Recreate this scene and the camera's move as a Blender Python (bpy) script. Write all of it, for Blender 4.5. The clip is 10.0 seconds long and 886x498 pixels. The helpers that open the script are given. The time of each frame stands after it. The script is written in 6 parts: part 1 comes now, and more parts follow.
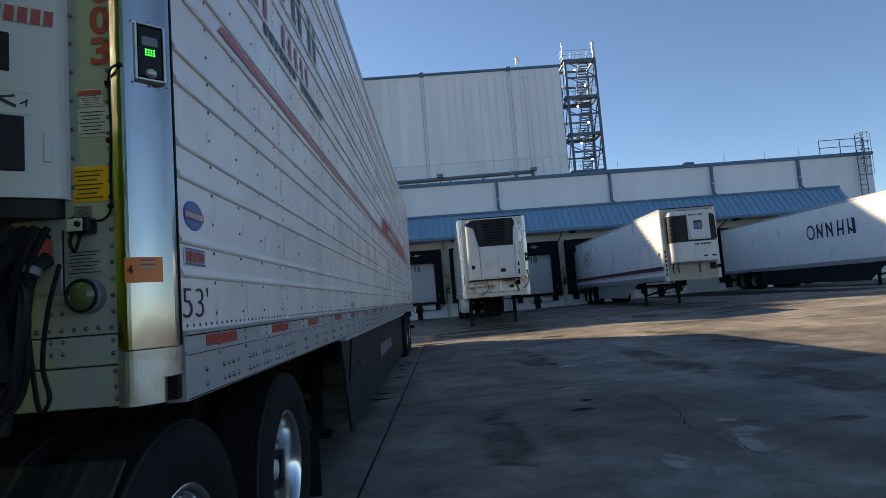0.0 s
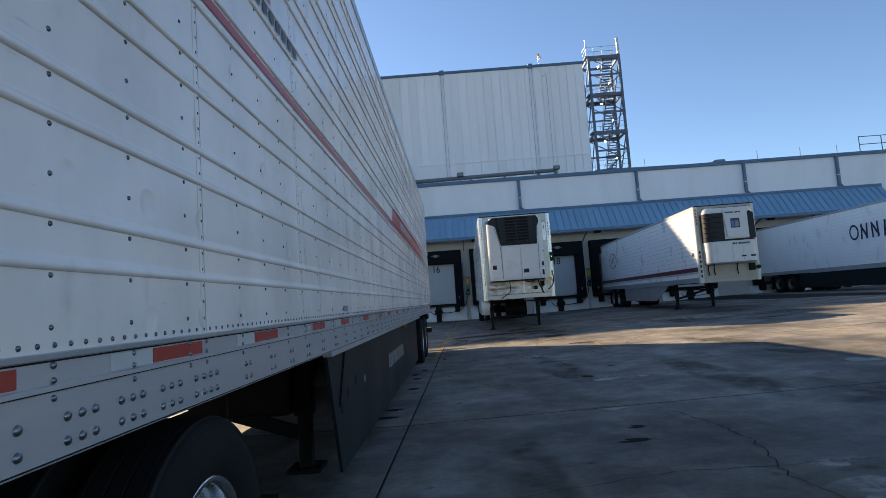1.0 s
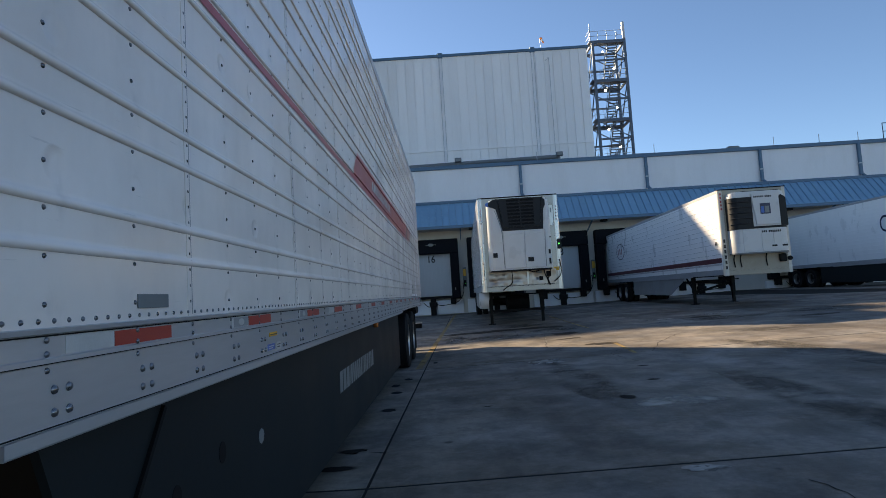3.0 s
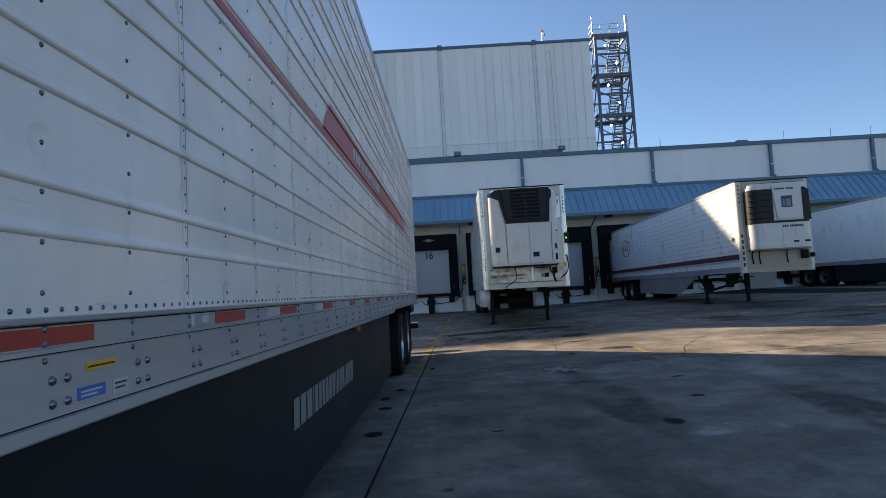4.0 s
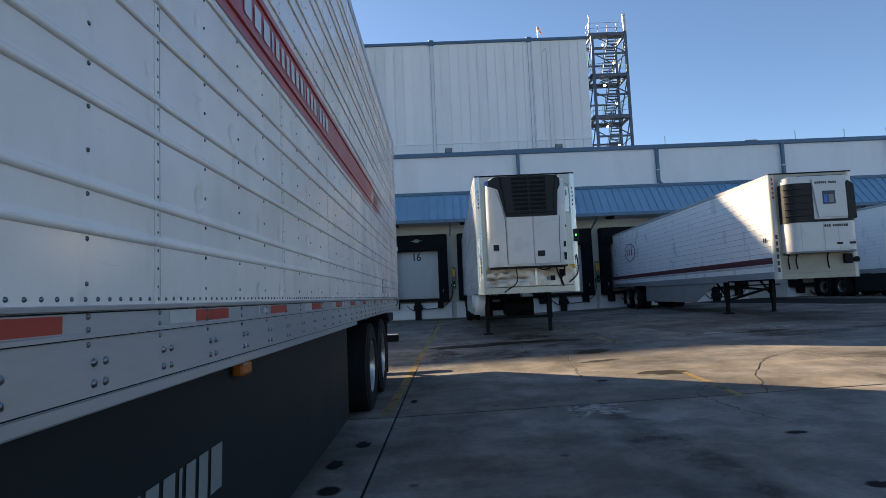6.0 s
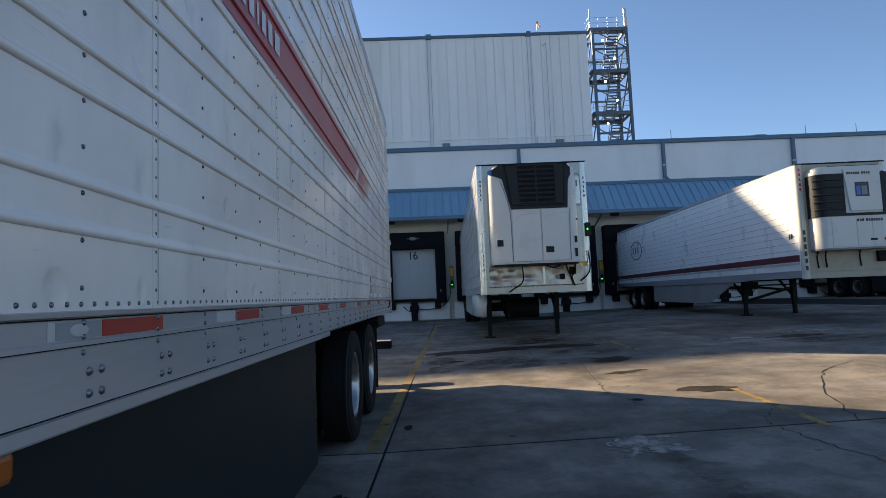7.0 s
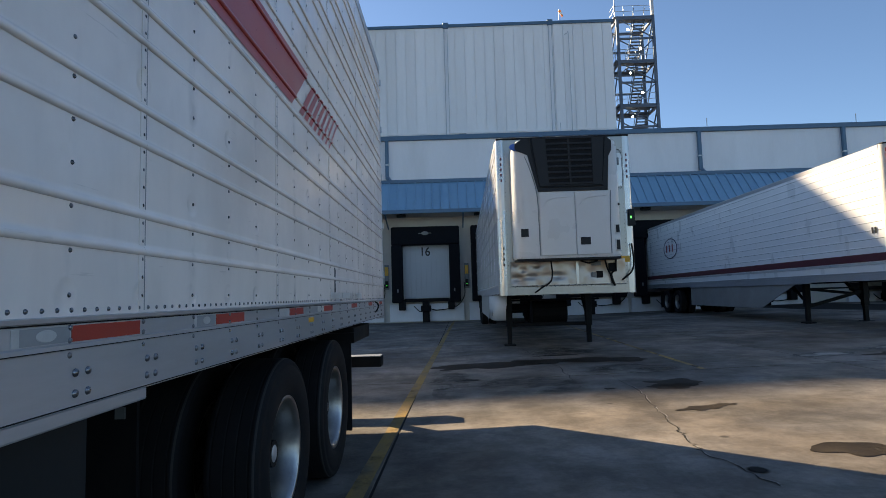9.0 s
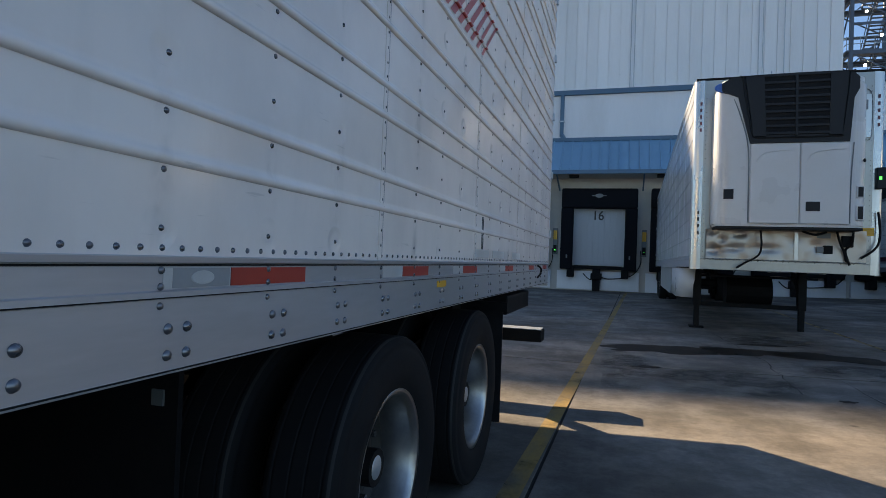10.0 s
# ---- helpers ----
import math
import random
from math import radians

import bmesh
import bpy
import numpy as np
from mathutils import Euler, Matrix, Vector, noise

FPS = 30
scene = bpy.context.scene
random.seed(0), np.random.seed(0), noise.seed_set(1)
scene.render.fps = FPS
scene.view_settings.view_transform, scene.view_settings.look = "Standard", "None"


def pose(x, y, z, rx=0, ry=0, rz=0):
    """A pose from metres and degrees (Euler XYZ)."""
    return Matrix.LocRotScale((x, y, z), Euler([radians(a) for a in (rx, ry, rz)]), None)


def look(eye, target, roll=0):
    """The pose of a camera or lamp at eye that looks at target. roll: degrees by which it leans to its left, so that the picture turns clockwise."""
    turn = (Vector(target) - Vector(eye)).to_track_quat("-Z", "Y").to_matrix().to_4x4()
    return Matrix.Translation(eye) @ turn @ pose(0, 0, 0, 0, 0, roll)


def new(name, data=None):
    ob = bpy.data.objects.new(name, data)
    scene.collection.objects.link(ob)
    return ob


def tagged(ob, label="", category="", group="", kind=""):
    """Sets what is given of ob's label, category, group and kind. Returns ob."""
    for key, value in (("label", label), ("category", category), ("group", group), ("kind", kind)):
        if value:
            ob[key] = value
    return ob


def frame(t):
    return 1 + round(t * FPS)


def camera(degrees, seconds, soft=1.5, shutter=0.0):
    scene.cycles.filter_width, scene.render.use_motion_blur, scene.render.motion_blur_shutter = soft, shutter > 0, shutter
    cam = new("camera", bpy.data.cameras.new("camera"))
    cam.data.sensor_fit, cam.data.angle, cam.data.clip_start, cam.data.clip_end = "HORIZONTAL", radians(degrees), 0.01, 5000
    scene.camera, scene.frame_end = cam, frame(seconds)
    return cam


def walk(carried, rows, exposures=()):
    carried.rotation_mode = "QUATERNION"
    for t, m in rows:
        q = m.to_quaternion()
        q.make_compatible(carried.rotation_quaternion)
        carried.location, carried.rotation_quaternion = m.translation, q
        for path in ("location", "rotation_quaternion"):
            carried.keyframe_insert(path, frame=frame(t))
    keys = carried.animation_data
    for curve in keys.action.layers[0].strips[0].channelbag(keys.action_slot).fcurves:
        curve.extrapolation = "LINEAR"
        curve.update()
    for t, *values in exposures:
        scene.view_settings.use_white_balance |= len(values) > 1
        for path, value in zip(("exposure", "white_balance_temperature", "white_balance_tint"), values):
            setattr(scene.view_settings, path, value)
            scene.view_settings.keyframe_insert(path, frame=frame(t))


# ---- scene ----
cam = camera(74.55, 10.0, 0.5)
PATH = [
    (0, look((0.683, -1.579, 1.202), (0.865, 8.382, 2.065), -4.39)),
    (0.5, look((0.696, -1.048, 1.213), (0.690, 8.913, 2.093), -4.14)),
    (1, look((0.710, -0.514, 1.210), (0.549, 9.442, 2.124), -4.06)),
    (1.5, look((0.755, 0.001, 1.205), (0.645, 9.960, 2.107), -3.82)),
    (2, look((0.759, 0.574, 1.210), (0.580, 10.534, 2.089), -3.78)),
    (2.5, look((0.771, 1.141, 1.200), (0.628, 11.106, 2.025), -3.59)),
    (4, look((0.732, 2.959, 1.177), (0.635, 12.931, 1.914), -3.16)),
    (4.5, look((0.756, 3.533, 1.172), (0.710, 13.504, 1.940), -2.92)),
    (5, look((0.703, 4.100, 1.176), (0.674, 14.071, 1.942), -3.00)),
    (5.5, look((0.721, 4.760, 1.156), (0.755, 14.726, 1.977), -2.65)),
    (7, look((0.675, 6.686, 1.171), (0.828, 16.651, 1.984), -2.32)),
    (7.5, look((0.723, 7.274, 1.174), (0.865, 17.237, 2.022), -2.13)),
    (8, look((0.772, 7.771, 1.181), (0.881, 17.735, 2.022), -2.26)),
    (8.5, look((0.795, 8.345, 1.185), (0.772, 18.308, 2.046), -1.99)),
    (9, look((0.780, 8.865, 1.192), (0.655, 18.832, 1.996), -1.58)),
    (9.5, look((0.751, 9.389, 1.187), (-0.167, 19.331, 1.747), -0.38)),
    (10, look((0.689, 9.875, 1.184), (-2.274, 19.425, 1.341), 2.13)),
]
walk(cam, PATH, [(0, 1.7, 7980, 9), (0.6, 1.92, 7980, 9), (1.2, 2.03, 7980, 9), (2, 1.99, 7980, 9), (2.6, 1.9, 7980, 9), (4, 1.88, 7980, 9),
                (5.5, 1.97, 7980, 9), (7.2, 1.88, 7980, 9), (9, 1.88, 7980, 9), (10, 1.95, 7980, 9)])


# ---- light ----
SUN_DIR = Vector((-1.6, 1.52, 1.0)).normalized()
world = bpy.data.worlds.new("sky")
scene.world = world
world.use_nodes = True
wn = world.node_tree
sky = wn.nodes.new("ShaderNodeTexSky")
sky.sky_type, sky.sun_disc = "NISHITA", False
sky.sun_elevation = math.asin(SUN_DIR.z)
sky.sun_rotation = math.atan2(SUN_DIR.x, SUN_DIR.y)
sky.altitude = 2000
sky.air_density, sky.dust_density, sky.ozone_density = 1.0, 0.8, 5.5
wn.links.new(sky.outputs[0], wn.nodes["Background"].inputs[0])
wn.nodes["Background"].inputs[1].default_value = 0.06
sun = new("sun", bpy.data.lights.new("sun", "SUN"))
sun.data.energy, sun.data.angle, sun.data.color = 3.2, radians(0.5), (1, 0.87, 0.7)
sun.matrix_world = look(SUN_DIR * 50, (0, 0, 0))

# ---- materials ----
def mat(name, col, rough=0.6, metal=0.0, vary=0.12, scale=3.0, fine=60.0, bump=0.1, dirt=None, dirt_amt=0.0,
        dirt_scale=1.2, dist=0.004, stretch=(1, 1, 1), rvar=0.1, island=0.0, coat=0.0, spec=0.5):
    """Principled surface with variation at two scales, optional dirt patches and a fine relief, in world-size object coordinates."""
    m = bpy.data.materials.new(name)
    m.use_nodes = True
    n, l = m.node_tree.nodes, m.node_tree.links
    b = n["Principled BSDF"]
    tc = n.new("ShaderNodeTexCoord")
    mp = n.new("ShaderNodeMapping")
    mp.inputs["Scale"].default_value = stretch
    geo = n.new("ShaderNodeNewGeometry")
    l.new(geo.outputs["Position"], mp.inputs["Vector"])
    big = n.new("ShaderNodeTexNoise")
    big.inputs["Scale"].default_value, big.inputs["Detail"].default_value = scale, 6
    small = n.new("ShaderNodeTexNoise")
    small.inputs["Scale"].default_value, small.inputs["Detail"].default_value = fine, 4
    for t in (big, small):
        l.new(mp.outputs[0], t.inputs["Vector"])
    mixn = n.new("ShaderNodeMath")
    mixn.operation = "MULTIPLY_ADD"
    l.new(small.outputs["Fac"], mixn.inputs[0])
    mixn.inputs[1].default_value = 0.4
    l.new(big.outputs["Fac"], mixn.inputs[2])
    ramp = n.new("ShaderNodeMapRange")
    ramp.inputs["From Min"].default_value, ramp.inputs["From Max"].default_value = 0.4, 1.0
    ramp.inputs["To Min"].default_value, ramp.inputs["To Max"].default_value = 1 - vary, 1 + vary
    l.new(mixn.outputs[0], ramp.inputs["Value"])
    val = ramp.outputs[0]
    if island:
        oi = n.new("ShaderNodeObjectInfo")
        mr = n.new("ShaderNodeMapRange")
        mr.inputs["To Min"].default_value, mr.inputs["To Max"].default_value = 1 - island, 1 + island
        l.new(oi.outputs["Random"], mr.inputs["Value"])
        mm = n.new("ShaderNodeMath")
        mm.operation = "MULTIPLY"
        l.new(val, mm.inputs[0])
        l.new(mr.outputs[0], mm.inputs[1])
        val = mm.outputs[0]
    hsv = n.new("ShaderNodeHueSaturation")
    hsv.inputs["Color"].default_value = (*col, 1)
    l.new(val, hsv.inputs["Value"])
    out = hsv.outputs[0]
    if dirt:
        dn = n.new("ShaderNodeTexNoise")
        dn.inputs["Scale"].default_value, dn.inputs["Detail"].default_value, dn.inputs["Roughness"].default_value = dirt_scale, 9, 0.65
        l.new(mp.outputs[0], dn.inputs["Vector"])
        dr = n.new("ShaderNodeMapRange")
        dr.inputs["From Min"].default_value, dr.inputs["From Max"].default_value = 0.48, 0.72
        dr.inputs["To Max"].default_value = dirt_amt
        l.new(dn.outputs["Fac"], dr.inputs["Value"])
        mx = n.new("ShaderNodeMix")
        mx.data_type = "RGBA"
        mx.inputs[7].default_value = (*dirt, 1)
        l.new(dr.outputs[0], mx.inputs[0])
        l.new(out, mx.inputs[6])
        out = mx.outputs[2]
    l.new(out, b.inputs["Base Color"])
    rr = n.new("ShaderNodeMapRange")
    rr.inputs["To Min"].default_value, rr.inputs["To Max"].default_value = max(0.02, rough - rvar), min(1, rough + rvar)
    l.new(big.outputs["Fac"], rr.inputs["Value"])
    l.new(rr.outputs[0], b.inputs["Roughness"])
    b.inputs["Metallic"].default_value = metal
    b.inputs["Coat Weight"].default_value = coat
    b.inputs["Specular IOR Level"].default_value = spec
    if bump:
        bp = n.new("ShaderNodeBump")
        bp.inputs["Strength"].default_value, bp.inputs["Distance"].default_value = bump, dist
        l.new(mixn.outputs[0], bp.inputs["Height"])
        l.new(bp.outputs[0], b.inputs["Normal"])
    return m


def glow(name, col, power):
    m = bpy.data.materials.new(name)
    m.use_nodes = True
    b = m.node_tree.nodes["Principled BSDF"]
    b.inputs["Base Color"].default_value = (*col, 1)
    b.inputs["Emission Color"].default_value = (*col, 1)
    b.inputs["Emission Strength"].default_value = power
    return m


SIDE = mat("white_trailer_paint", (0.62, 0.62, 0.635), 0.17, 0.0, 0.04, 2.6, 14, 0.3, (0.44, 0.44, 0.45), 0.3, 1.6, 0.012, (1, 0.8, 0.6), 0.07, 0.03)
WHITE = mat("white_fibreglass", (0.57, 0.565, 0.56), 0.3, 0.0, 0.04, 1.5, 40, 0.06, (0.5, 0.47, 0.42), 0.25, 2.0)
RAIL = mat("brushed_aluminium_rail", (0.445, 0.455, 0.475), 0.36, 0.45, 0.1, 3, 90, 0.14, (0.27, 0.27, 0.265), 0.45, 2.5, 0.002, (1, 0.15, 1))
ALU = mat("polished_aluminium", (0.42, 0.42, 0.415), 0.15, 1.0, 0.12, 4, 9, 0.35, (0.2, 0.19, 0.18), 0.5, 5, 0.012, (1, 1, 0.25), 0.1)
NOSEALU = mat("scuffed_bright_metal", (0.35, 0.335, 0.31), 0.33, 0.85, 0.12, 3, 12, 0.4, (0.3, 0.28, 0.25), 0.5, 3, 0.008, (1, 1, 0.4), 0.12)
WHEELALU = mat("dull_wheel_aluminium", (0.42, 0.41, 0.4), 0.32, 0.95, 0.1, 6, 80, 0.1, (0.15, 0.14, 0.13), 0.6, 6)
STEEL_RIVET = mat("rivet_steel", (0.16, 0.165, 0.18), 0.27, 0.85, 0.1, 20, 90, 0.05)
BRIGHTALU = mat("bright_wheel_aluminium", (0.75, 0.75, 0.74), 0.16, 1.0, 0.08, 6, 60, 0.06, (0.3, 0.29, 0.27), 0.4, 6)
BOLT = mat("domed_bolt_steel", (0.2, 0.205, 0.22), 0.28, 0.85, 0.12, 20, 90, 0.05)
GALV = mat("galvanised_steel", (0.5, 0.52, 0.54), 0.45, 0.8, 0.1, 3, 60, 0.08)
BLACK = mat("black_painted_steel", (0.006, 0.006, 0.007), 0.6, 0.0, 0.3, 4, 60, 0.15, (0.02, 0.018, 0.016), 0.5, 2.0, spec=0.15)
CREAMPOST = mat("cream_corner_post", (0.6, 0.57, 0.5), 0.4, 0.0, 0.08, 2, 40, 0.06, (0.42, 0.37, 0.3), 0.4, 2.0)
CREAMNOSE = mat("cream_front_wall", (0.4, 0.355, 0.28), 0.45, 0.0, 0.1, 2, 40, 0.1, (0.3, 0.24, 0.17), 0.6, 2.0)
DOCKSIDE = mat("white_docked_trailer_paint", (0.9, 0.89, 0.87), 0.3, 0.0, 0.03, 2, 20, 0.1, (0.78, 0.77, 0.74), 0.2, 1.2, 0.006, (1, 1, 0.5))
SLAT = mat("grey_plastic_slat", (0.007, 0.008, 0.01), 0.5, 0.0, 0.1, 5, 80, 0.05)
DISC = mat("brown_black_wheel_centre", (0.03, 0.027, 0.024), 0.6, 0.3, 0.3, 8, 60, 0.2, (0.06, 0.045, 0.03), 0.6, 6)
CHARCOAL = mat("charcoal_plastic", (0.015, 0.0165, 0.019), 0.5, 0.0, 0.12, 5, 80, 0.06, spec=0.25)
PLASTIC = mat("black_plastic", (0.008, 0.009, 0.011), 0.45, 0.0, 0.15, 5, 80, 0.08, spec=0.25)
SKIRT = mat("dark_grey_skirt_panel", (0.012, 0.017, 0.0195), 0.5, 0.0, 0.12, 1.5, 40, 0.08, (0.018, 0.02, 0.02), 0.4, 1.0, spec=0.15)
SKIRT_LIGHT = mat("grey_skirt_panel", (0.3, 0.3, 0.29), 0.55, 0.0, 0.15, 1.2, 30, 0.1, (0.2, 0.19, 0.17), 0.6, 1.0)
SCUFFRUBBER = mat("scuffed_tyre_shoulder", (0.017, 0.0165, 0.016), 0.75, 0.0, 0.3, 9, 80, 0.2, (0.012, 0.012, 0.012), 0.6, 6.0)
RUBBER = mat("tyre_rubber", (0.01, 0.01, 0.011), 0.75, 0.0, 0.2, 8, 90, 0.2, (0.022, 0.021, 0.02), 0.4, 5.0, spec=0.15)
SEAL = mat("dock_seal_foam", (0.007, 0.008, 0.011), 0.85, 0.0, 0.2, 3, 50, 0.3, spec=0.15)
SCUFFED = mat("scratched_black_plate", (0.012, 0.012, 0.013), 0.5, 0.0, 0.3, 4, 60, 0.2, (0.07, 0.07, 0.07), 0.8, 3.0, 0.004, (9, 0.8, 0.8), spec=0.3)
RED = mat("red_vinyl", (0.42, 0.04, 0.032), 0.35, 0.0, 0.08, 3, 50, 0.04)
TAPE_RED = mat("red_reflective_tape", (0.38, 0.035, 0.02), 0.45, 0.0, 0.1, 6, 200, 0.1)
TAPE_WHITE = mat("silver_reflective_tape", (0.5, 0.5, 0.49), 0.35, 0.0, 0.12, 6, 200, 0.1, (0.3, 0.3, 0.3), 0.5, 4)
MAROON = mat("maroon_stripe", (0.12, 0.02, 0.03), 0.4, 0.0, 0.08, 3, 50, 0.04)
NAVY = mat("navy_lettering", (0.012, 0.02, 0.06), 0.4, 0.0, 0.1, 4, 50, 0.03)
INK = mat("black_lettering", (0.015, 0.015, 0.018), 0.4, 0.0, 0.1, 4, 50, 0.03)
REDINK = mat("red_lettering", (0.38, 0.06, 0.05), 0.4, 0.0, 0.1, 4, 50, 0.03)
LIGHTINK = mat("pale_lettering", (0.19, 0.2, 0.2), 0.5, 0.0, 0.1, 4, 50, 0.03)
YELLOW_LABEL = mat("yellow_label", (0.75, 0.38, 0.02), 0.4, 0.0, 0.08, 5, 80, 0.03)
ORANGE_LABEL = mat("orange_label", (0.75, 0.2, 0.03), 0.4, 0.0, 0.08, 5, 80, 0.03)
BLUE_LABEL = mat("blue_label", (0.03, 0.12, 0.42), 0.35, 0.0, 0.1, 5, 80, 0.03)
AMBER = mat("amber_lens", (0.34, 0.085, 0.012), 0.2, 0.0, 0.05, 6, 60, 0.02)

def noise(n, l, vec, scale, detail, lo, hi, a, b, rough=0.6):
    """Noise on vec, its range lo to hi mapped to a to b."""
    t = n.new("ShaderNodeTexNoise")
    t.inputs["Scale"].default_value, t.inputs["Detail"].default_value, t.inputs["Roughness"].default_value = scale, detail, rough
    l.new(vec, t.inputs["Vector"])
    r = n.new("ShaderNodeMapRange")
    r.interpolation_type = "SMOOTHSTEP"
    for k, v in zip(("From Min", "From Max", "To Min", "To Max"), (lo, hi, a, b)):
        r.inputs[k].default_value = v
    l.new(t.outputs["Fac"], r.inputs["Value"])
    return r.outputs[0]


def calc(n, l, op, a, b):
    m = n.new("ShaderNodeMath")
    m.operation = op
    for k, v in enumerate((a, b)):
        if isinstance(v, (int, float)):
            m.inputs[k].default_value = v
        else:
            l.new(v, m.inputs[k])
    return m.outputs[0]


def moved(n, l, vec, scale, shift=(0, 0, 0)):
    m = n.new("ShaderNodeMapping")
    m.inputs["Scale"].default_value = scale
    m.inputs["Location"].default_value = shift
    l.new(vec, m.inputs["Vector"])
    return m.outputs[0]


def yard_concrete():
    """Old yard concrete: slabs of slightly different tone, clouds, rubber smears along the bays, drip spots, pitting."""
    m = bpy.data.materials.new("worn_concrete")
    m.use_nodes = True
    n, l = m.node_tree.nodes, m.node_tree.links
    b = n["Principled BSDF"]
    pos = n.new("ShaderNodeNewGeometry").outputs["Position"]
    slab = n.new("ShaderNodeMapRange")
    slab.inputs["To Min"].default_value, slab.inputs["To Max"].default_value = 0.86, 1.12
    l.new(n.new("ShaderNodeObjectInfo").outputs["Random"], slab.inputs["Value"])
    v = slab.outputs[0]
    for f in (noise(n, l, pos, 0.42, 7, 0.36, 0.66, 0.62, 1.22), noise(n, l, moved(n, l, pos, (1, 1, 1), (7, 3, 0)), 1.9, 8, 0.38, 0.64, 0.72, 1.2, 0.7),
              noise(n, l, moved(n, l, pos, (3.2, 0.22, 1)), 1.0, 6, 0.46, 0.7, 1.02, 0.86), noise(n, l, moved(n, l, pos, (0.3, 2.6, 1), (2, 9, 0)), 1.0, 6, 0.5, 0.72, 1.0, 0.95),
              noise(n, l, pos, 22, 5, 0.3, 0.7, 0.92, 1.07), noise(n, l, pos, 140, 3, 0.3, 0.7, 0.93, 1.07)):
        v = calc(n, l, "MULTIPLY", v, f)
    # scattered dark drips
    vor = n.new("ShaderNodeTexVoronoi")
    vor.inputs["Scale"].default_value = 1.7
    l.new(pos, vor.inputs["Vector"])
    spot = n.new("ShaderNodeMapRange")
    spot.interpolation_type = "SMOOTHSTEP"
    for k, x in zip(("From Min", "From Max", "To Min", "To Max"), (0.03, 0.085, 0.4, 1.0)):
        spot.inputs[k].default_value = x
    l.new(vor.outputs["Distance"], spot.inputs["Value"])
    keep = noise(n, l, pos, 0.9, 3, 0.5, 0.56, 1.0, 0.0)
    v = calc(n, l, "MULTIPLY", v, calc(n, l, "MAXIMUM", spot.outputs[0], keep))
    hsv = n.new("ShaderNodeHueSaturation")
    hsv.inputs["Color"].default_value = (0.204, 0.179, 0.154, 1)
    l.new(v, hsv.inputs["Value"])
    l.new(noise(n, l, moved(n, l, pos, (1, 1, 1), (4, 4, 0)), 0.8, 4, 0.35, 0.65, 0.75, 1.2), hsv.inputs["Saturation"])
    l.new(hsv.outputs[0], b.inputs["Base Color"])
    l.new(noise(n, l, pos, 0.7, 6, 0.3, 0.7, 0.55, 0.85), b.inputs["Roughness"])
    b.inputs["Specular IOR Level"].default_value = 0.15
    bp = n.new("ShaderNodeBump")
    bp.inputs["Strength"].default_value, bp.inputs["Distance"].default_value = 0.3, 0.005
    h = calc(n, l, "ADD", noise(n, l, pos, 45, 6, 0.2, 0.8, 0, 0.7), noise(n, l, pos, 4, 4, 0.2, 0.8, 0, 1.6))
    l.new(h, bp.inputs["Height"])
    l.new(bp.outputs[0], b.inputs["Normal"])
    return m


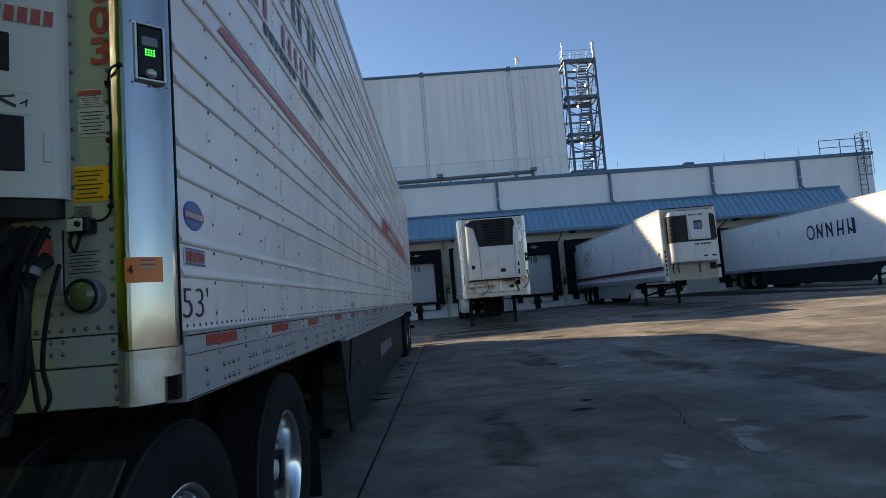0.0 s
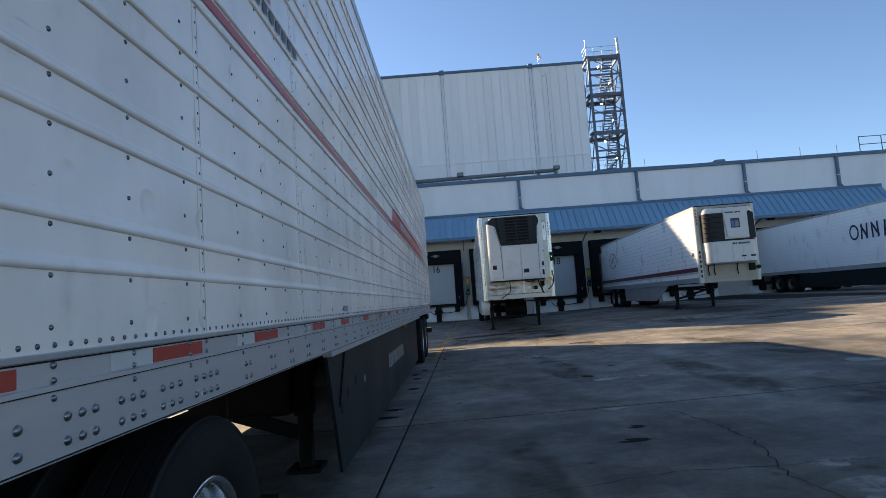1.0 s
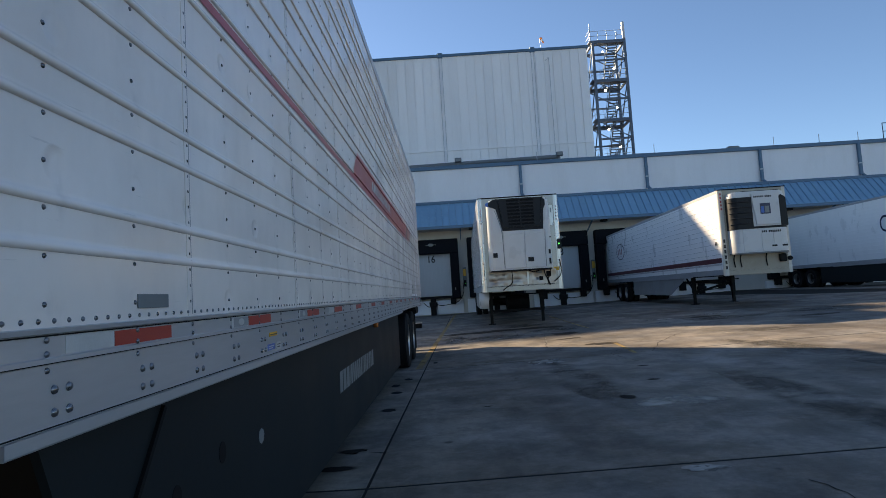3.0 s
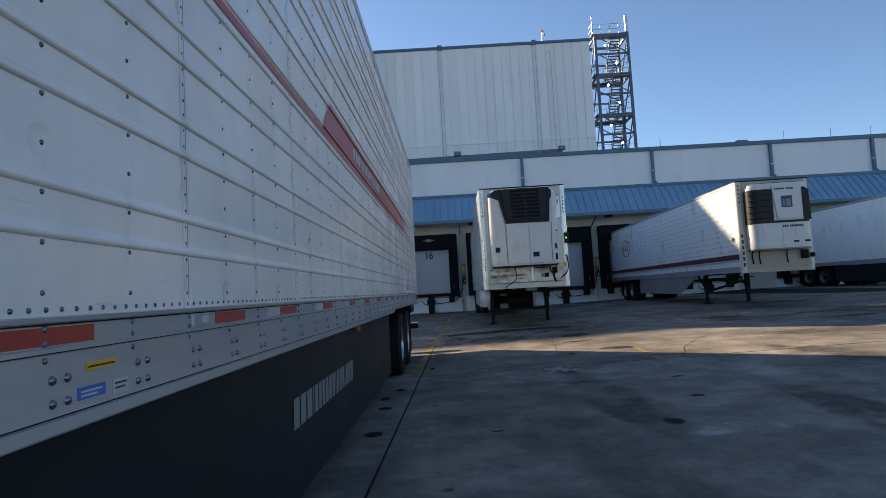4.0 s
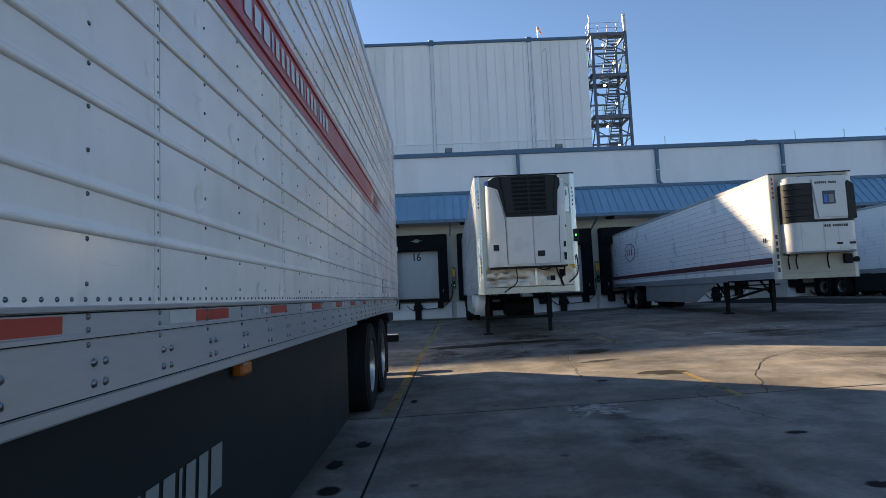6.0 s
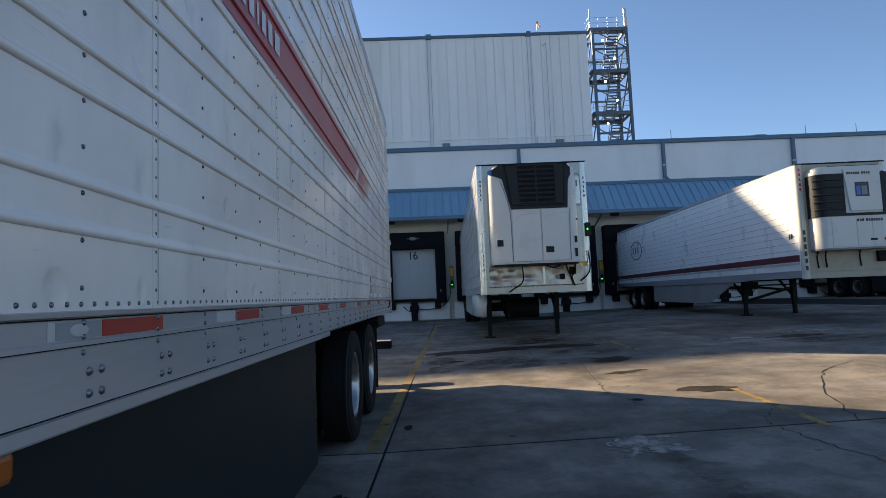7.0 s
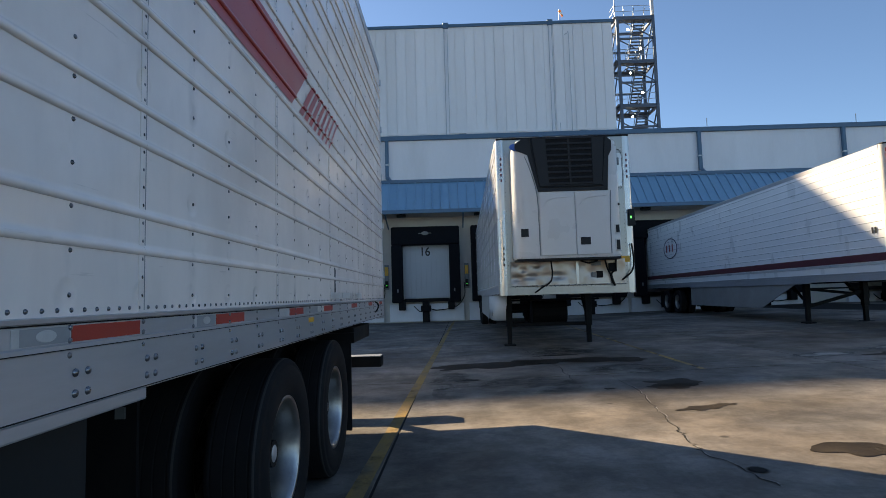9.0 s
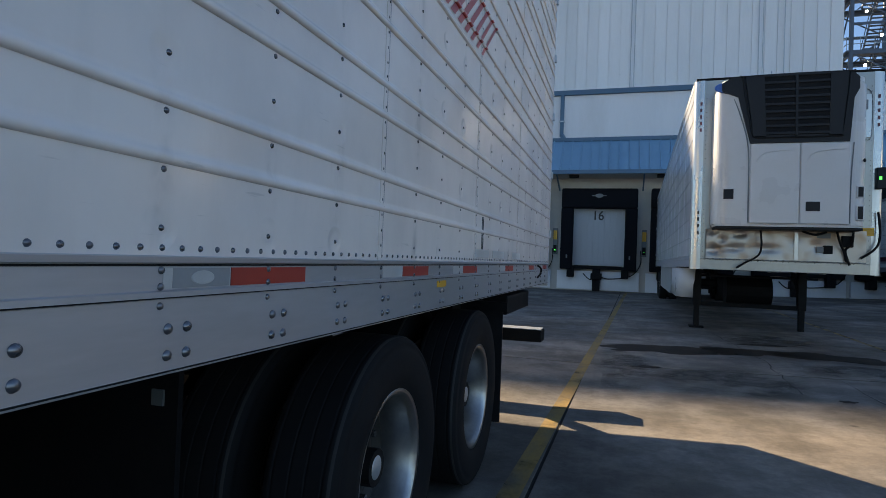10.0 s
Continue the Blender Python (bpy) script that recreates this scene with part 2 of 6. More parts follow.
def riveted_paint(col, y0, pitch, z0, step):
    """White enamel on thin sheet: oil-canning, dimples round the rivets, soft dark clouding, fine scratches."""
    m = bpy.data.materials.new("white_trailer_paint")
    m.use_nodes = True
    n, l = m.node_tree.nodes, m.node_tree.links
    b = n["Principled BSDF"]
    pos = n.new("ShaderNodeNewGeometry").outputs["Position"]
    sep = n.new("ShaderNodeSeparateXYZ")
    l.new(pos, sep.inputs[0])

    def off(out, a, p):
        f = calc(n, l, "FRACT", calc(n, l, "ADD", calc(n, l, "DIVIDE", calc(n, l, "SUBTRACT", out, a), p), 0.5), 0)
        return calc(n, l, "MULTIPLY", calc(n, l, "SUBTRACT", f, 0.5), p)
    dy, dz = off(sep.outputs[1], y0, pitch), off(sep.outputs[2], z0, step)
    d2 = calc(n, l, "ADD", calc(n, l, "MULTIPLY", dy, dy), calc(n, l, "MULTIPLY", dz, dz))
    dim = n.new("ShaderNodeMapRange")
    dim.interpolation_type = "SMOOTHSTEP"
    for k, x in zip(("From Min", "From Max", "To Min", "To Max"), (0.0, 0.0016, 0.0, 1.0)):
        dim.inputs[k].default_value = x
    l.new(d2, dim.inputs["Value"])
    pull = calc(n, l, "MULTIPLY", calc(n, l, "SUBTRACT", dim.outputs[0], 1.0), noise(n, l, pos, 4.3, 2, 0.45, 0.6, 0.0, 1.5))
    can = noise(n, l, moved(n, l, pos, (1, 1.5, 2.2)), 1.2, 1, 0.2, 0.8, 0, 3.0, 0.3)
    peel = noise(n, l, pos, 7, 1, 0.2, 0.8, 0, 0.12, 0.4)
    h = calc(n, l, "ADD", calc(n, l, "ADD", pull, can), peel)
    bp = n.new("ShaderNodeBump")
    bp.inputs["Strength"].default_value, bp.inputs["Distance"].default_value = 0.75, 0.0035
    l.new(h, bp.inputs["Height"])
    l.new(bp.outputs[0], b.inputs["Normal"])
    v = noise(n, l, moved(n, l, pos, (1, 1, 0.7)), 2.3, 6, 0.35, 0.7, 1.03, 0.9)
    # darker patches along the rivet columns, and faint streaks running down
    col_d = n.new("ShaderNodeMapRange")
    col_d.interpolation_type = "SMOOTHSTEP"
    for k, x in zip(("From Min", "From Max", "To Min", "To Max"), (0.0, 0.045, 1.0, 0.0)):
        col_d.inputs[k].default_value = x
    l.new(calc(n, l, "ABSOLUTE", dy, 0), col_d.inputs["Value"])
    smear = calc(n, l, "MULTIPLY", col_d.outputs[0], noise(n, l, moved(n, l, pos, (1, 2, 1), (3, 1, 2)), 3.4, 5, 0.5, 0.72, 0.0, 0.22))
    v = calc(n, l, "MULTIPLY", v, calc(n, l, "SUBTRACT", 1.0, smear))
    v = calc(n, l, "MULTIPLY", v, noise(n, l, moved(n, l, pos, (1, 9, 0.8)), 1.6, 5, 0.5, 0.75, 1.0, 0.97))
    v = calc(n, l, "MULTIPLY", v, noise(n, l, moved(n, l, pos, (1, 2.0, 30), (0, 5, 1)), 2.0, 4, 0.66, 0.72, 1.0, 0.86))
    hsv = n.new("ShaderNodeHueSaturation")
    hsv.inputs["Color"].default_value = (*col, 1)
    l.new(v, hsv.inputs["Value"])
    l.new(hsv.outputs[0], b.inputs["Base Color"])
    l.new(noise(n, l, moved(n, l, pos, (1, 1, 1), (5, 5, 5)), 2.0, 7, 0.3, 0.7, 0.14, 0.26), b.inputs["Roughness"])
    return m


def worn(m, scale, lo, hi, soft=False):
    """Lets the ground show through a thin coat where it is worn away; soft: the coat also thins out towards its rim."""
    n, l = m.node_tree.nodes, m.node_tree.links
    out = n["Material Output"]
    pos = n.new("ShaderNodeNewGeometry").outputs["Position"]
    fac = noise(n, l, pos, scale, 8, lo, hi, 0.0, 1.0, 0.65)
    if soft:
        far = n.new("ShaderNodeVectorMath")
        far.operation = "DISTANCE"
        l.new(n.new("ShaderNodeTexCoord").outputs["Generated"], far.inputs[0])
        far.inputs[1].default_value = (0.5, 0.5, 0.5)
        rim = n.new("ShaderNodeMapRange")
        rim.interpolation_type = "SMOOTHSTEP"
        for k, v in zip(("From Min", "From Max", "To Min", "To Max"), (0.22, 0.5, 1.0, 0.0)):
            rim.inputs[k].default_value = v
        l.new(far.outputs["Value"], rim.inputs["Value"])
        fac = calc(n, l, "MULTIPLY", fac, rim.outputs[0])
    mix = n.new("ShaderNodeMixShader")
    l.new(fac, mix.inputs[0])
    l.new(n.new("ShaderNodeBsdfTransparent").outputs[0], mix.inputs[1])
    l.new(n["Principled BSDF"].outputs[0], mix.inputs[2])
    l.new(mix.outputs[0], out.inputs["Surface"])
    return m


CONCRETE = yard_concrete()
LONGSIDE = riveted_paint((0.82, 0.738, 0.69), 1.12, 0.2875, 1.215, 0.2745)
JOINT = mat("joint_filler", (0.02, 0.019, 0.018), 0.85, 0.0, 0.2, 2, 50, 0.3, spec=0.15)
STAIN = mat("oil_stain", (0.022, 0.021, 0.02), 0.9, 0.0, 0.3, 3, 40, 0.2, spec=0.08)
WETSTAIN = mat("damp_stain", (0.032, 0.025, 0.019), 0.75, 0.0, 0.4, 3, 40, 0.2, (0.06, 0.048, 0.036), 0.7, 3, spec=0.12)
PALEPATCH = mat("pale_mortar_patch", (0.36, 0.34, 0.31), 0.8, 0.0, 0.35, 5, 40, 0.5, (0.08, 0.072, 0.062), 1.0, 6, 0.006)
YELLOWLINE = mat("worn_yellow_paint", (0.27, 0.165, 0.035), 0.7, 0.0, 0.35, 4, 60, 0.3, (0.12, 0.1, 0.075), 1.0, 3.0, 0.004, (1, 0.4, 1))
FADEDLINE = mat("faded_yellow_paint", (0.3, 0.19, 0.05), 0.7, 0.0, 0.3, 4, 60, 0.3, (0.15, 0.12, 0.09), 1.0, 2.5, 0.004, (1, 0.5, 1))
worn(YELLOWLINE, 2.5, 0.2, 0.5)
worn(STAIN, 5.0, 0.18, 0.42, True)
worn(FADEDLINE, 3.0, 0.34, 0.56)
worn(PALEPATCH, 7.0, 0.4, 0.55)
worn(WETSTAIN, 2.2, 0.25, 0.42)
DUST = worn(mat("pale_dusty_scuff", (0.38, 0.35, 0.31), 0.85, 0.0, 0.3, 3, 40, 0.2, spec=0.15), 2.6, 0.34, 0.62, True)
DARKSCUFF = worn(mat("dark_rubber_smear", (0.1, 0.088, 0.074), 0.7, 0.0, 0.3, 3, 40, 0.1, spec=0.15), 1.6, 0.36, 0.7, True)
WALL = mat("white_metal_wall", (0.8, 0.8, 0.805), 0.5, 0.0, 0.04, 0.6, 20, 0.05, (0.52, 0.52, 0.5), 0.3, 0.5, 0.004, (1, 1, 0.25))
CREAM = mat("cream_lower_wall", (0.56, 0.53, 0.48), 0.6, 0.0, 0.06, 1, 30, 0.1, (0.35, 0.33, 0.3), 0.35, 0.8)
COLD = mat("white_insulated_panel", (0.87, 0.86, 0.845), 0.5, 0.0, 0.05, 0.3, 15, 0.05, (0.62, 0.6, 0.57), 0.4, 0.35, 0.004, (1, 1, 0.15), 0.1, 0.04)
BLUE = mat("blue_roof_metal", (0.18, 0.35, 0.49), 0.4, 0.0, 0.06, 1, 20, 0.05, (0.1, 0.2, 0.3), 0.3, 1.0, 0.004, (1, 1, 1), 0.08, 0.05)
DKBLUE = mat("dark_blue_trim", (0.065, 0.145, 0.225), 0.45, 0.0, 0.08, 1, 30, 0.05)
DOORWHITE = mat("dock_door_panel", (0.5, 0.52, 0.53), 0.5, 0.0, 0.06, 2, 40, 0.08, (0.4, 0.4, 0.4), 0.4, 2, 0.004, (1, 1, 0.3))
TOWER = mat("blue_grey_steelwork", (0.10, 0.125, 0.16), 0.5, 0.3, 0.1, 1, 30, 0.08)
PIPE = mat("grey_pipe_lagging", (0.16, 0.18, 0.19), 0.5, 0.2, 0.1, 2, 30, 0.05)
FRONTWALL = mat("front_wall_panel", (0.34, 0.355, 0.3), 0.35, 0.0, 0.06, 2, 40, 0.08, (0.4, 0.4, 0.33), 0.45, 2.0)
# brown patches in the colour stand for ground mirrored in the dents
DENT_GLINT = mat("dented_bright_metal", (0.46, 0.41, 0.36), 0.36, 0.7, 0.12, 3.4, 9, 0.3, (0.3, 0.18, 0.1), 0.7, 5.0, 0.01)
for nd in DENT_GLINT.node_tree.nodes:
    if nd.bl_idname == "ShaderNodeTexNoise":
        nd.inputs["Detail"].default_value = 0.6
FOOTALU = mat("dented_corner_metal", (0.5, 0.48, 0.45), 0.36, 0.9, 0.15, 5, 9, 0.4, (0.24, 0.21, 0.18), 0.7, 11, 0.02)
POSTALU = mat("bright_corner_post", (0.56, 0.55, 0.53), 0.28, 0.8, 0.12, 3, 12, 0.3, (0.36, 0.33, 0.29), 0.4, 3, 0.006, (1, 1, 0.4), 0.1)
GREYLABEL = mat("grey_label", (0.27, 0.28, 0.29), 0.4, 0.0, 0.1, 8, 80, 0.05)
GREENLENS = mat("dull_green_lens", (0.09, 0.12, 0.045), 0.15, 0.0, 0.1, 8, 60, 0.02)
LIME = mat("lime_green_paint", (0.36, 0.52, 0.02), 0.25, 0.0, 0.04, 2, 40, 0.03)
GREEN_LED = glow("green_led", (0.03, 0.9, 0.1), 1.0)
LAMP_WHITE = glow("tower_lamp", (1.0, 0.93, 0.75), 6.0)

# ---- building blocks ----
MESHES = {}


def bx(bm, a, b, bevel=0.0):
    vs = [bm.verts.new((x, y, z)) for x in (a[0], b[0]) for y in (a[1], b[1]) for z in (a[2], b[2])]
    fs = [bm.faces.new([vs[i] for i in f]) for f in ((0, 1, 3, 2), (4, 6, 7, 5), (0, 4, 5, 1), (2, 3, 7, 6), (0, 2, 6, 4), (1, 5, 7, 3))]
    if bevel:
        bmesh.ops.bevel(bm, geom=list({e for f in fs for e in f.edges}), offset=bevel, segments=2, affect="EDGES", profile=0.5)
    return bm


def box(a, b, bevel=0.0):
    lo = [min(p, q) for p, q in zip(a, b)]
    hi = [max(p, q) for p, q in zip(a, b)]
    return bx(bmesh.new(), lo, hi, bevel)


def rod(bm, p, q, r, seg=10, r2=None):
    p, q = Vector(p), Vector(q)
    m = (q - p).to_track_quat("Z", "Y").to_matrix().to_4x4()
    m.translation = (p + q) / 2
    bmesh.ops.create_cone(bm, cap_ends=True, segments=seg, radius1=r, radius2=r if r2 is None else r2, depth=(q - p).length, matrix=m)
    return bm


def beam(bm, p, q, w, h):
    """A rectangular bar from p to q."""
    p, q = Vector(p), Vector(q)
    d = (q - p).normalized()
    side = d.cross(Vector((0, 0, 1)))
    side = side.normalized() if side.length > 1e-4 else Vector((1, 0, 0))
    up = side.cross(d)
    vs = [bm.verts.new(c + side * i * w / 2 + up * j * h / 2) for c in (p, q) for i, j in ((-1, -1), (1, -1), (1, 1), (-1, 1))]
    for f in ((3, 2, 1, 0), (4, 5, 6, 7), (0, 1, 5, 4), (1, 2, 6, 5), (2, 3, 7, 6), (3, 0, 4, 7)):
        bm.faces.new([vs[i] for i in f])
    return bm


def prism(bm, prof, axis, a, b, close=True):
    """Sweeps a closed 2D outline along an axis; outline pairs are the other two axes in order."""
    def at(p, v):
        q = list(p)
        q.insert(axis, v)
        return q
    r = [[bm.verts.new(at(p, v)) for p in prof] for v in (a, b)]
    k = len(prof)
    for i in range(k if close else k - 1):
        j = (i + 1) % k
        bm.faces.new((r[0][i], r[0][j], r[1][j], r[1][i]))
    if close:
        bm.faces.new(r[0])
        bm.faces.new(r[1][::-1])
    bmesh.ops.recalc_face_normals(bm, faces=bm.faces)
    return bm


def lathe(prof, seg=40):
    """Turns (radius, x) pairs about the x axis."""
    bm = bmesh.new()
    rings = [[bm.verts.new((x, r * math.cos(2 * math.pi * i / seg), r * math.sin(2 * math.pi * i / seg))) for i in range(seg)] for r, x in prof]
    for p, q in zip(rings, rings[1:]):
        for i in range(seg):
            j = (i + 1) % seg
            bm.faces.new((p[i], p[j], q[j], q[i]))
    bmesh.ops.recalc_face_normals(bm, faces=bm.faces)
    return bm


def tube(points, r, seg=8):
    """A bent round hose or pipe through the points."""
    bm = bmesh.new()
    pts = [Vector(p) for p in points]
    fine = []
    for i in range(len(pts) - 1):
        p0, p1, p2, p3 = pts[max(i - 1, 0)], pts[i], pts[i + 1], pts[min(i + 2, len(pts) - 1)]
        for k in range(6):
            t = k / 6
            fine.append(0.5 * ((2 * p1) + (p2 - p0) * t + (2 * p0 - 5 * p1 + 4 * p2 - p3) * t * t + (3 * p1 - p0 - 3 * p2 + p3) * t ** 3))
    fine.append(pts[-1])
    rings = []
    for i, p in enumerate(fine):
        d = (fine[min(i + 1, len(fine) - 1)] - fine[max(i - 1, 0)]).normalized()
        s = d.cross(Vector((0.3, 0.2, 1))).normalized()
        u = s.cross(d)
        rings.append([bm.verts.new(p + r * (s * math.cos(2 * math.pi * k / seg) + u * math.sin(2 * math.pi * k / seg))) for k in range(seg)])
    for a, b in zip(rings, rings[1:]):
        for k in range(seg):
            j = (k + 1) % seg
            bm.faces.new((a[k], a[j], b[j], b[k]))
    return bm


def mesh_of(bm, material, name, smooth=False):
    me = bpy.data.meshes.new(name)
    bm.to_mesh(me)
    bm.free()
    me.materials.append(material)
    if smooth:
        me.polygons.foreach_set("use_smooth", [True] * len(me.polygons))
    return me


def part(name, bm, material, parent, label="", smooth=False, m=None):
    if name.endswith("lettering") and isinstance(bm, bmesh.types.BMesh) and len(bm.faces) > 1 and len(bm.verts) == 4 * len(bm.faces):
        # every bar of a row is a piece of its own
        quads = [[v.co.copy() for v in f.verts] for f in bm.faces]
        bm.free()
        for q in quads:
            one = bmesh.new()
            one.faces.new([one.verts.new(c) for c in q])
            ob = part(name, one, material, parent, label, smooth, m)
        return ob
    me = bm if isinstance(bm, bpy.types.Mesh) else mesh_of(bm, material, name, smooth)
    ob = new(name, me)
    ob.parent = parent
    if m is not None:
        ob.matrix_basis = m
    if label:
        tagged(ob, label)
    return ob


def thing(name, label, category, m=None, group="", kind=""):
    ob = new(name)
    if m is not None:
        ob.matrix_basis = m
    return tagged(ob, label, category, group, kind)


def lettering(text, parent, material, m, height, width=None, name="lettering", label="", bold=0.0):
    """A word in the built-in font, as a thin mesh."""
    cu = bpy.data.curves.new(name, "FONT")
    cu.body, cu.size, cu.extrude, cu.align_x, cu.offset = text, 1.0, 0.001, "LEFT", bold
    tmp = bpy.data.objects.new(name, cu)
    scene.collection.objects.link(tmp)
    me = bpy.data.meshes.new_from_object(tmp.evaluated_get(bpy.context.evaluated_depsgraph_get()))
    bpy.data.objects.remove(tmp)
    co = np.zeros(len(me.vertices) * 3)
    me.vertices.foreach_get("co", co)
    co = co.reshape(-1, 3)
    lo, hi = co.min(0), co.max(0)
    s = height / (hi[1] - lo[1])
    sx = width / (hi[0] - lo[0]) if width else s
    co[:, 0] = (co[:, 0] - lo[0]) * sx
    co[:, 1] = (co[:, 1] - lo[1]) * s
    me.vertices.foreach_set("co", co.ravel())
    me.materials.clear()
    me.materials.append(material)
    return part(name, me, material, parent, label, m=m)


def bars(widths, gap, height, thick=0.002, slant=0.0):
    """A row of plain bars standing for letters, from x = 0 along x, upright along y, facing z."""
    bm = bmesh.new()
    x = 0.0
    for w in widths:
        if w > 0:
            vs = [bm.verts.new(p) for p in ((x, 0, thick), (x + w, 0, thick), (x + w + slant, height, thick), (x + slant, height, thick))]
            bm.faces.new(vs)
        x += abs(w) + gap
    return bm


def facing(x, y, z, way):
    """The pose of a flat sign whose face looks along way ('+x', '-x' or '-y')."""
    cols = {"+x": ((0, 1, 0), (0, 0, 1), (1, 0, 0)), "-x": ((0, -1, 0), (0, 0, 1), (-1, 0, 0)), "-y": ((1, 0, 0), (0, 0, 1), (0, -1, 0))}[way]
    m = Matrix.Identity(4)
    for i in range(3):
        for j in range(3):
            m[j][i] = cols[i][j]
    m.translation = (x, y, z)
    return m


def gz(x):
    """Height of the yard, which climbs gently away from the parked trailer."""
    return 0.024 * min(max(x - 0.2, 0), 17.1)


# ---- wheels and trailers ----
def tyre_mesh(r, w, rim):
    prof = [(rim, 0.02), (rim + 0.02, 0.004), (rim + 0.07, -0.006), (r - 0.07, -0.008), (r - 0.045, -0.003), (r - 0.03, 0.003), (r - 0.026, 0.001), (r - 0.016, 0.006), (r - 0.005, 0.016), (r - 0.001, 0.025), (r, 0.032)]
    for c, d in ((0.042, 0.008), (0.095, 0.0025), (0.145, 0.0025), (w - 0.042, 0.008)):
        prof += [(r, c - 0.006), (r, c - 0.0035), (r - d, c - 0.002), (r - d, c + 0.002), (r, c + 0.0035), (r, c + 0.006)]
    prof += [(r, w - 0.03), (r - 0.005, w - 0.016), (r - 0.03, w - 0.002), (r - 0.08, w + 0.008), (rim, w - 0.02)]
    return lathe([(a, -b) for a, b in prof], 48)


def rim_mesh(rim):
    return lathe([(rim + 0.012, -0.02), (rim + 0.01, -0.012), (rim - 0.008, -0.014), (rim - 0.02, -0.04), (rim - 0.026, -0.13), (rim - 0.03, -0.16)], 48)


def disc_mesh(rim):
    return lathe([(rim - 0.03, -0.155), (rim - 0.05, -0.18), (rim * 0.74, -0.185), (rim * 0.62, -0.165), (rim * 0.5, -0.16), (0.0, -0.16)], 40)


def hub_mesh():
    return lathe([(0.0, -0.08), (0.046, -0.08), (0.05, -0.085), (0.054, -0.12), (0.075, -0.13), (0.085, -0.165)], 24)


def wheel(parent, x, y, r, side, nuts=False, bright=False):
    """A wheel whose outer face is at x; side +1 looks to +x."""
    key = ("wheel", r, bright)
    if key not in MESHES:
        rim = r * 0.58
        MESHES[key] = (mesh_of(rim_mesh(rim), BRIGHTALU if bright else WHEELALU, "wheel", True), mesh_of(tyre_mesh(r, 0.24, rim), RUBBER, "tyre", True), mesh_of(hub_mesh(), DISC, "hub", True), mesh_of(disc_mesh(rim), BRIGHTALU if bright else DISC, "wheel_disc", True))
        # scuffed grey shoulders
        ty = MESHES[key][1]
        ty.materials.append(SCUFFRUBBER)
        for f in ty.polygons:
            q = [(math.hypot(ty.vertices[i].co.y, ty.vertices[i].co.z), -ty.vertices[i].co.x) for i in f.vertices]
            if all(r - 0.0055 < a < r - 0.0005 and (0.004 < b < 0.028 or b > 0.213) for a, b in q):
                f.material_index = 1
    rim, tyre, hub, disc = MESHES[key]
    m = Matrix.Translation((x, y, r)) @ (Matrix.Rotation(math.pi, 4, "Z") if side < 0 else Matrix.Identity(4))
    w = part("wheel", rim, ALU, parent, "polished aluminium wheel", m=m)
    part("tyre", tyre, RUBBER, w, "black rubber tyre")
    part("wheel_disc", disc, DISC, w, "dirty dark wheel centre")
    hb = part("hub", hub, STEEL_RIVET, w)
    if nuts:
        if "cap" not in MESHES:
            MESHES["cap"] = mesh_of(lathe([(0.0, -0.066), (0.038, -0.068), (0.045, -0.073), (0.046, -0.08)], 24), GALV, "hub_cap", True)
        part("hub_cap", MESHES["cap"], GALV, w, "dull grey hub cap")
    if nuts:
        if "nut" not in MESHES:
            MESHES["nut"] = mesh_of(rod(bmesh.new(), (-0.165, 0, 0), (-0.125, 0, 0), 0.013, 6), STEEL_RIVET, "lug_nut")
        for i in range(10):
            a = 2 * math.pi * i / 10
            part("lug_nut", MESHES["nut"], STEEL_RIVET, w, m=Matrix.Translation((0, 0.135 * math.cos(a), 0.135 * math.sin(a))))
    return w


def rivet_field(points, r, axis_sign=1, n=7, material=None):
    """Low domes at the (y, z) points on a side at x = 0, looking along axis_sign * x, as one mesh."""
    verts, faces = [], []
    for y, z in points:
        b = len(verts)
        for rr, h in ((r, 0.0), (r * 0.8, r * 0.42)):
            for k in range(n):
                a = 2 * math.pi * k / n
                verts.append((axis_sign * h, y + rr * math.cos(a), z + rr * math.sin(a)))
        verts.append((axis_sign * r * 0.6, y, z))
        for k in range(n):
            j = (k + 1) % n
            faces.append((b + k, b + j, b + n + j, b + n + k) if axis_sign > 0 else (b + k, b + n + k, b + n + j, b + j))
            faces.append((b + n + k, b + n + j, b + 2 * n) if axis_sign > 0 else (b + n + k, b + 2 * n, b + n + j))
    me = bpy.data.meshes.new("rivets")
    me.from_pydata(verts, [], faces)
    me.polygons.foreach_set("use_smooth", [True] * len(me.polygons))
    me.materials.append(material or STEEL_RIVET)
    return me


def bead_profile(z0, z1, beads, t):
    """Outline (x, z) of a side sheet with raised round beads."""
    prof = [(-t, z0), (0.0, z0)]
    for zb in beads:
        if z0 + 0.03 < zb < z1 - 0.03:
            for dz, dx in ((-0.0145, 0.0), (-0.0138, 0.0036), (-0.0118, 0.0068), (-0.0088, 0.0086), (-0.005, 0.0091), (-0.001, 0.0083), (0.003, 0.006), (0.0065, 0.0034), (0.01, 0.0014), (0.014, 0.0003), (0.018, 0.0)):
                prof.append((dx, zb + dz))
    return prof + [(0.0, z1), (-t, z1)]


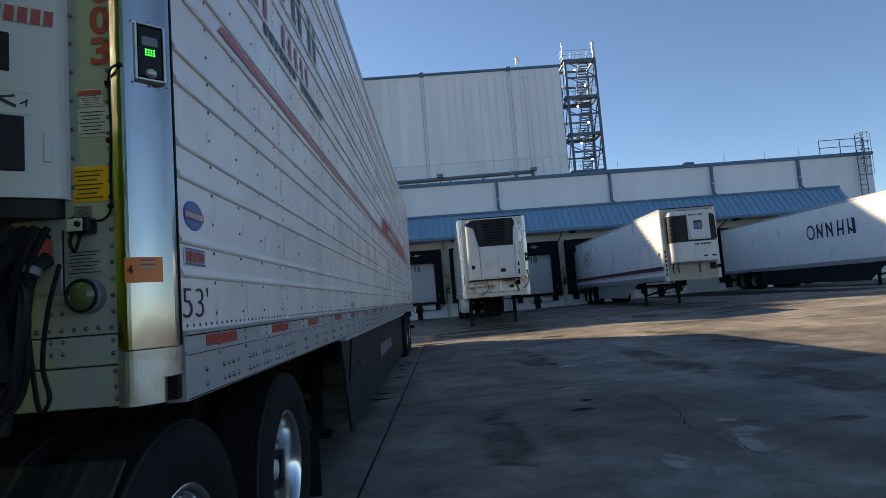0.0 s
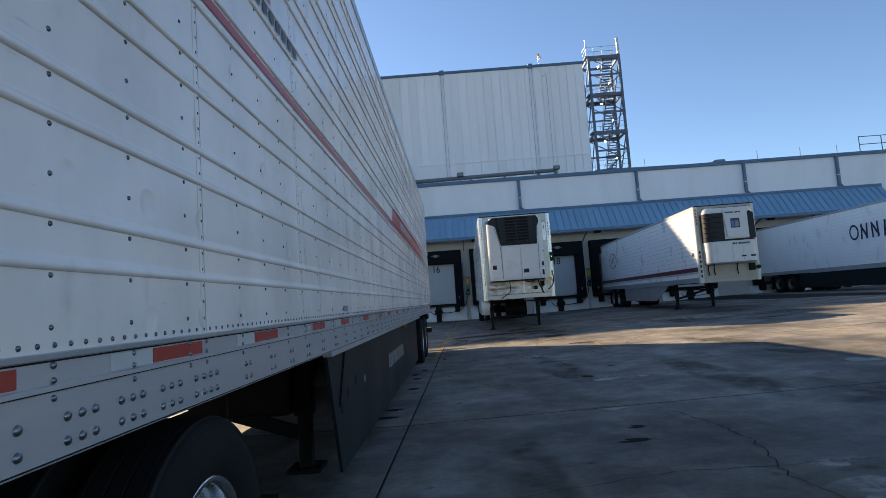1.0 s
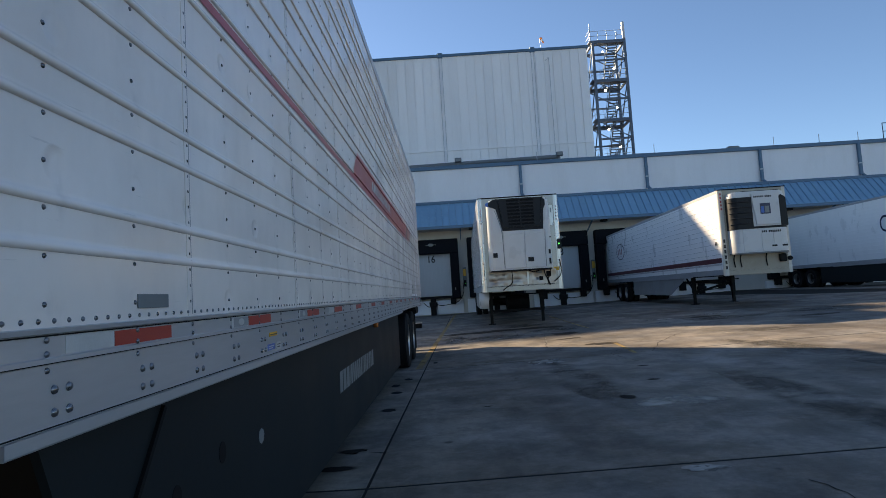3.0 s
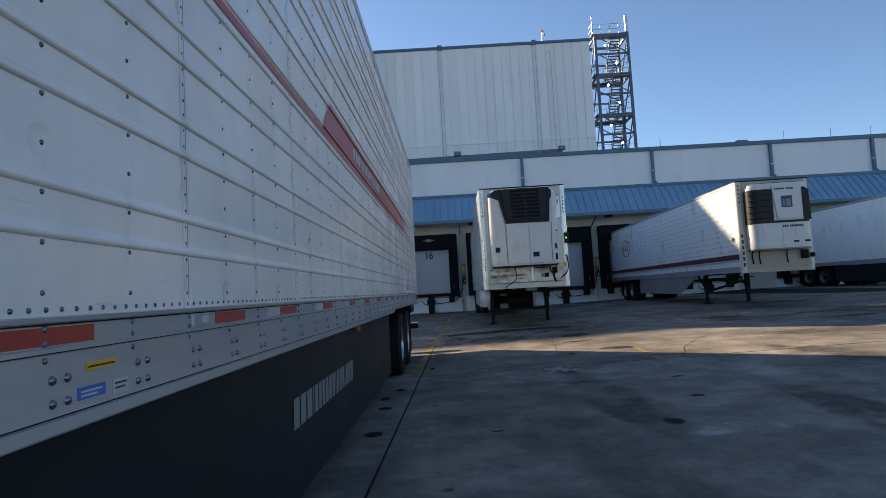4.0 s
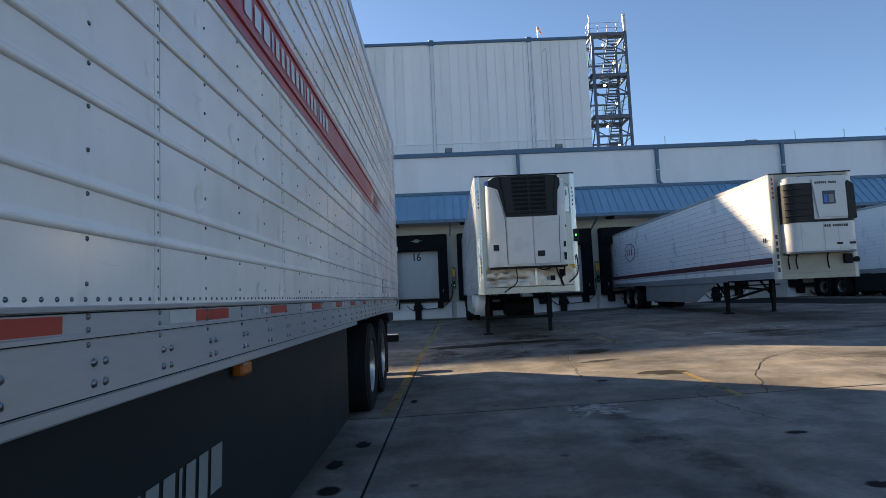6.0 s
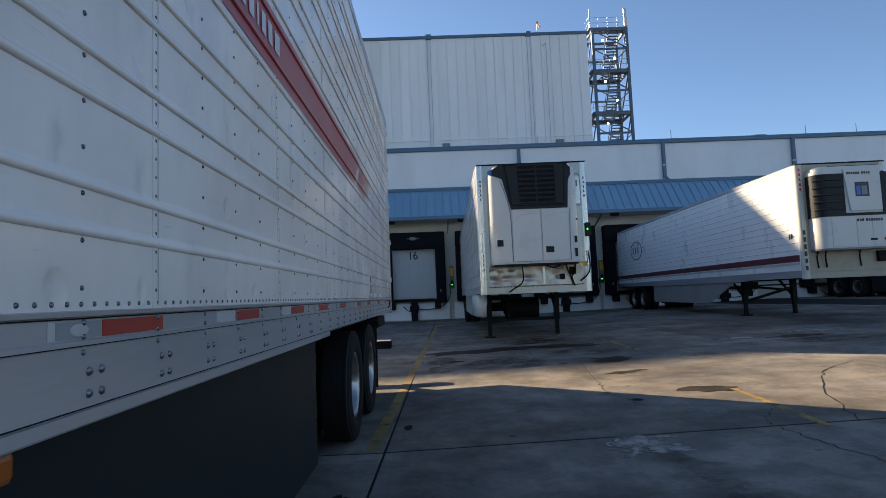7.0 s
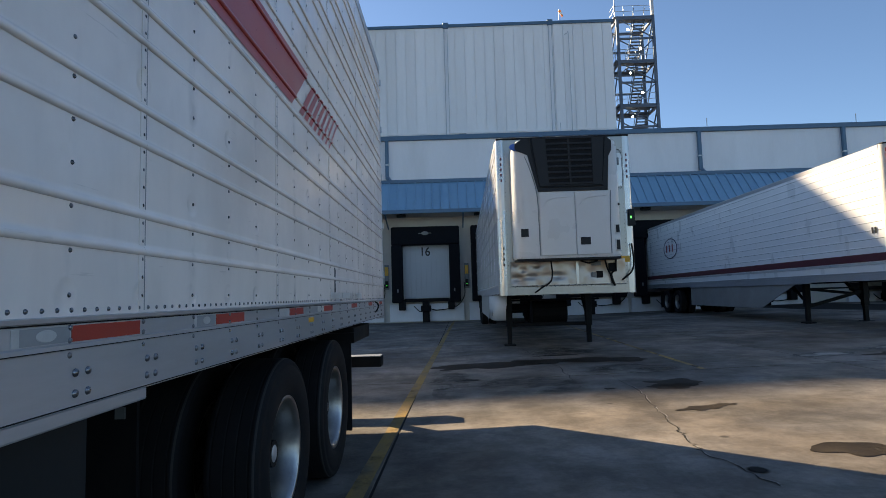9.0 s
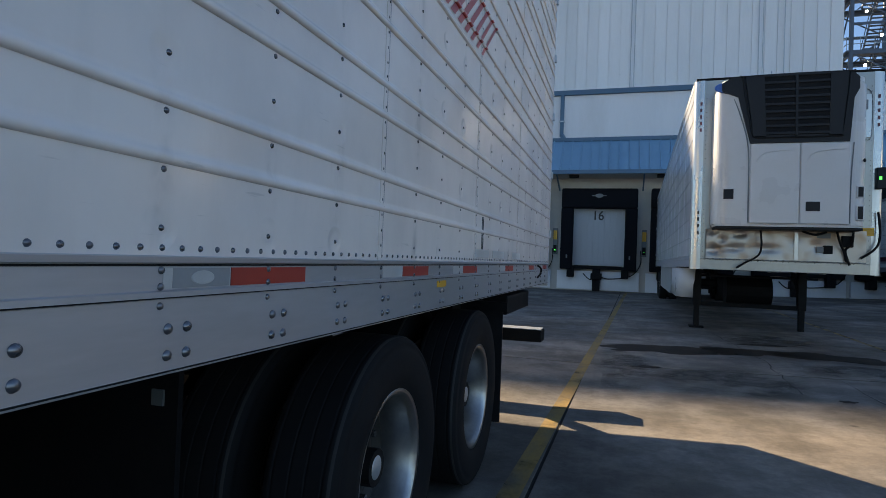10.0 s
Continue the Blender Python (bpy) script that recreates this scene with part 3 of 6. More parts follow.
def over_beads(z0, z1, beads, ya, yb, off):
    """A thin film laid over a beaded sheet between the edges ya(z) and yb(z)."""
    prof = bead_profile(0.5, 5.0, beads, 0.03)[1:-1]
    zs = sorted({z0, z1} | {z for x, z in prof if z0 < z < z1})
    bm = bmesh.new()
    rows = []
    for z in zs:
        x = 0.0
        for (xa, za), (xb, zb) in zip(prof, prof[1:]):
            if za <= z <= zb and zb > za:
                x = xa + (xb - xa) * (z - za) / (zb - za)
        rows.append([bm.verts.new((x + off, f(z), z)) for f in (ya, yb)])
    for a, b in zip(rows, rows[1:]):
        bm.faces.new((a[0], a[1], b[1], b[0]))
    return bm


def side_panel_mesh(z0, z1, beads, width, mat_side, sign, lap=True):
    bm = bmesh.new()
    prof = [(sign * x, z) for x, z in bead_profile(z0, z1, beads, 0.03)]
    prism(bm, prof, 1, 0.0003, width - 0.0003)
    # overlapping seam strip at the joint
    def eased(bm):
        # the beads' flanks run softly into the sheet, ends and folds stay crisp
        bm.normal_update()
        for f in bm.faces:
            f.smooth = True
        for e in bm.edges:
            e.smooth = len(e.link_faces) == 2 and e.calc_face_angle(3.0) < 0.7
        return mesh_of(bm, mat_side, "side_panel")

    if not lap:
        return eased(bm)
    lip = [(sign * (x + 0.002) if x >= 0 else sign * x, z) for x, z in bead_profile(z0 + 0.002, z1 - 0.002, (), 0.01)]
    prism(bm, lip, 1, -0.02, 0.0045)
    return eased(bm)


def van_body(t, W, L, zb, zr, zt, beads, panel_w, cuts=None, mat_side=None):
    """Walls, rails, roof, floor and rear frame of a van trailer; the nose is at y = 0."""
    mat_side = mat_side or DOCKSIDE
    h = W / 2
    for s in (1, -1):
        key = ("panel", zr, zt, panel_w, s, mat_side.name, len(beads))
        if key not in MESHES:
            MESHES[key] = side_panel_mesh(zr, zt - 0.1, beads, panel_w, mat_side, s)
        if cuts:
            for ya, yb in zip(cuts, cuts[1:]):
                part("side_panel", side_panel_mesh(zr, zt - 0.1, beads, yb - ya, mat_side, s, ya > 0), mat_side, t, m=Matrix.Translation((s * h, ya, 0)))
        y = L if cuts else 0.0
        while y < L - 0.05:
            w = min(panel_w, L - y)
            me = MESHES[key] if w > panel_w - 0.01 else side_panel_mesh(zr, zt - 0.1, beads, w, mat_side, s)
            part("side_panel", me, mat_side, t, m=Matrix.Translation((s * h, y, 0)))
            y += w
        z = zb
        rail = [(-0.05, z + 0.027), (0.005, z + 0.027), (0.006, z + 0.030), (0.005, z + 0.034), (0.004, z + 0.146), (0.009, z + 0.148), (0.009, z + 0.158), (0.003, z + 0.160),
                (0.003, zr - 0.009), (0.010, zr - 0.007), (0.0115, zr + 0.002), (0.0035, zr + 0.004), (-0.05, zr + 0.004)]
        bm = bmesh.new()
        prism(bm, [(s * (h + x), zz) for x, zz in rail], 1, 0.002, L - 0.002)
        part("bottom_rail", bm, RAIL, t, "brushed aluminium bottom rail")
        bm = bmesh.new()
        prism(bm, [(s * (h + x), zz) for x, zz in ((-0.04, z), (0.009, z), (0.0115, z + 0.004), (0.0115, z + 0.028), (0.006, z + 0.0265), (-0.04, z + 0.0265))], 1, 2.7, 10.33)
        part("rail_lip", bm, RAIL, t)
        bm = bmesh.new()
        prism(bm, [(s * (h + x), zz) for x, zz in ((-0.04, zt - 0.104), (0.006, zt - 0.104), (0.008, zt - 0.02), (-0.004, zt), (-0.04, zt))], 1, 0.0, L)
        part("top_rail", bm, RAIL, t, "aluminium top rail")
    part("roof", box((-h + 0.03, 0.02, zt - 0.03), (h - 0.03, L - 0.02, zt - 0.005)), GALV, t, "flat aluminium roof")
    part("floor", box((-h + 0.04, 0.03, zb + 0.10), (h - 0.04, L - 0.03, zr)), BLACK, t)
    for k in range(int(L / 0.6)):
        yy = 0.5 + k * 0.6
        part("crossmember", box((-h + 0.05, yy, zb + 0.01), (h - 0.05, yy + 0.05, zb + 0.10)), BLACK, t)
    # rear frame with two doors
    for a, b in (((-h, L, zb), (-h + 0.09, L + 0.05, zt)), ((h - 0.09, L, zb), (h, L + 0.05, zt)), ((-h + 0.09, L, zt - 0.12), (h - 0.09, L + 0.05, zt)), ((-h + 0.09, L, zb), (h - 0.09, L + 0.05, zr + 0.02))):
        part("rear_frame", box(a, b, 0.008), GALV, t, "galvanised rear door frame")
    for a, b in ((-h + 0.095, -0.005), (0.005, h - 0.095)):
        d = part("rear_door", box((a, L + 0.005, zr + 0.025), (b, L + 0.035, zt - 0.125), 0.006), WHITE, t, "white swing door")
        part("lock_rod", rod(bmesh.new(), ((a + b) / 2, L + 0.05, zr - 0.05), ((a + b) / 2, L + 0.05, zt - 0.15), 0.014), GALV, d)
    for s in (1, -1):
        for k in range(5):
            zz = zr + 0.25 + k * (zt - zr - 0.5) / 4
            part("hinge", box((s * (h - 0.02), L - 0.01, zz), (s * (h + 0.018), L + 0.03, zz + 0.07), 0.005), GALV, t)


def landing_gear(t, y, zb, spread=0.72, crossed=False):
    for s in (1, -1):
        x = s * spread
        leg = part("landing_leg", box((x - 0.07, y - 0.07, 0.42), (x + 0.07, y + 0.07, zb + 0.1), 0.012), BLACK, t, "black landing gear leg")
        part("lower_leg", box((x - 0.05, y - 0.05, 0.02), (x + 0.05, y + 0.05, 0.45), 0.01), BLACK, leg)
        part("foot", box((x - 0.13, y - 0.13, 0.0), (x + 0.13, y + 0.13, 0.035), 0.01), BLACK, leg)
        part("brace", beam(bmesh.new(), (x, y, 0.5), (x, y + 0.75, zb + 0.05), 0.05, 0.05), BLACK, leg)
    if crossed == "x":
        part("cross_brace", beam(bmesh.new(), (-spread, y, 0.25), (spread, y, zb - 0.2), 0.05, 0.1), BLACK, t)
        part("cross_brace", beam(bmesh.new(), (spread, y + 0.06, 0.25), (-spread, y + 0.06, zb - 0.2), 0.05, 0.1), BLACK, t)
    elif crossed:
        part("cross_brace", beam(bmesh.new(), (-spread, y, 0.42), (spread, y, zb - 0.2), 0.05, 0.08), BLACK, t)
        part("cross_brace", beam(bmesh.new(), (-spread, y + 0.06, zb - 0.12), (spread, y + 0.06, zb - 0.3), 0.05, 0.07), BLACK, t)
    else:
        part("cross_bar", box((-spread + 0.05, y - 0.03, 0.42), (spread - 0.05, y + 0.03, 0.5), 0.006), BLACK, t)
    part("gear_shaft", rod(bmesh.new(), (-spread, y, zb - 0.12), (spread + 0.25, y, zb - 0.12), 0.02), BLACK, t)


def tandem(t, W, ys, zb, r, L):
    h = W / 2
    for y in ys:
        part("axle", rod(bmesh.new(), (-h + 0.1, y, r), (h - 0.1, y, r), 0.065, 14), BLACK, t)
        for s in (1, -1):
            wheel(t, s * (h - 0.03), y, r, s, s > 0 and W > 2.59 and L < 15.6)
            wheel(t, s * (h - 0.365), y, r, s)
            part("spring_hanger", box((s * (h - 0.78), y - 0.14, r - 0.02), (s * (h - 0.68), y + 0.14, zb), 0.01), BLACK, t)
    for s in (1, -1):
        part("slider_rail", box((s * (h - 0.8), ys[0] - 1.1, zb - 0.14), (s * (h - 0.68), ys[-1] + 1.0, zb + 0.02), 0.01), BLACK, t)
    # air tanks
    part("air_tank", rod(bmesh.new(), (-0.5, ys[0] - 0.95, 0.66), (0.5, ys[0] - 0.95, 0.66), 0.13, 18), BLACK, t, smooth=False)


def skirt(t, W, y0, y1, zb, zl, material, side, inset=0.06, slope=0.35):
    h = side * (W / 2 - inset)
    bm = bmesh.new()
    prof = [(y0, zb + 0.03), (y0 + slope, zl), (y1, zl), (y1, zb + 0.03)]
    prism(bm, prof, 0, h - side * 0.02, h)
    return part("side_skirt", bm, material, t, "flat side skirt panel under the trailer")


# ---- the long trailer that the camera follows ----
TW, TL, RB, RT, TT = 2.6, 15.5, 0.957, 1.168, 3.92
PAIRS = (1.33, 1.605, 1.875, 2.15, 2.425, 2.70, 2.975, 3.25, 3.52)
BEADS = [z for p in PAIRS for z in (p, p + 0.092)]
COL = 0.2875
main = thing("semi_trailer", "long white refrigerated semi trailer with riveted beaded side panels", "trailer", Matrix.Translation((-TW / 2, 0, 0)), "trailers")


def along(k):
    """Place of the k-th post behind the first panel joint; the spacing is a little uneven."""
    y = 1.12 + k * COL
    return y + 0.085 * math.exp(-((y - 8.2) / 1.3) ** 2) - 0.09 * math.exp(-((y - 2.25) / 0.6) ** 2)


seams = [along(4 * k) for k in range(13)]
van_body(main, TW, TL, RB, RT, TT, BEADS, COL * 4, [0.0] + seams + [TL], LONGSIDE)
H = TW / 2

# rivets: seams close set, posts wider, one row along the rail
pts, heavy = [], []
cols = [0.245, 0.496, 0.749, 1.017] + [along(k) for k in range(50)]
for i, y in enumerate(cols):
    if y > TL - 0.05:
        break
    seam = any(abs(y - q) < 0.01 for q in seams)
    if seam:
        pts += [(y - 0.003, p + 0.0215 + 0.04575 * k) for p in PAIRS for k in range(-3, 3)]
    else:
        pts += [(y, p + d) for p in PAIRS for d in (-0.115, -0.023, 0.069)]
for k in range(int(TL / 0.0432)):
    pts.append((0.03 + k * 0.0432, RT + 0.016))
riv = part("rivets", rivet_field(pts, 0.0056, 1, 9), STEEL_RIVET, main, m=Matrix.Translation((H, 0, 0)))
tagged(riv, kind="stuff")
for y in cols:
    heavy += [(y, RB + 0.136), (y, RB + 0.166), (y, RB + 0.192)]
riv = part("rivets", rivet_field(heavy, 0.0066, 1, 9, BOLT), STEEL_RIVET, main, m=Matrix.Translation((H + 0.004, 0, 0)))
tagged(riv, kind="stuff")
bolt = rivet_field([(0, 0)], 0.0092, 1, 12, BOLT)
front_bolts = (0.14, 0.277, 0.319, 0.36, 0.41, 0.529, 0.57, 0.61, 0.697, 0.74, 0.78, 0.867, 0.911, 0.954, 1.043, 1.092)
for y in front_bolts + tuple(y + d for y in cols[4:] for d in (0.018, 0.06)):
    for z in (0.057, 0.099):
        part("bolt", bolt, STEEL_RIVET, main, m=Matrix.Translation((H + 0.005, y, RB + z)))

# reflective tape along the rail
for i, y in enumerate((0.15, 0.83, 1.51, 2.33, 3.03, 3.88, 4.75, 5.43, 6.26, 7.12, 7.87, 8.65, 9.40, 10.05, 10.78, 11.65, 12.40, 13.38, 14.3, 15.1)):
    part("red_tape", box((H + 0.002, y, RB + 0.1625), (H + 0.0045, y + 0.26, RB + 0.1955)), TAPE_RED, main, "red reflective tape")
    if i:
        part("silver_tape", box((H + 0.002, y - 0.165, RB + 0.1625), (H + 0.0042, y - 0.002, RB + 0.1955)), TAPE_WHITE, main, "silver reflective tape, scuffed")

# red vinyl stripe that widens into a block with slanted ends
def decal(poly, material, name, label, x=0.0035):
    bm = bmesh.new()
    bm.faces.new([bm.verts.new((H + x, a, b)) for a, b in poly])
    return part(name, bm, material, main, label)


decal(((0.36, 2.180), (6.50, 2.180), (6.52, 2.216), (0.40, 2.216)), RED, "stripe", "thin red vinyl stripe")
part("stripe", over_beads(2.18, 2.46, BEADS, lambda z: 6.40 + 1.03 * (z - 2.18), lambda z: 11.72 + 1.2 * (z - 2.18), 0.0028), RED, main, "wide red vinyl stripe", m=Matrix.Translation((H, 0, 0)))
# dark line of sealant at each panel joint
for q in seams:
    if q < TL - 0.1:
        part("joint_line", over_beads(RT + 0.01, TT - 0.12, (), lambda z: q + 0.0055, lambda z: q + 0.0105, 0.0012), PIPE, main, m=Matrix.Translation((H, 0, 0)))
for k in range(8):
    y, w = 11.86 + k * 0.105, 0.075 - k * 0.006
    part("slash", over_beads(2.18, 2.42, BEADS, lambda z: y + 1.2 * (z - 2.18), lambda z: y + w + 1.2 * (z - 2.18), 0.0028), RED, main, "slanted red slash at the stripe's end", m=Matrix.Translation((H, 0, 0)))
part("web_lettering", bars([0.085, 0.085, 0.085, 0.02, 0.055, 0.05, 0.055, 0.06, 0.055, 0.055, 0.02, 0.055, 0.055, 0.06, 0.02, 0.055, 0.06, 0.08], 0.04, 0.095), WHITE, main,
     "row of pale letter bars on the red stripe", m=facing(H + 0.0045, 7.58, 2.285, "+x"))
# large name on the upper side, as bars
part("name_lettering", bars([0.07, 0.07, -0.02] * 5, 0.085, 0.24), INK, main, "row of large black letter bars", m=facing(H + 0.003, 0.3, 2.80, "+x"))
part("name_lettering", bars([0.05] * 7 + [-0.1] + [0.05] * 5, 0.085, 0.13), REDINK, main, "row of red letter bars", m=facing(H + 0.003, 0.15, 2.53, "+x"))
part("name_lettering", bars([0.06] * 7 + [-0.06] + [0.06] * 7, 0.03, 0.055), INK, main, "row of small dark letter bars", m=facing(H + 0.003, 0.95, 2.455, "+x"))
part("underline", bars([2.3], 0, 0.012), REDINK, main, m=facing(H + 0.003, 0.15, 2.505, "+x"))
# badges and numbers near the front corner
lettering("53'", main, INK, facing(H + 0.002, 0.004, 1.206, "+x"), 0.085, 0.176, "length_lettering", "black length number 53 feet", -0.018)
bm = lathe([(0.0, 0.003), (0.054, 0.003), (0.057, 0.0)], 32)
badge = part("badge", bm, BLUE_LABEL, main, "round blue badge with a red band", m=Matrix.Translation((H, 0.098, 1.497)) @ Matrix.Diagonal((1, 1.2, 0.76, 1)))
for dz, w in ((0.034, 0.07), (-0.038, 0.06)):
    part("badge_line", bars([w], 0, 0.004), LIGHTINK, badge, m=Matrix.Translation((0.0016, -w / 2, dz)) @ facing(0, 0, 0, "+x"))
for dy in (-0.022, 0.018):
    part("badge_line", bars([0.004], 0, 0.088), LIGHTINK, badge, m=Matrix.Translation((0.0014, dy, -0.044)) @ facing(0, 0, 0, "+x"))
part("badge_band", bars([0.11], 0, 0.032), REDINK, badge, m=Matrix.Translation((0.0026, -0.055, -0.017)) @ facing(0, 0, 0, "+x"))
part("badge_lettering", bars([0.011] * 7, 0.0035, 0.02), TAPE_WHITE, badge, m=Matrix.Translation((0.0032, -0.049, -0.011)) @ facing(0, 0, 0, "+x"))
plate = part("model_plate", box((H + 0.001, 0.02, 1.353), (H + 0.004, 0.165, 1.4), 0.001), TAPE_WHITE, main, "small white plate with red figures")
part("plate_lettering", bars([0.02] * 5, 0.006, 0.03), REDINK, plate, m=facing(H + 0.0045, 0.03, 1.361, "+x"))
part("plate_rim", bars([0.137], 0, 0.004), BLUE_LABEL, plate, m=facing(H + 0.0046, 0.024, 1.354, "+x"))
part("plate_rim", bars([0.137], 0, 0.004), BLUE_LABEL, plate, m=facing(H + 0.0046, 0.024, 1.395, "+x"))
part("rating_plate", box((H + 0.001, 3.13, 1.2), (H + 0.004, 3.28, 1.235), 0.001), PIPE, main, "small grey rating plate")
part("info_label", box((H + 0.004, 4.111, 1.061), (H + 0.0065, 4.213, 1.077)), YELLOW_LABEL, main, "small yellow label")
part("info_label", box((H + 0.004, 4.084, 1.007), (H + 0.0065, 4.173, 1.031)), BLUE_LABEL, main, "small blue label")
part("info_label", box((H + 0.004, 4.2, 1.001), (H + 0.0065, 4.258, 1.031)), TAPE_WHITE, main, "small white label")
for y0, z0, w, ink in ((4.115, 1.066, 0.092, INK), (4.092, 1.02, 0.07, TAPE_WHITE), (4.092, 1.012, 0.055, TAPE_WHITE), (4.206, 1.02, 0.046, INK), (4.206, 1.01, 0.04, INK)):
    part("label_lettering", bars([w], 0, 0.004), ink, main, m=facing(H + 0.0048, y0, z0, "+x"))
part("info_label", box((H + 0.0015, 12.02, 1.07), (H + 0.0055, 12.14, 1.095)), YELLOW_LABEL, main, "small yellow label")
for y in (12.62, 13.02, 13.6):
    part("info_label", box((H + 0.001, y, 1.195), (H + 0.003, y + 0.3, 1.235)), TAPE_WHITE, main, "small silver data label")
part("repair_strip", box((H + 0.001, 12.74, 1.235), (H + 0.006, 12.765, 1.40)), STEEL_RIVET, main)
for y in (2.185, 3.735, 4.605, 7.725, 9.905, 10.635):
    part("maker_label", box((H + 0.0015, y, RB + 0.163), (H + 0.0046, y + 0.14, RB + 0.195)), GREYLABEL, main, "grey rail label with a pale oval")
    part("oval", lathe([(0.0, 0.001), (0.022, 0.001), (0.024, 0)], 20), TAPE_WHITE, main, m=Matrix.Translation((H + 0.0046, y + 0.07, RB + 0.179)) @ Matrix.Diagonal((1, 1.2, 0.5, 1)))
# rear corner: hook, lamp cluster
part("hook", tube([(H + 0.01, 14.75, 1.15), (H + 0.03, 14.79, 1.13), (H + 0.03, 14.8, 1.09), (H + 0.01, 14.75, 1.05)], 0.008), BLACK, main)

# nose: bright rounded corner posts, front wall and the cooling unit
for s in (1, -1):
    prof = [(s * (H - 0.106), -0.122)] + [(s * (H - 0.09 + 0.09 * math.sin(a)), -0.014 - 0.11 * math.cos(a)) for a in [radians(k * 6) for k in range(16)]] + [(s * (H - 0.106), -0.014)]
    bm = bmesh.new()
    prism(bm, prof, 2, 1.137, TT - 0.02)
    post = part("corner_post", bm, ALU, main, "bright polished aluminium corner post")
    grow = [(x + s * 0.003, y - 0.003) for x, y in prof[1:-1]]
    bm = bmesh.new()
    prism(bm, [(s * (H - 0.106), -0.125)] + grow + [(s * (H - 0.106), -0.01)], 2, 1.062, 1.134)
    prism(bm, [(s * (H - 0.106), -0.125)] + grow[:10] + [(s * (H - 0.03), -0.03), (s * (H - 0.106), -0.03)], 2, 1.0, 1.062)
    part("corner_foot", bm, FOOTALU, post, "dented and torn metal corner foot")
    part("foot_core", box((s * (H - 0.1), -0.028, RB + 0.04), (s * (H - 0.006), -0.002, 1.13)), BLACK, post)
    part("post_edge", box((s * (H - 0.03), -0.0125, 1.136), (s * (H + 0.002), -0.004, TT - 0.05)), BLACK, post)
part("front_wall", box((-H + 0.109, -0.105, RB + 0.225), (H - 0.109, -0.02, TT - 0.02)), FRONTWALL, main, "pale front wall")
for z0, z1, d in ((RB + 0.148, RB + 0.221, 0.112), (RB + 0.045, RB + 0.145, 0.108)):
    part("front_sill", box((-H + 0.109, -d, z0), (H - 0.109, -0.02, z1), 0.004), FRONTWALL, main, "pale front sill plate")
fr = [(-0.123, 1.235 + 0.0415 * k) for k in range(26)] + [(-0.215, 1.48 + 0.076 * k) for k in range(10)]
fr += [(-0.129 - 0.0307 * k, RB + 0.24) for k in range(28)] + [(-0.249, 1.239), (-0.277, 1.239), (-0.262, 1.437), (-0.25, 1.273)]
nose_riv = rivet_field(fr, 0.006)
riv = part("rivets", nose_riv, STEEL_RIVET, main, m=Matrix.Translation((H, -0.108, 0)) @ Matrix.Rotation(radians(-90), 4, "Z"))
tagged(riv, kind="stuff")
sr = [(-0.123, RB + 0.206), (-0.123, RB + 0.176), (-0.119, RB + 0.132), (-0.118, RB + 0.094), (-0.117, RB + 0.064)]
for k in range(8):
    sr += [(x - k * 0.15, RB + z) for x in (-0.246, -0.276) for z in (0.211, 0.181)]
riv = part("rivets", rivet_field(sr, 0.006), STEEL_RIVET, main, m=Matrix.Translation((H, -0.1125, 0)) @ Matrix.Rotation(radians(-90), 4, "Z"))
tagged(riv, kind="stuff")
bm = bmesh.new()
half = [(H - 0.222, -0.106), (H - 0.224, -0.122), (H - 0.23, -0.135), (H - 0.34, -0.205), (H - 0.75, -0.467), (H - 0.85, -0.515), (H - 1.0, -0.54)]
prism(bm, half + [(-x, y) for x, y in half[::-1]], 2, 1.525, 3.75)
unit = part("cooling_unit", bm, WHITE, main, "white moulded cooling unit on the nose")
bm = bmesh.new()
prism(bm, [(x * 0.985, y * 0.96) for x, y in half + [(-x, y) for x, y in half[::-1]]], 2, 1.478, 1.524)
part("unit_base", bm, PLASTIC, unit, "black base tray")
# pose on the unit's slanted face: x runs towards the side of the trailer
SL = Vector((0.125, 0.08, 0)).normalized()
FACE = Matrix(((SL.x, 0, SL.y, H - 0.23), (SL.y, 0, -SL.x, -0.135), (0, 1, 0, 0), (0, 0, 0, 1)))


def on_face(u, z, lift=0.0015):
    return FACE @ Matrix.Translation((u, z, lift))


def face_plate(name, u0, u1, z0, z1, material, owner, label="", thick=0.006, bevel=0.003):
    return part(name, box((u0, z0, -0.004), (u1, z1, thick), bevel), material, owner, label, m=FACE)


face_plate("unit_panel", -0.42, -0.10, 1.837, 1.934, PLASTIC, unit, "black window in the unit")
ctl = face_plate("control_panel", -0.42, -0.072, 1.589, 1.726, PLASTIC, unit, "black control panel with blue keys")
face_plate("control_screen", -0.30, -0.145, 1.655, 1.69, TAPE_WHITE, ctl, "", 0.008, 0.001)
for k in range(3):
    face_plate("key", -0.136, -0.118, 1.645 + k * 0.018, 1.659 + k * 0.018, BLUE_LABEL, ctl, "", 0.008, 0.001)
face_plate("key", -0.139, -0.118, 1.597, 1.612, LIGHTINK, ctl, "", 0.008, 0.001)
part("unit_lettering", bars([0.02] * 10, 0.0068, 0.04, slant=0.003), REDINK, unit, "row of red bars standing for a unit number", m=on_face(-0.272, 1.965))
for p, q, w in (((-0.165, 1.787), (-0.088, 1.75), 0.008), ((-0.2, 1.752), (-0.09, 1.777), 0.006), ((-0.08, 1.757), (-0.066, 1.766), 0.004), ((-0.068, 1.752), (-0.066, 1.77), 0.004)):
    part("unit_lettering", beam(bmesh.new(), (*p, 0), (*q, 0), w, 0.003), INK, unit, "dark crossed strokes of a model mark", m=FACE)
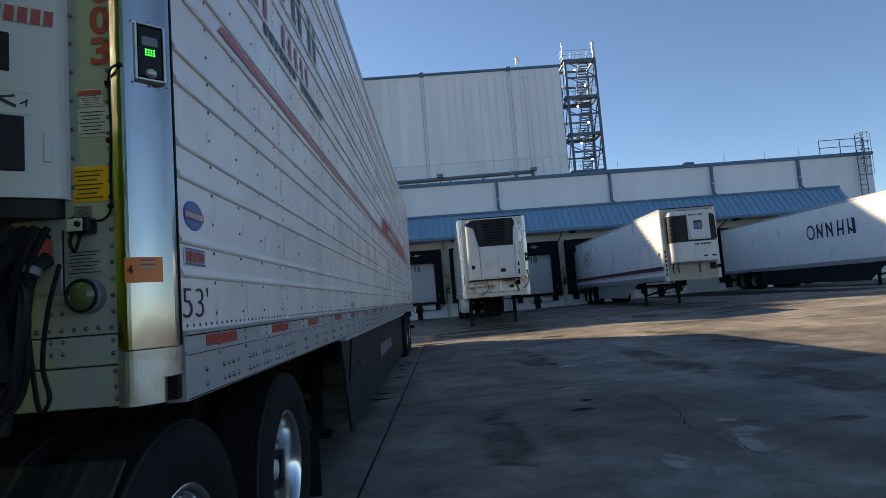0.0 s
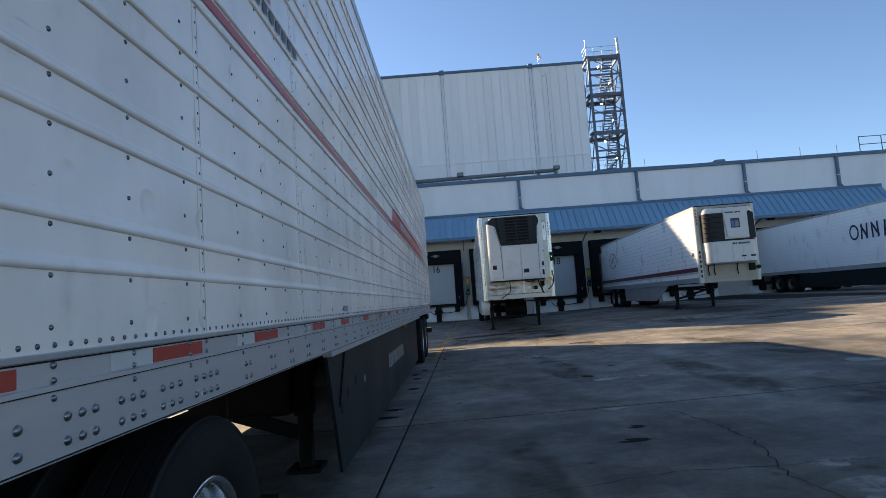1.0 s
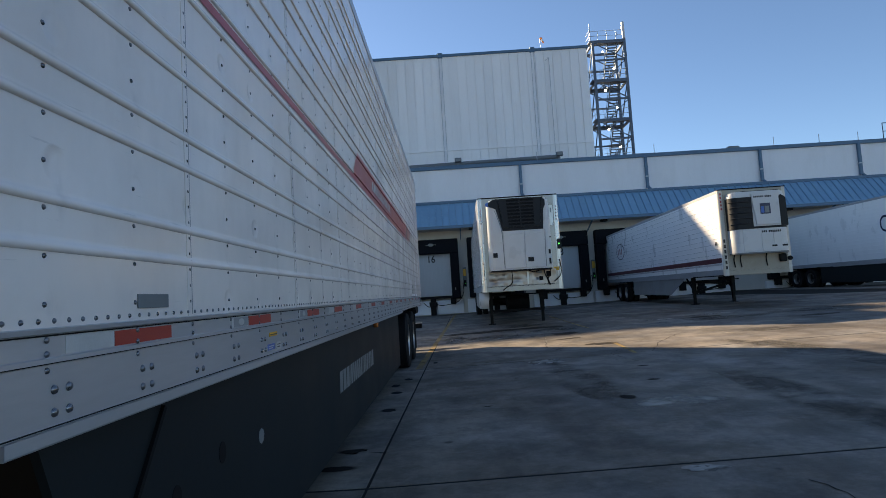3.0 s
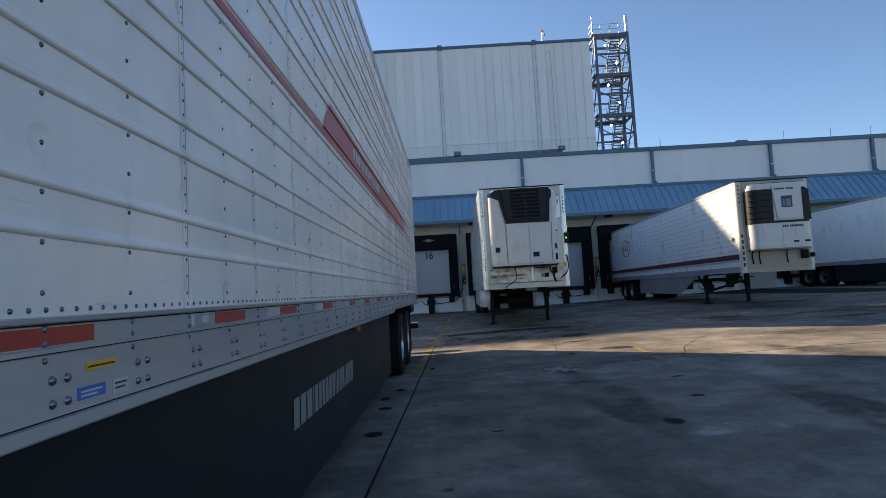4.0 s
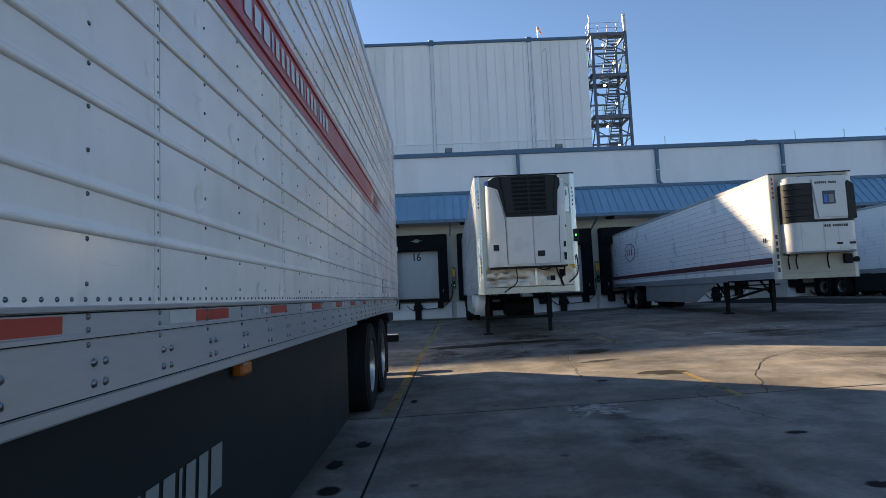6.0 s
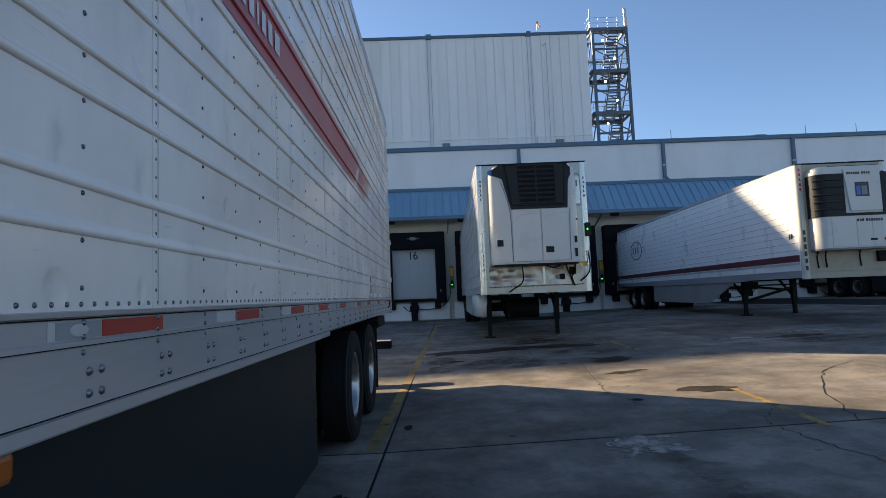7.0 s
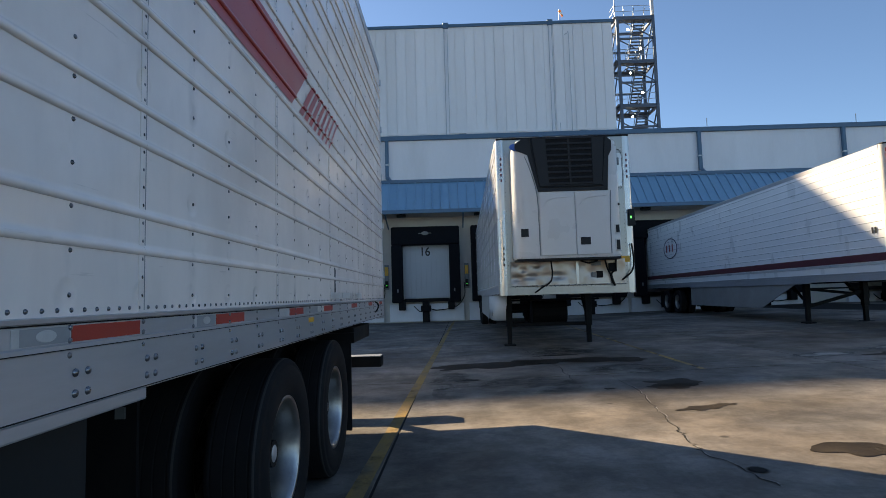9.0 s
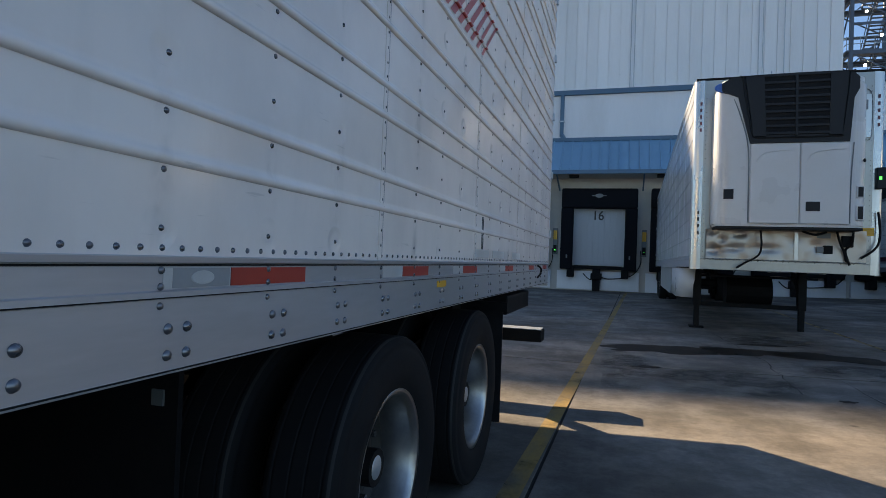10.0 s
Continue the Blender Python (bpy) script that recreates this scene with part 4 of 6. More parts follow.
part("face_crease", beam(bmesh.new(), (-0.45, 1.738, 0), (-0.055, 1.732, 0), 0.004, 0.004), WHITE, unit, m=FACE)
part("face_crease", beam(bmesh.new(), (-0.45, 1.795, 0), (-0.06, 1.787, 0), 0.004, 0.004), WHITE, unit, m=FACE)
face_plate("latch_cover", -0.034, -0.016, 1.615, 1.69, WHITE, unit, "", 0.004, 0.002)
lettering("3", main, REDINK, facing(H - 0.164, -0.108, 1.874, "-y"), 0.074, 0.052, "fleet_lettering", "bold red fleet figure", 0.03)
lettering("0", main, REDINK, facing(H - 0.164, -0.108, 1.958, "-y"), 0.074, 0.052, "fleet_lettering", "bold red fleet figure", 0.03)
lettering("0", main, REDINK, facing(H - 0.164, -0.108, 2.042, "-y"), 0.074, 0.052, "fleet_lettering", "bold red fleet figure", 0.03)
for z0, z1, x0, x1, mt in ((1.765, 1.81, 0.195, 0.135, TAPE_WHITE), (1.685, 1.76, 0.2, 0.117, TAPE_WHITE), (1.517, 1.608, 0.215, 0.125, YELLOW_LABEL), (1.475, 1.508, 0.215, 0.17, PIPE), (1.33, 1.40, 0.235, 0.135, RAIL)):
    lb = part("label", box((H - x0, -0.1085, z0), (H - x1, -0.106, z1)), mt, main, "small notice label")
    for k in range(7):
        zz = z0 + (z1 - z0) * (k + 0.7) / 8
        part("label_lettering", bars([(x0 - x1) * (0.8 - 0.13 * (k * 5 % 3))], 0, (z1 - z0) * 0.035), INK, lb, m=facing(H - x0 + 0.005 + 0.004 * (k * 5 % 3), -0.109, zz, "-y"))
part("label_header", bars([0.06], 0, 0.012), REDINK, main, m=facing(H - 0.197, -0.1093, 1.795, "-y"))
LM = Matrix.Translation((H - 0.022, -0.09, 1.902)) @ Matrix.Rotation(radians(42), 4, "Z") @ Matrix.Diagonal((0.92, 1, 0.82, 1))
lamp = part("status_lamp", box((-0.033, -0.012, -0.085), (0.033, 0.02, 0.085), 0.006), PLASTIC, main, "black unit status light with green dots", m=LM)
for x0, z0, x1, z1 in ((-0.041, -0.095, -0.034, 0.095), (0.034, -0.095, 0.041, 0.095), (-0.034, 0.087, 0.034, 0.095), (-0.034, -0.095, 0.034, -0.087)):
    part("lamp_frame", box((x0, -0.014, z0), (x1, 0.02, z1), 0.002), GALV, lamp)
part("lamp_screen", box((-0.022, -0.0135, 0.02), (0.02, -0.011, 0.05), 0.001), PIPE, lamp, "dim grey screen above the green dots")
part("lamp_foot", lathe([(0.0, 0.012), (0.01, 0.011), (0.014, 0.006), (0.016, 0.0)], 16), GALV, lamp, "small bright dome", smooth=True, m=Matrix.Translation((0.0, -0.012, -0.07)) @ Matrix.Rotation(radians(-90), 4, "Z"))
for x, z in ((-0.045, 0.1), (0.0, 0.104), (0.045, 0.1), (-0.045, -0.1), (0.0, -0.104), (0.045, -0.1), (0.047, 0.0)):
    part("screw", lathe([(0.0, 0.003), (0.003, 0.0025), (0.0042, 0.0)], 8), STEEL_RIVET, lamp, m=Matrix.Translation((x, -0.001 + 2.2 * x * x, z)) @ Matrix.Rotation(radians(-90), 4, "Z"))
for i in range(4):
    for j in range(3):
        part("led", box((-0.014 + i * 0.0075, -0.0145, -0.012 + j * 0.0085), (-0.0105 + i * 0.0075, -0.0115, -0.0085 + j * 0.0085)), GREEN_LED, lamp)
part("lamp_cable", tube([(H - 0.075, -0.128, 1.865), (H - 0.1, -0.132, 1.85), (H - 0.114, -0.118, 1.81), (H - 0.113, -0.114, 1.7), (H - 0.117, -0.114, 1.6), (H - 0.118, -0.114, 1.5), (H - 0.135, -0.118, 1.468), (H - 0.16, -0.14, 1.462)], 0.0032), BLACK, main, "thin black lamp cable")
for z in (1.815, 1.665, 1.495):
    part("cable_clip", box((H - 0.125, -0.12, z), (H - 0.108, -0.107, z + 0.012), 0.002), BLACK, main)
cap = part("front_cap", lathe([(0.0, 0.04), (0.044, 0.04), (0.05, 0.036), (0.052, 0.03), (0.053, 0.0)], 32), PIPE, main, "round grey lamp housing on the front wall", smooth=True,
           m=Matrix.Translation((H - 0.183, -0.106, 1.279)) @ Matrix.Rotation(radians(-90), 4, "Z") @ Matrix.Diagonal((0.8, 0.82, 0.85, 1)))
part("cap_rim", lathe([(0.041, 0.04), (0.043, 0.046), (0.048, 0.046), (0.05, 0.04)], 32), PLASTIC, cap, "black rim", smooth=True)
part("cap_lens", lathe([(0.0, 0.056), (0.015, 0.055), (0.03, 0.05), (0.041, 0.042)], 28), GREENLENS, cap, "dull green domed lens", smooth=True)
part("hose_plate", box((H - 0.3, -0.112, 1.262), (H - 0.243, -0.1065, 1.284), 0.002), FRONTWALL, main, "narrow bracket plate")
part("bracket_plate", box((H - 0.36, -0.1125, 1.289), (H - 0.2455, -0.1065, 1.447), 0.002), FRONTWALL, main, "pale plate behind the hose couplings")
part("plate_edge", box((H - 0.244, -0.1095, 1.285), (H - 0.2425, -0.1065, 1.45)), BLACK, main)
bm = bmesh.new()
arc = [radians(4 + 6 * k) for k in range(10)]
rows = [[bm.verts.new((H - 0.09 + 0.0912 * math.sin(q), -0.014 - 0.1112 * math.cos(q), z)) for q in arc] for z in (1.302, 1.366)]
for k in range(9):
    bm.faces.new((rows[0][k], rows[0][k + 1], rows[1][k + 1], rows[1][k]))
part("decal_flag", bm, ORANGE_LABEL, main, "orange decal with a figure 4, wrapped round the post")
lettering("4", main, INK, facing(H - 0.076, -0.128, 1.324, "-y"), 0.022, None, "decal_lettering")
for k in range(4):
    part("decal_bars", bars([0.034], 0, 0.003), (REDINK, TAPE_WHITE)[k % 2], main, m=Matrix.Translation((H - 0.047, -0.1195, 1.356 - 0.006 * k)) @ Matrix.Rotation(radians(28), 4, "Z") @ facing(0, 0, 0, "-y"))
gad = part("junction_box", box((H - 0.213, -0.145, 1.434), (H - 0.158, -0.105, 1.474), 0.005), PLASTIC, main, "small black junction box with a pale face")
part("box_face", box((H - 0.21, -0.148, 1.438), (H - 0.172, -0.144, 1.47), 0.002), TAPE_WHITE, gad, "pale printed face")
part("knob", rod(bmesh.new(), (H - 0.182, -0.154, 1.455), (H - 0.182, -0.146, 1.455), 0.007, 14), BLACK, gad)
part("cable_loop", tube([(H - 0.208, -0.13, 1.436), (H - 0.21, -0.135, 1.41), (H - 0.2, -0.135, 1.39), (H - 0.19, -0.135, 1.41), (H - 0.186, -0.13, 1.436)], 0.0042), BLACK, main)
for k, (dx, r, mt) in enumerate(((0.33, 0.018, BLACK), (0.38, 0.016, BLACK), (0.42, 0.016, BLUE_LABEL), (0.47, 0.016, REDINK))):
    part("air_hose", tube([(H - dx, -0.11, 1.42 - 0.02 * k), (H - dx - 0.02, -0.3, 1.38), (H - dx + 0.02, -0.34, 1.15), (H - dx - 0.1, -0.45, 0.98), (H - dx - 0.15, -0.8, 0.98)], r), mt, main, "hanging air hose")
part("gladhand", box((H - 0.30, -0.18, 1.37), (H - 0.265, -0.105, 1.43), 0.01), REDINK, main, "red coupling")
part("gladhand", box((H - 0.45, -0.18, 1.37), (H - 0.41, -0.105, 1.43), 0.01), BLUE_LABEL, main, "blue coupling")
part("hanging_cable", tube([(H - 0.3, -0.16, 1.44), (H - 0.31, -0.3, 1.3), (H - 0.36, -0.33, 1.12), (H - 0.42, -0.36, 0.98), (H - 0.5, -0.6, 0.94)], 0.022, 10), BLACK, main, "thick black cable bundle")
part("hanging_cable", tube([(H - 0.36, -0.14, 1.5), (H - 0.34, -0.26, 1.36), (H - 0.3, -0.26, 1.2), (H - 0.31, -0.28, 1.05), (H - 0.4, -0.5, 0.96)], 0.022, 10), BLACK, main, "black cable bundle")

for k, (x0, y0, x1, x2, r) in enumerate(((0.255, -0.15, 0.27, 0.29, 0.012), (0.275, -0.16, 0.295, 0.31, 0.02), (0.3, -0.15, 0.285, 0.3, 0.016), (0.315, -0.2, 0.33, 0.325, 0.026), (0.33, -0.17, 0.31, 0.335, 0.018))):
    part("hanging_cable", tube([(H - x0, y0, 1.45), (H - x1, y0 - 0.05, 1.34 - 0.02 * k), (H - x1 - 0.01, y0 - 0.04, 1.2), (H - x2, y0 - 0.06, 1.04), (H - x2 - 0.06, y0 - 0.2, 0.95)], r * 0.7), BLACK, main, "hanging black cable")
part("air_hose", tube([(H - 0.265, -0.14, 1.375), (H - 0.275, -0.19, 1.33), (H - 0.29, -0.2, 1.22), (H - 0.315, -0.2, 1.08), (H - 0.33, -0.21, 0.97)], 0.02, 10), PLASTIC, main, "thick black air hose")
part("hose_collar", rod(bmesh.new(), (H - 0.272, -0.18, 1.35), (H - 0.274, -0.187, 1.333), 0.0225, 14), PIPE, main, "dull metal hose clamp")
part("air_hose", tube([(H - 0.24, -0.13, 1.36), (H - 0.25, -0.16, 1.25), (H - 0.262, -0.165, 1.12), (H - 0.25, -0.16, 1.04), (H - 0.27, -0.17, 1.02), (H - 0.285, -0.18, 1.2)], 0.0055, 8), BLACK, main, "thin looped black hose")
part("hose_rack", box((H - 0.7, -0.19, 1.405), (H - 0.27, -0.105, 1.44), 0.006), BLACK, main, "black hose rack under the cooling unit")
# dark strips that paint the shade in the folds of the rail
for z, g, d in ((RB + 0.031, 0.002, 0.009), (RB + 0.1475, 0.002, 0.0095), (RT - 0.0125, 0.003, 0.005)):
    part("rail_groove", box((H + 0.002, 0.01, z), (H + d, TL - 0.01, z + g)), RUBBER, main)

# running gear
landing_gear(main, 4.1, RB, 0.77, "x")
part("gear_housing", box((H - 1.1, 3.95, 0.44), (H - 0.6, 4.3, 0.93), 0.03), BLACK, main, "black landing gear housing")
part("coupler_plate", box((-H + 0.25, 0.3, RB - 0.03), (H - 0.25, 2.3, RB + 0.005), 0.008), BLACK, main, "black upper coupler plate")
for s in (1, -1):
    part("under_beam", box((s * (H - 0.42), 3.55, RB - 0.1), (s * (H - 0.62), 4.8, RB + 0.02), 0.01), BLACK, main)
tandem(main, TW, (11.74, 12.93), RB, 0.455, TL)
sk = skirt(main, TW, 2.85, 10.2, RB, 0.22, SKIRT, 1, 0.055, 0.3)
skirt(main, TW, 2.85, 7.0, RB, 0.57, SKIRT, -1, 0.055, 0.3)
# unseen far-side panel, added to block sunlit ground showing under the trailer
skirt(main, TW, 7.003, 13.5, RB - 0.04, 0.05, SKIRT, -1, -0.014, 0.0)
part("skirt_lettering", bars([0.105, 0.105, 0.105, 0.02, 0.07, 0.06, 0.07, 0.07, 0.07, 0.07, 0.026, 0.066, 0.07, 0.07, 0.02, 0.066, 0.07, 0.095], 0.026, 0.145, slant=0.012), LIGHTINK, sk,
     "row of pale letter bars on the skirt", m=facing(H - 0.0535, 5.78, 0.555, "+x"))
for y, z in ((3.2, 0.60), (3.42, 0.66), (3.75, 0.7)):
    part("skirt_hole", lathe([(0.0, 0.002), (0.036, 0.002), (0.037, 0)], 18), BLACK, sk, m=Matrix.Translation((H - 0.055, y, z)) @ Matrix.Diagonal((1, 0.8, 1, 1)))
part("skirt_stay", beam(bmesh.new(), (H - 0.05, 3.35, 0.93), (H - 0.05, 3.12, 0.62), 0.012, 0.014), BLACK, sk)
part("skirt_emblem", lathe([(0.0, 0.002), (0.03, 0.002), (0.031, 0)], 8), LIGHTINK, sk, m=Matrix.Translation((H - 0.055, 4.15, 0.66)))
part("side_marker", box((H - 0.05, 7.55, RB - 0.055), (H - 0.005, 7.65, RB - 0.002), 0.012), AMBER, main, "amber side marker lamp")
part("data_plate", box((H - 0.585, 11.226, 0.735), (H - 0.545, 11.234, 0.78)), PIPE, main)
for s in (1, -1):
    part("mud_flap", box((s * (H - 0.03), 13.52, 0.16), (s * (H - 0.62), 13.535, 0.86)), RUBBER, main, "black rubber mud flap")
    part("flap_bracket", box((s * (H - 0.0), 13.50, 0.86), (s * (H - 0.7), 13.55, 0.92)), BLACK, main)
    part("rear_step", box((s * (H - 0.02), 13.62, 0.83), (s * (H - 0.5), 14.5, 0.953), 0.01), BLACK, main)
    part("bumper_post", box((s * 0.55, 15.2, 0.45), (s * 0.68, 15.3, RB + 0.02), 0.01), BLACK, main)
part("underride_bar", box((-H + 0.0, 15.2, 0.45), (H - 0.0, 15.42, 0.56), 0.01), BLACK, main, "black horizontal underride bar")
part("bar_tread", box((-H + 0.01, 15.21, 0.5605), (H - 0.01, 15.41, 0.566)), GALV, main, "pale tread on the underride bar")
part("support_arm", box((H - 0.42, 13.3, 0.80), (H - 0.30, 13.5, RB)), BLACK, main)

# added board that hides the sunlit ground behind the axle gap
part("gap_blocker", box((-H + 0.07, 11.235, 0.08), (H - 0.5, 11.255, RB + 0.05)), RUBBER, main, "black board added ahead of the axles to block lit ground")
for s in (1, -1):
    part("air_bag", lathe([(0.0, 0.0), (0.1, 0.0), (0.13, 0.04), (0.1, 0.09), (0.13, 0.14), (0.1, 0.18), (0.0, 0.18)], 20), RUBBER, main, m=Matrix.Translation((s * (H - 0.85), 12.32, 0.72)) @ Matrix.Rotation(radians(-90), 4, "Y"))

# ---- the tractor's rear axles, coupled under the nose ----
tractor = thing("tractor_chassis", "dark truck chassis with two driven axles coupled under the trailer nose", "truck", Matrix.Translation((-TW / 2, 0, 0)))
for s in (1, -1):
    part("frame_rail", box((s * 0.38, -3.2, 0.62), (s * 0.46, 1.95, 0.84), 0.01), BLACK, tractor)
    part("rear_flap", box((s * (H - 0.05), 1.86, 0.14), (s * (H - 0.63), 1.872, 0.5)), RUBBER, tractor, "rubber mud flap")
    part("flap_hanger", box((s * (H - 0.6), 1.85, 0.47), (s * 0.42, 1.9, 0.52)), BLACK, tractor)
    bm = bmesh.new()
    prism(bm, [(-0.155, 0.885), (-0.15, 0.875), (-0.30, 0.72), (-0.45, 0.42), (-0.465, 0.425), (-0.315, 0.735)], 0, min(s * (H - 0.08), s * (H - 0.66)), max(s * (H - 0.08), s * (H - 0.66)))
    fen = part("fender", bm, SCUFFED, tractor, "scratched dark quarter fender plate")
    part("fender_stay", beam(bmesh.new(), (s * (H - 0.5), -0.2, 0.8), (s * 0.44, -0.2, 0.76), 0.04, 0.04), BLACK, fen)
part("fifth_wheel", box((-0.45, 0.3, 0.86), (0.45, 1.25, 0.955), 0.03), BLACK, tractor)
part("crossbeam", box((-0.38, 1.7, 0.62), (0.38, 1.8, 0.84), 0.01), BLACK, tractor)
for y in (0.15, 1.30):
    part("axle", rod(bmesh.new(), (-H + 0.15, y, 0.455), (H - 0.15, y, 0.455), 0.09, 14), BLACK, tractor)
    for s in (1, -1):
        wheel(tractor, s * (H - 0.07), y, 0.455, s, s > 0, True)
        wheel(tractor, s * (H - 0.385), y, 0.455, s)
cab = part("cab", box((-H + 0.12, -4.2, 0.95), (H - 0.12, -1.3, 3.95), 0.12), LIME, tractor, "lime green sleeper cab")
# out-of-view side plates, added to keep sun and sky off the trailer nose
for s in (1, -1):
    part("unseen_side_fairing", box((s * (H - 0.16), -1.6, 0.4), (s * (H - 0.12), -0.57, 3.95), 0.01), LIME, tractor, "unseen lime green side fairing added to block light")
    part("tank", rod(bmesh.new(), (s * 0.9, -3.1, 0.6), (s * 0.9, -1.4, 0.6), 0.3, 20), ALU, tractor)
# out-of-view cover over the gap, added to cut the sky light
part("unseen_roof_fairing", box((-H + 0.16, -1.6, 3.88), (H - 0.16, -0.7, 3.95), 0.01), LIME, tractor, "unseen lime green roof fairing added to block light")
part("cab_deck", box((-0.5, -1.95, 0.84), (0.5, -0.9, 0.88), 0.01), GALV, tractor)
part("axle", rod(bmesh.new(), (-H + 0.2, -3.9, 0.455), (H - 0.2, -3.9, 0.455), 0.07, 12), BLACK, tractor)
for s in (1, -1):
    wheel(tractor, s * (H - 0.1), -3.9, 0.455, s)
for s in (1, -1):
    part("front_rail", box((s * 0.38, -4.3, 0.62), (s * 0.46, -3.2, 0.96), 0.01), BLACK, tractor)


# ---- trailers backed onto the dock ----
def nose(t, W, zb, zt, skin, posts):
    """Front wall and posts of a docked trailer."""
    h = W / 2
    for s in (1, -1):
        prof = [(s * (h - 0.14), -0.11)] + [(s * (h - 0.1 + 0.1 * math.sin(a)), -0.01 - 0.1 * math.cos(a)) for a in [radians(k * 10) for k in range(10)]] + [(s * h, 0.0), (s * (h - 0.14), 0.0)]
        bm = bmesh.new()
        prism(bm, prof, 2, zb, zt - 0.01)
        part("corner_post", bm, posts, t, "cream painted corner post" if posts is CREAMPOST else "polished aluminium corner post")
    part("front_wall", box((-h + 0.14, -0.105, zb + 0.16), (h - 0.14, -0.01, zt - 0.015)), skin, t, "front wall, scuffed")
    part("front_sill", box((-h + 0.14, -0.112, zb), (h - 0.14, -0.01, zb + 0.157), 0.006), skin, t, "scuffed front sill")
    part("top_cap", box((-h + 0.02, -0.115, zt - 0.012), (h - 0.02, 0.05, zt + 0.02), 0.008), BLACK, t)
    rp = [(s * (h - 0.17), zb + 0.2 + k * 0.07) for s in (1, -1) for k in range(int((zt - zb - 0.3) / 0.07))] + [(-h + 0.2 + k * 0.08, zb + 0.145) for k in range(int((W - 0.4) / 0.08))]
    r = part("rivets", rivet_field(rp, 0.0065), STEEL_RIVET, t, m=Matrix.Translation((0, -0.112, 0)) @ Matrix.Rotation(radians(-90), 4, "Z"))
    tagged(r, kind="stuff")


def docked(label, m, W, L, zb, zt, legs_y, skirt_mat, skirt_y, beads, leg_spread=0.86, skin=CREAMNOSE, slope=1.2, paint=None):
    t = thing("semi_trailer", label, "trailer", m, "trailers")
    zr = zb + 0.2
    van_body(t, W, L, zb, zr, zt, beads, L / 12, mat_side=paint)
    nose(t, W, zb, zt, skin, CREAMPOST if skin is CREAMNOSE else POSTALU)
    landing_gear(t, legs_y, zb, leg_spread, skin is CREAMNOSE)
    tandem(t, W, (L - 3.6, L - 2.35), zb, 0.47, L)
    skirt(t, W, skirt_y[0], skirt_y[1], zb, skirt_y[2], skirt_mat, -1, 0.03, slope)
    h = W / 2
    for s in (1, -1):
        part("mud_flap", box((s * (h - 0.03), L - 1.65, 0.2), (s * (h - 0.62), L - 1.635, 0.9)), RUBBER, t)
    return t


def every(z0, z1, step):
    return [z0 + k * step for k in range(int((z1 - z0) / step) + 1)]


def hexa(bm, q, y0, y1, inset=0.0):
    """A slab whose front outline q (x, z) is smaller by inset than its back."""
    c = [sum(p[k] for p in q) / len(q) for k in (0, 1)]
    f = [bm.verts.new((p[0] + (c[0] - p[0]) * inset, y0, p[1] + (c[1] - p[1]) * inset)) for p in q]
    b = [bm.verts.new((p[0], y1, p[1])) for p in q]
    n = len(q)
    for i in range(n):
        j = (i + 1) % n
        bm.faces.new((f[i], f[j], b[j], b[i]))
    bm.faces.new(f[::-1])
    bmesh.ops.recalc_face_normals(bm, faces=bm.faces)
    return bm


# trailer with the tall white unit and black grille
t2 = docked("white docked trailer with a black-grilled white cooling unit", Matrix.Translation((2.885, 19.5, gz(2.0))) @ Matrix.Rotation(-0.02, 4, "Z"), 2.46, 16.0, 1.12, 3.99, 2.5, SKIRT_LIGHT, (4.2, 11.2, 0.5), every(1.6, 3.8, 0.3), 0.88, NOSEALU, paint=SIDE)
def rounded_plan(x0, x1, y0, y1, r):
    """Plan outline from the wall y1 round two rounded front corners at y0 and back."""
    q = [(x0, y1)]
    q += [(x0 + r - r * math.cos(radians(k)), y0 + r - r * math.sin(radians(k))) for k in range(0, 91, 10)]
    q += [(x1 - r + r * math.sin(radians(k)), y0 + r - r * math.cos(radians(k))) for k in range(0, 91, 10)]
    return q + [(x1, y1)]


bm = bmesh.new()
prism(bm, rounded_plan(-0.97, 0.9, -0.575, -0.108, 0.2), 2, 1.78, 3.7)
U = part("cooling_unit", bm, WHITE, t2, "white moulded cooling unit with rounded cheeks")
for name, x0, x1, y0, z0, z1 in (("shoulder", -0.95, 0.88, -0.56, 3.7, 3.8), ("crown", -0.88, 0.82, -0.5, 3.8, 3.87), ("bottom_lip", -0.955, 0.885, -0.56, 1.75, 1.78)):
    bm = bmesh.new()
    prism(bm, rounded_plan(x0, x1, y0, -0.108, 0.2), 2, z0, z1)
    part(name, bm, WHITE, U)
for pts in (((-0.535, -0.577, 1.8), (-0.54, -0.578, 2.4), (-0.56, -0.578, 2.9), (-0.66, -0.578, 3.3), (-0.75, -0.57, 3.55)), ((0.69, -0.577, 1.8), (0.695, -0.578, 2.4), (0.72, -0.576, 2.9))):
    part("panel_gap", tube(pts, 0.008, 6), PIPE, U, "dark gap between the moulded panels")
part("grille_surround", hexa(bmesh.new(), ((-0.54, 2.9), (0.68, 2.9), (0.72, 3.5), (0.78, 3.62), (0.78, 3.78), (0.69, 3.87), (-0.78, 3.87), (-0.93, 3.78), (-0.93, 3.67), (-0.71, 3.57)), -0.6, -0.5, 0.02), CHARCOAL, U, "charcoal plastic grille surround with side wings")
part("grille_void", hexa(bmesh.new(), ((-0.4, 3.02), (0.48, 3.02), (0.48, 3.84), (-0.42, 3.84)), -0.604, -0.58, 0.0), BLACK, U, "black opening behind the slats")
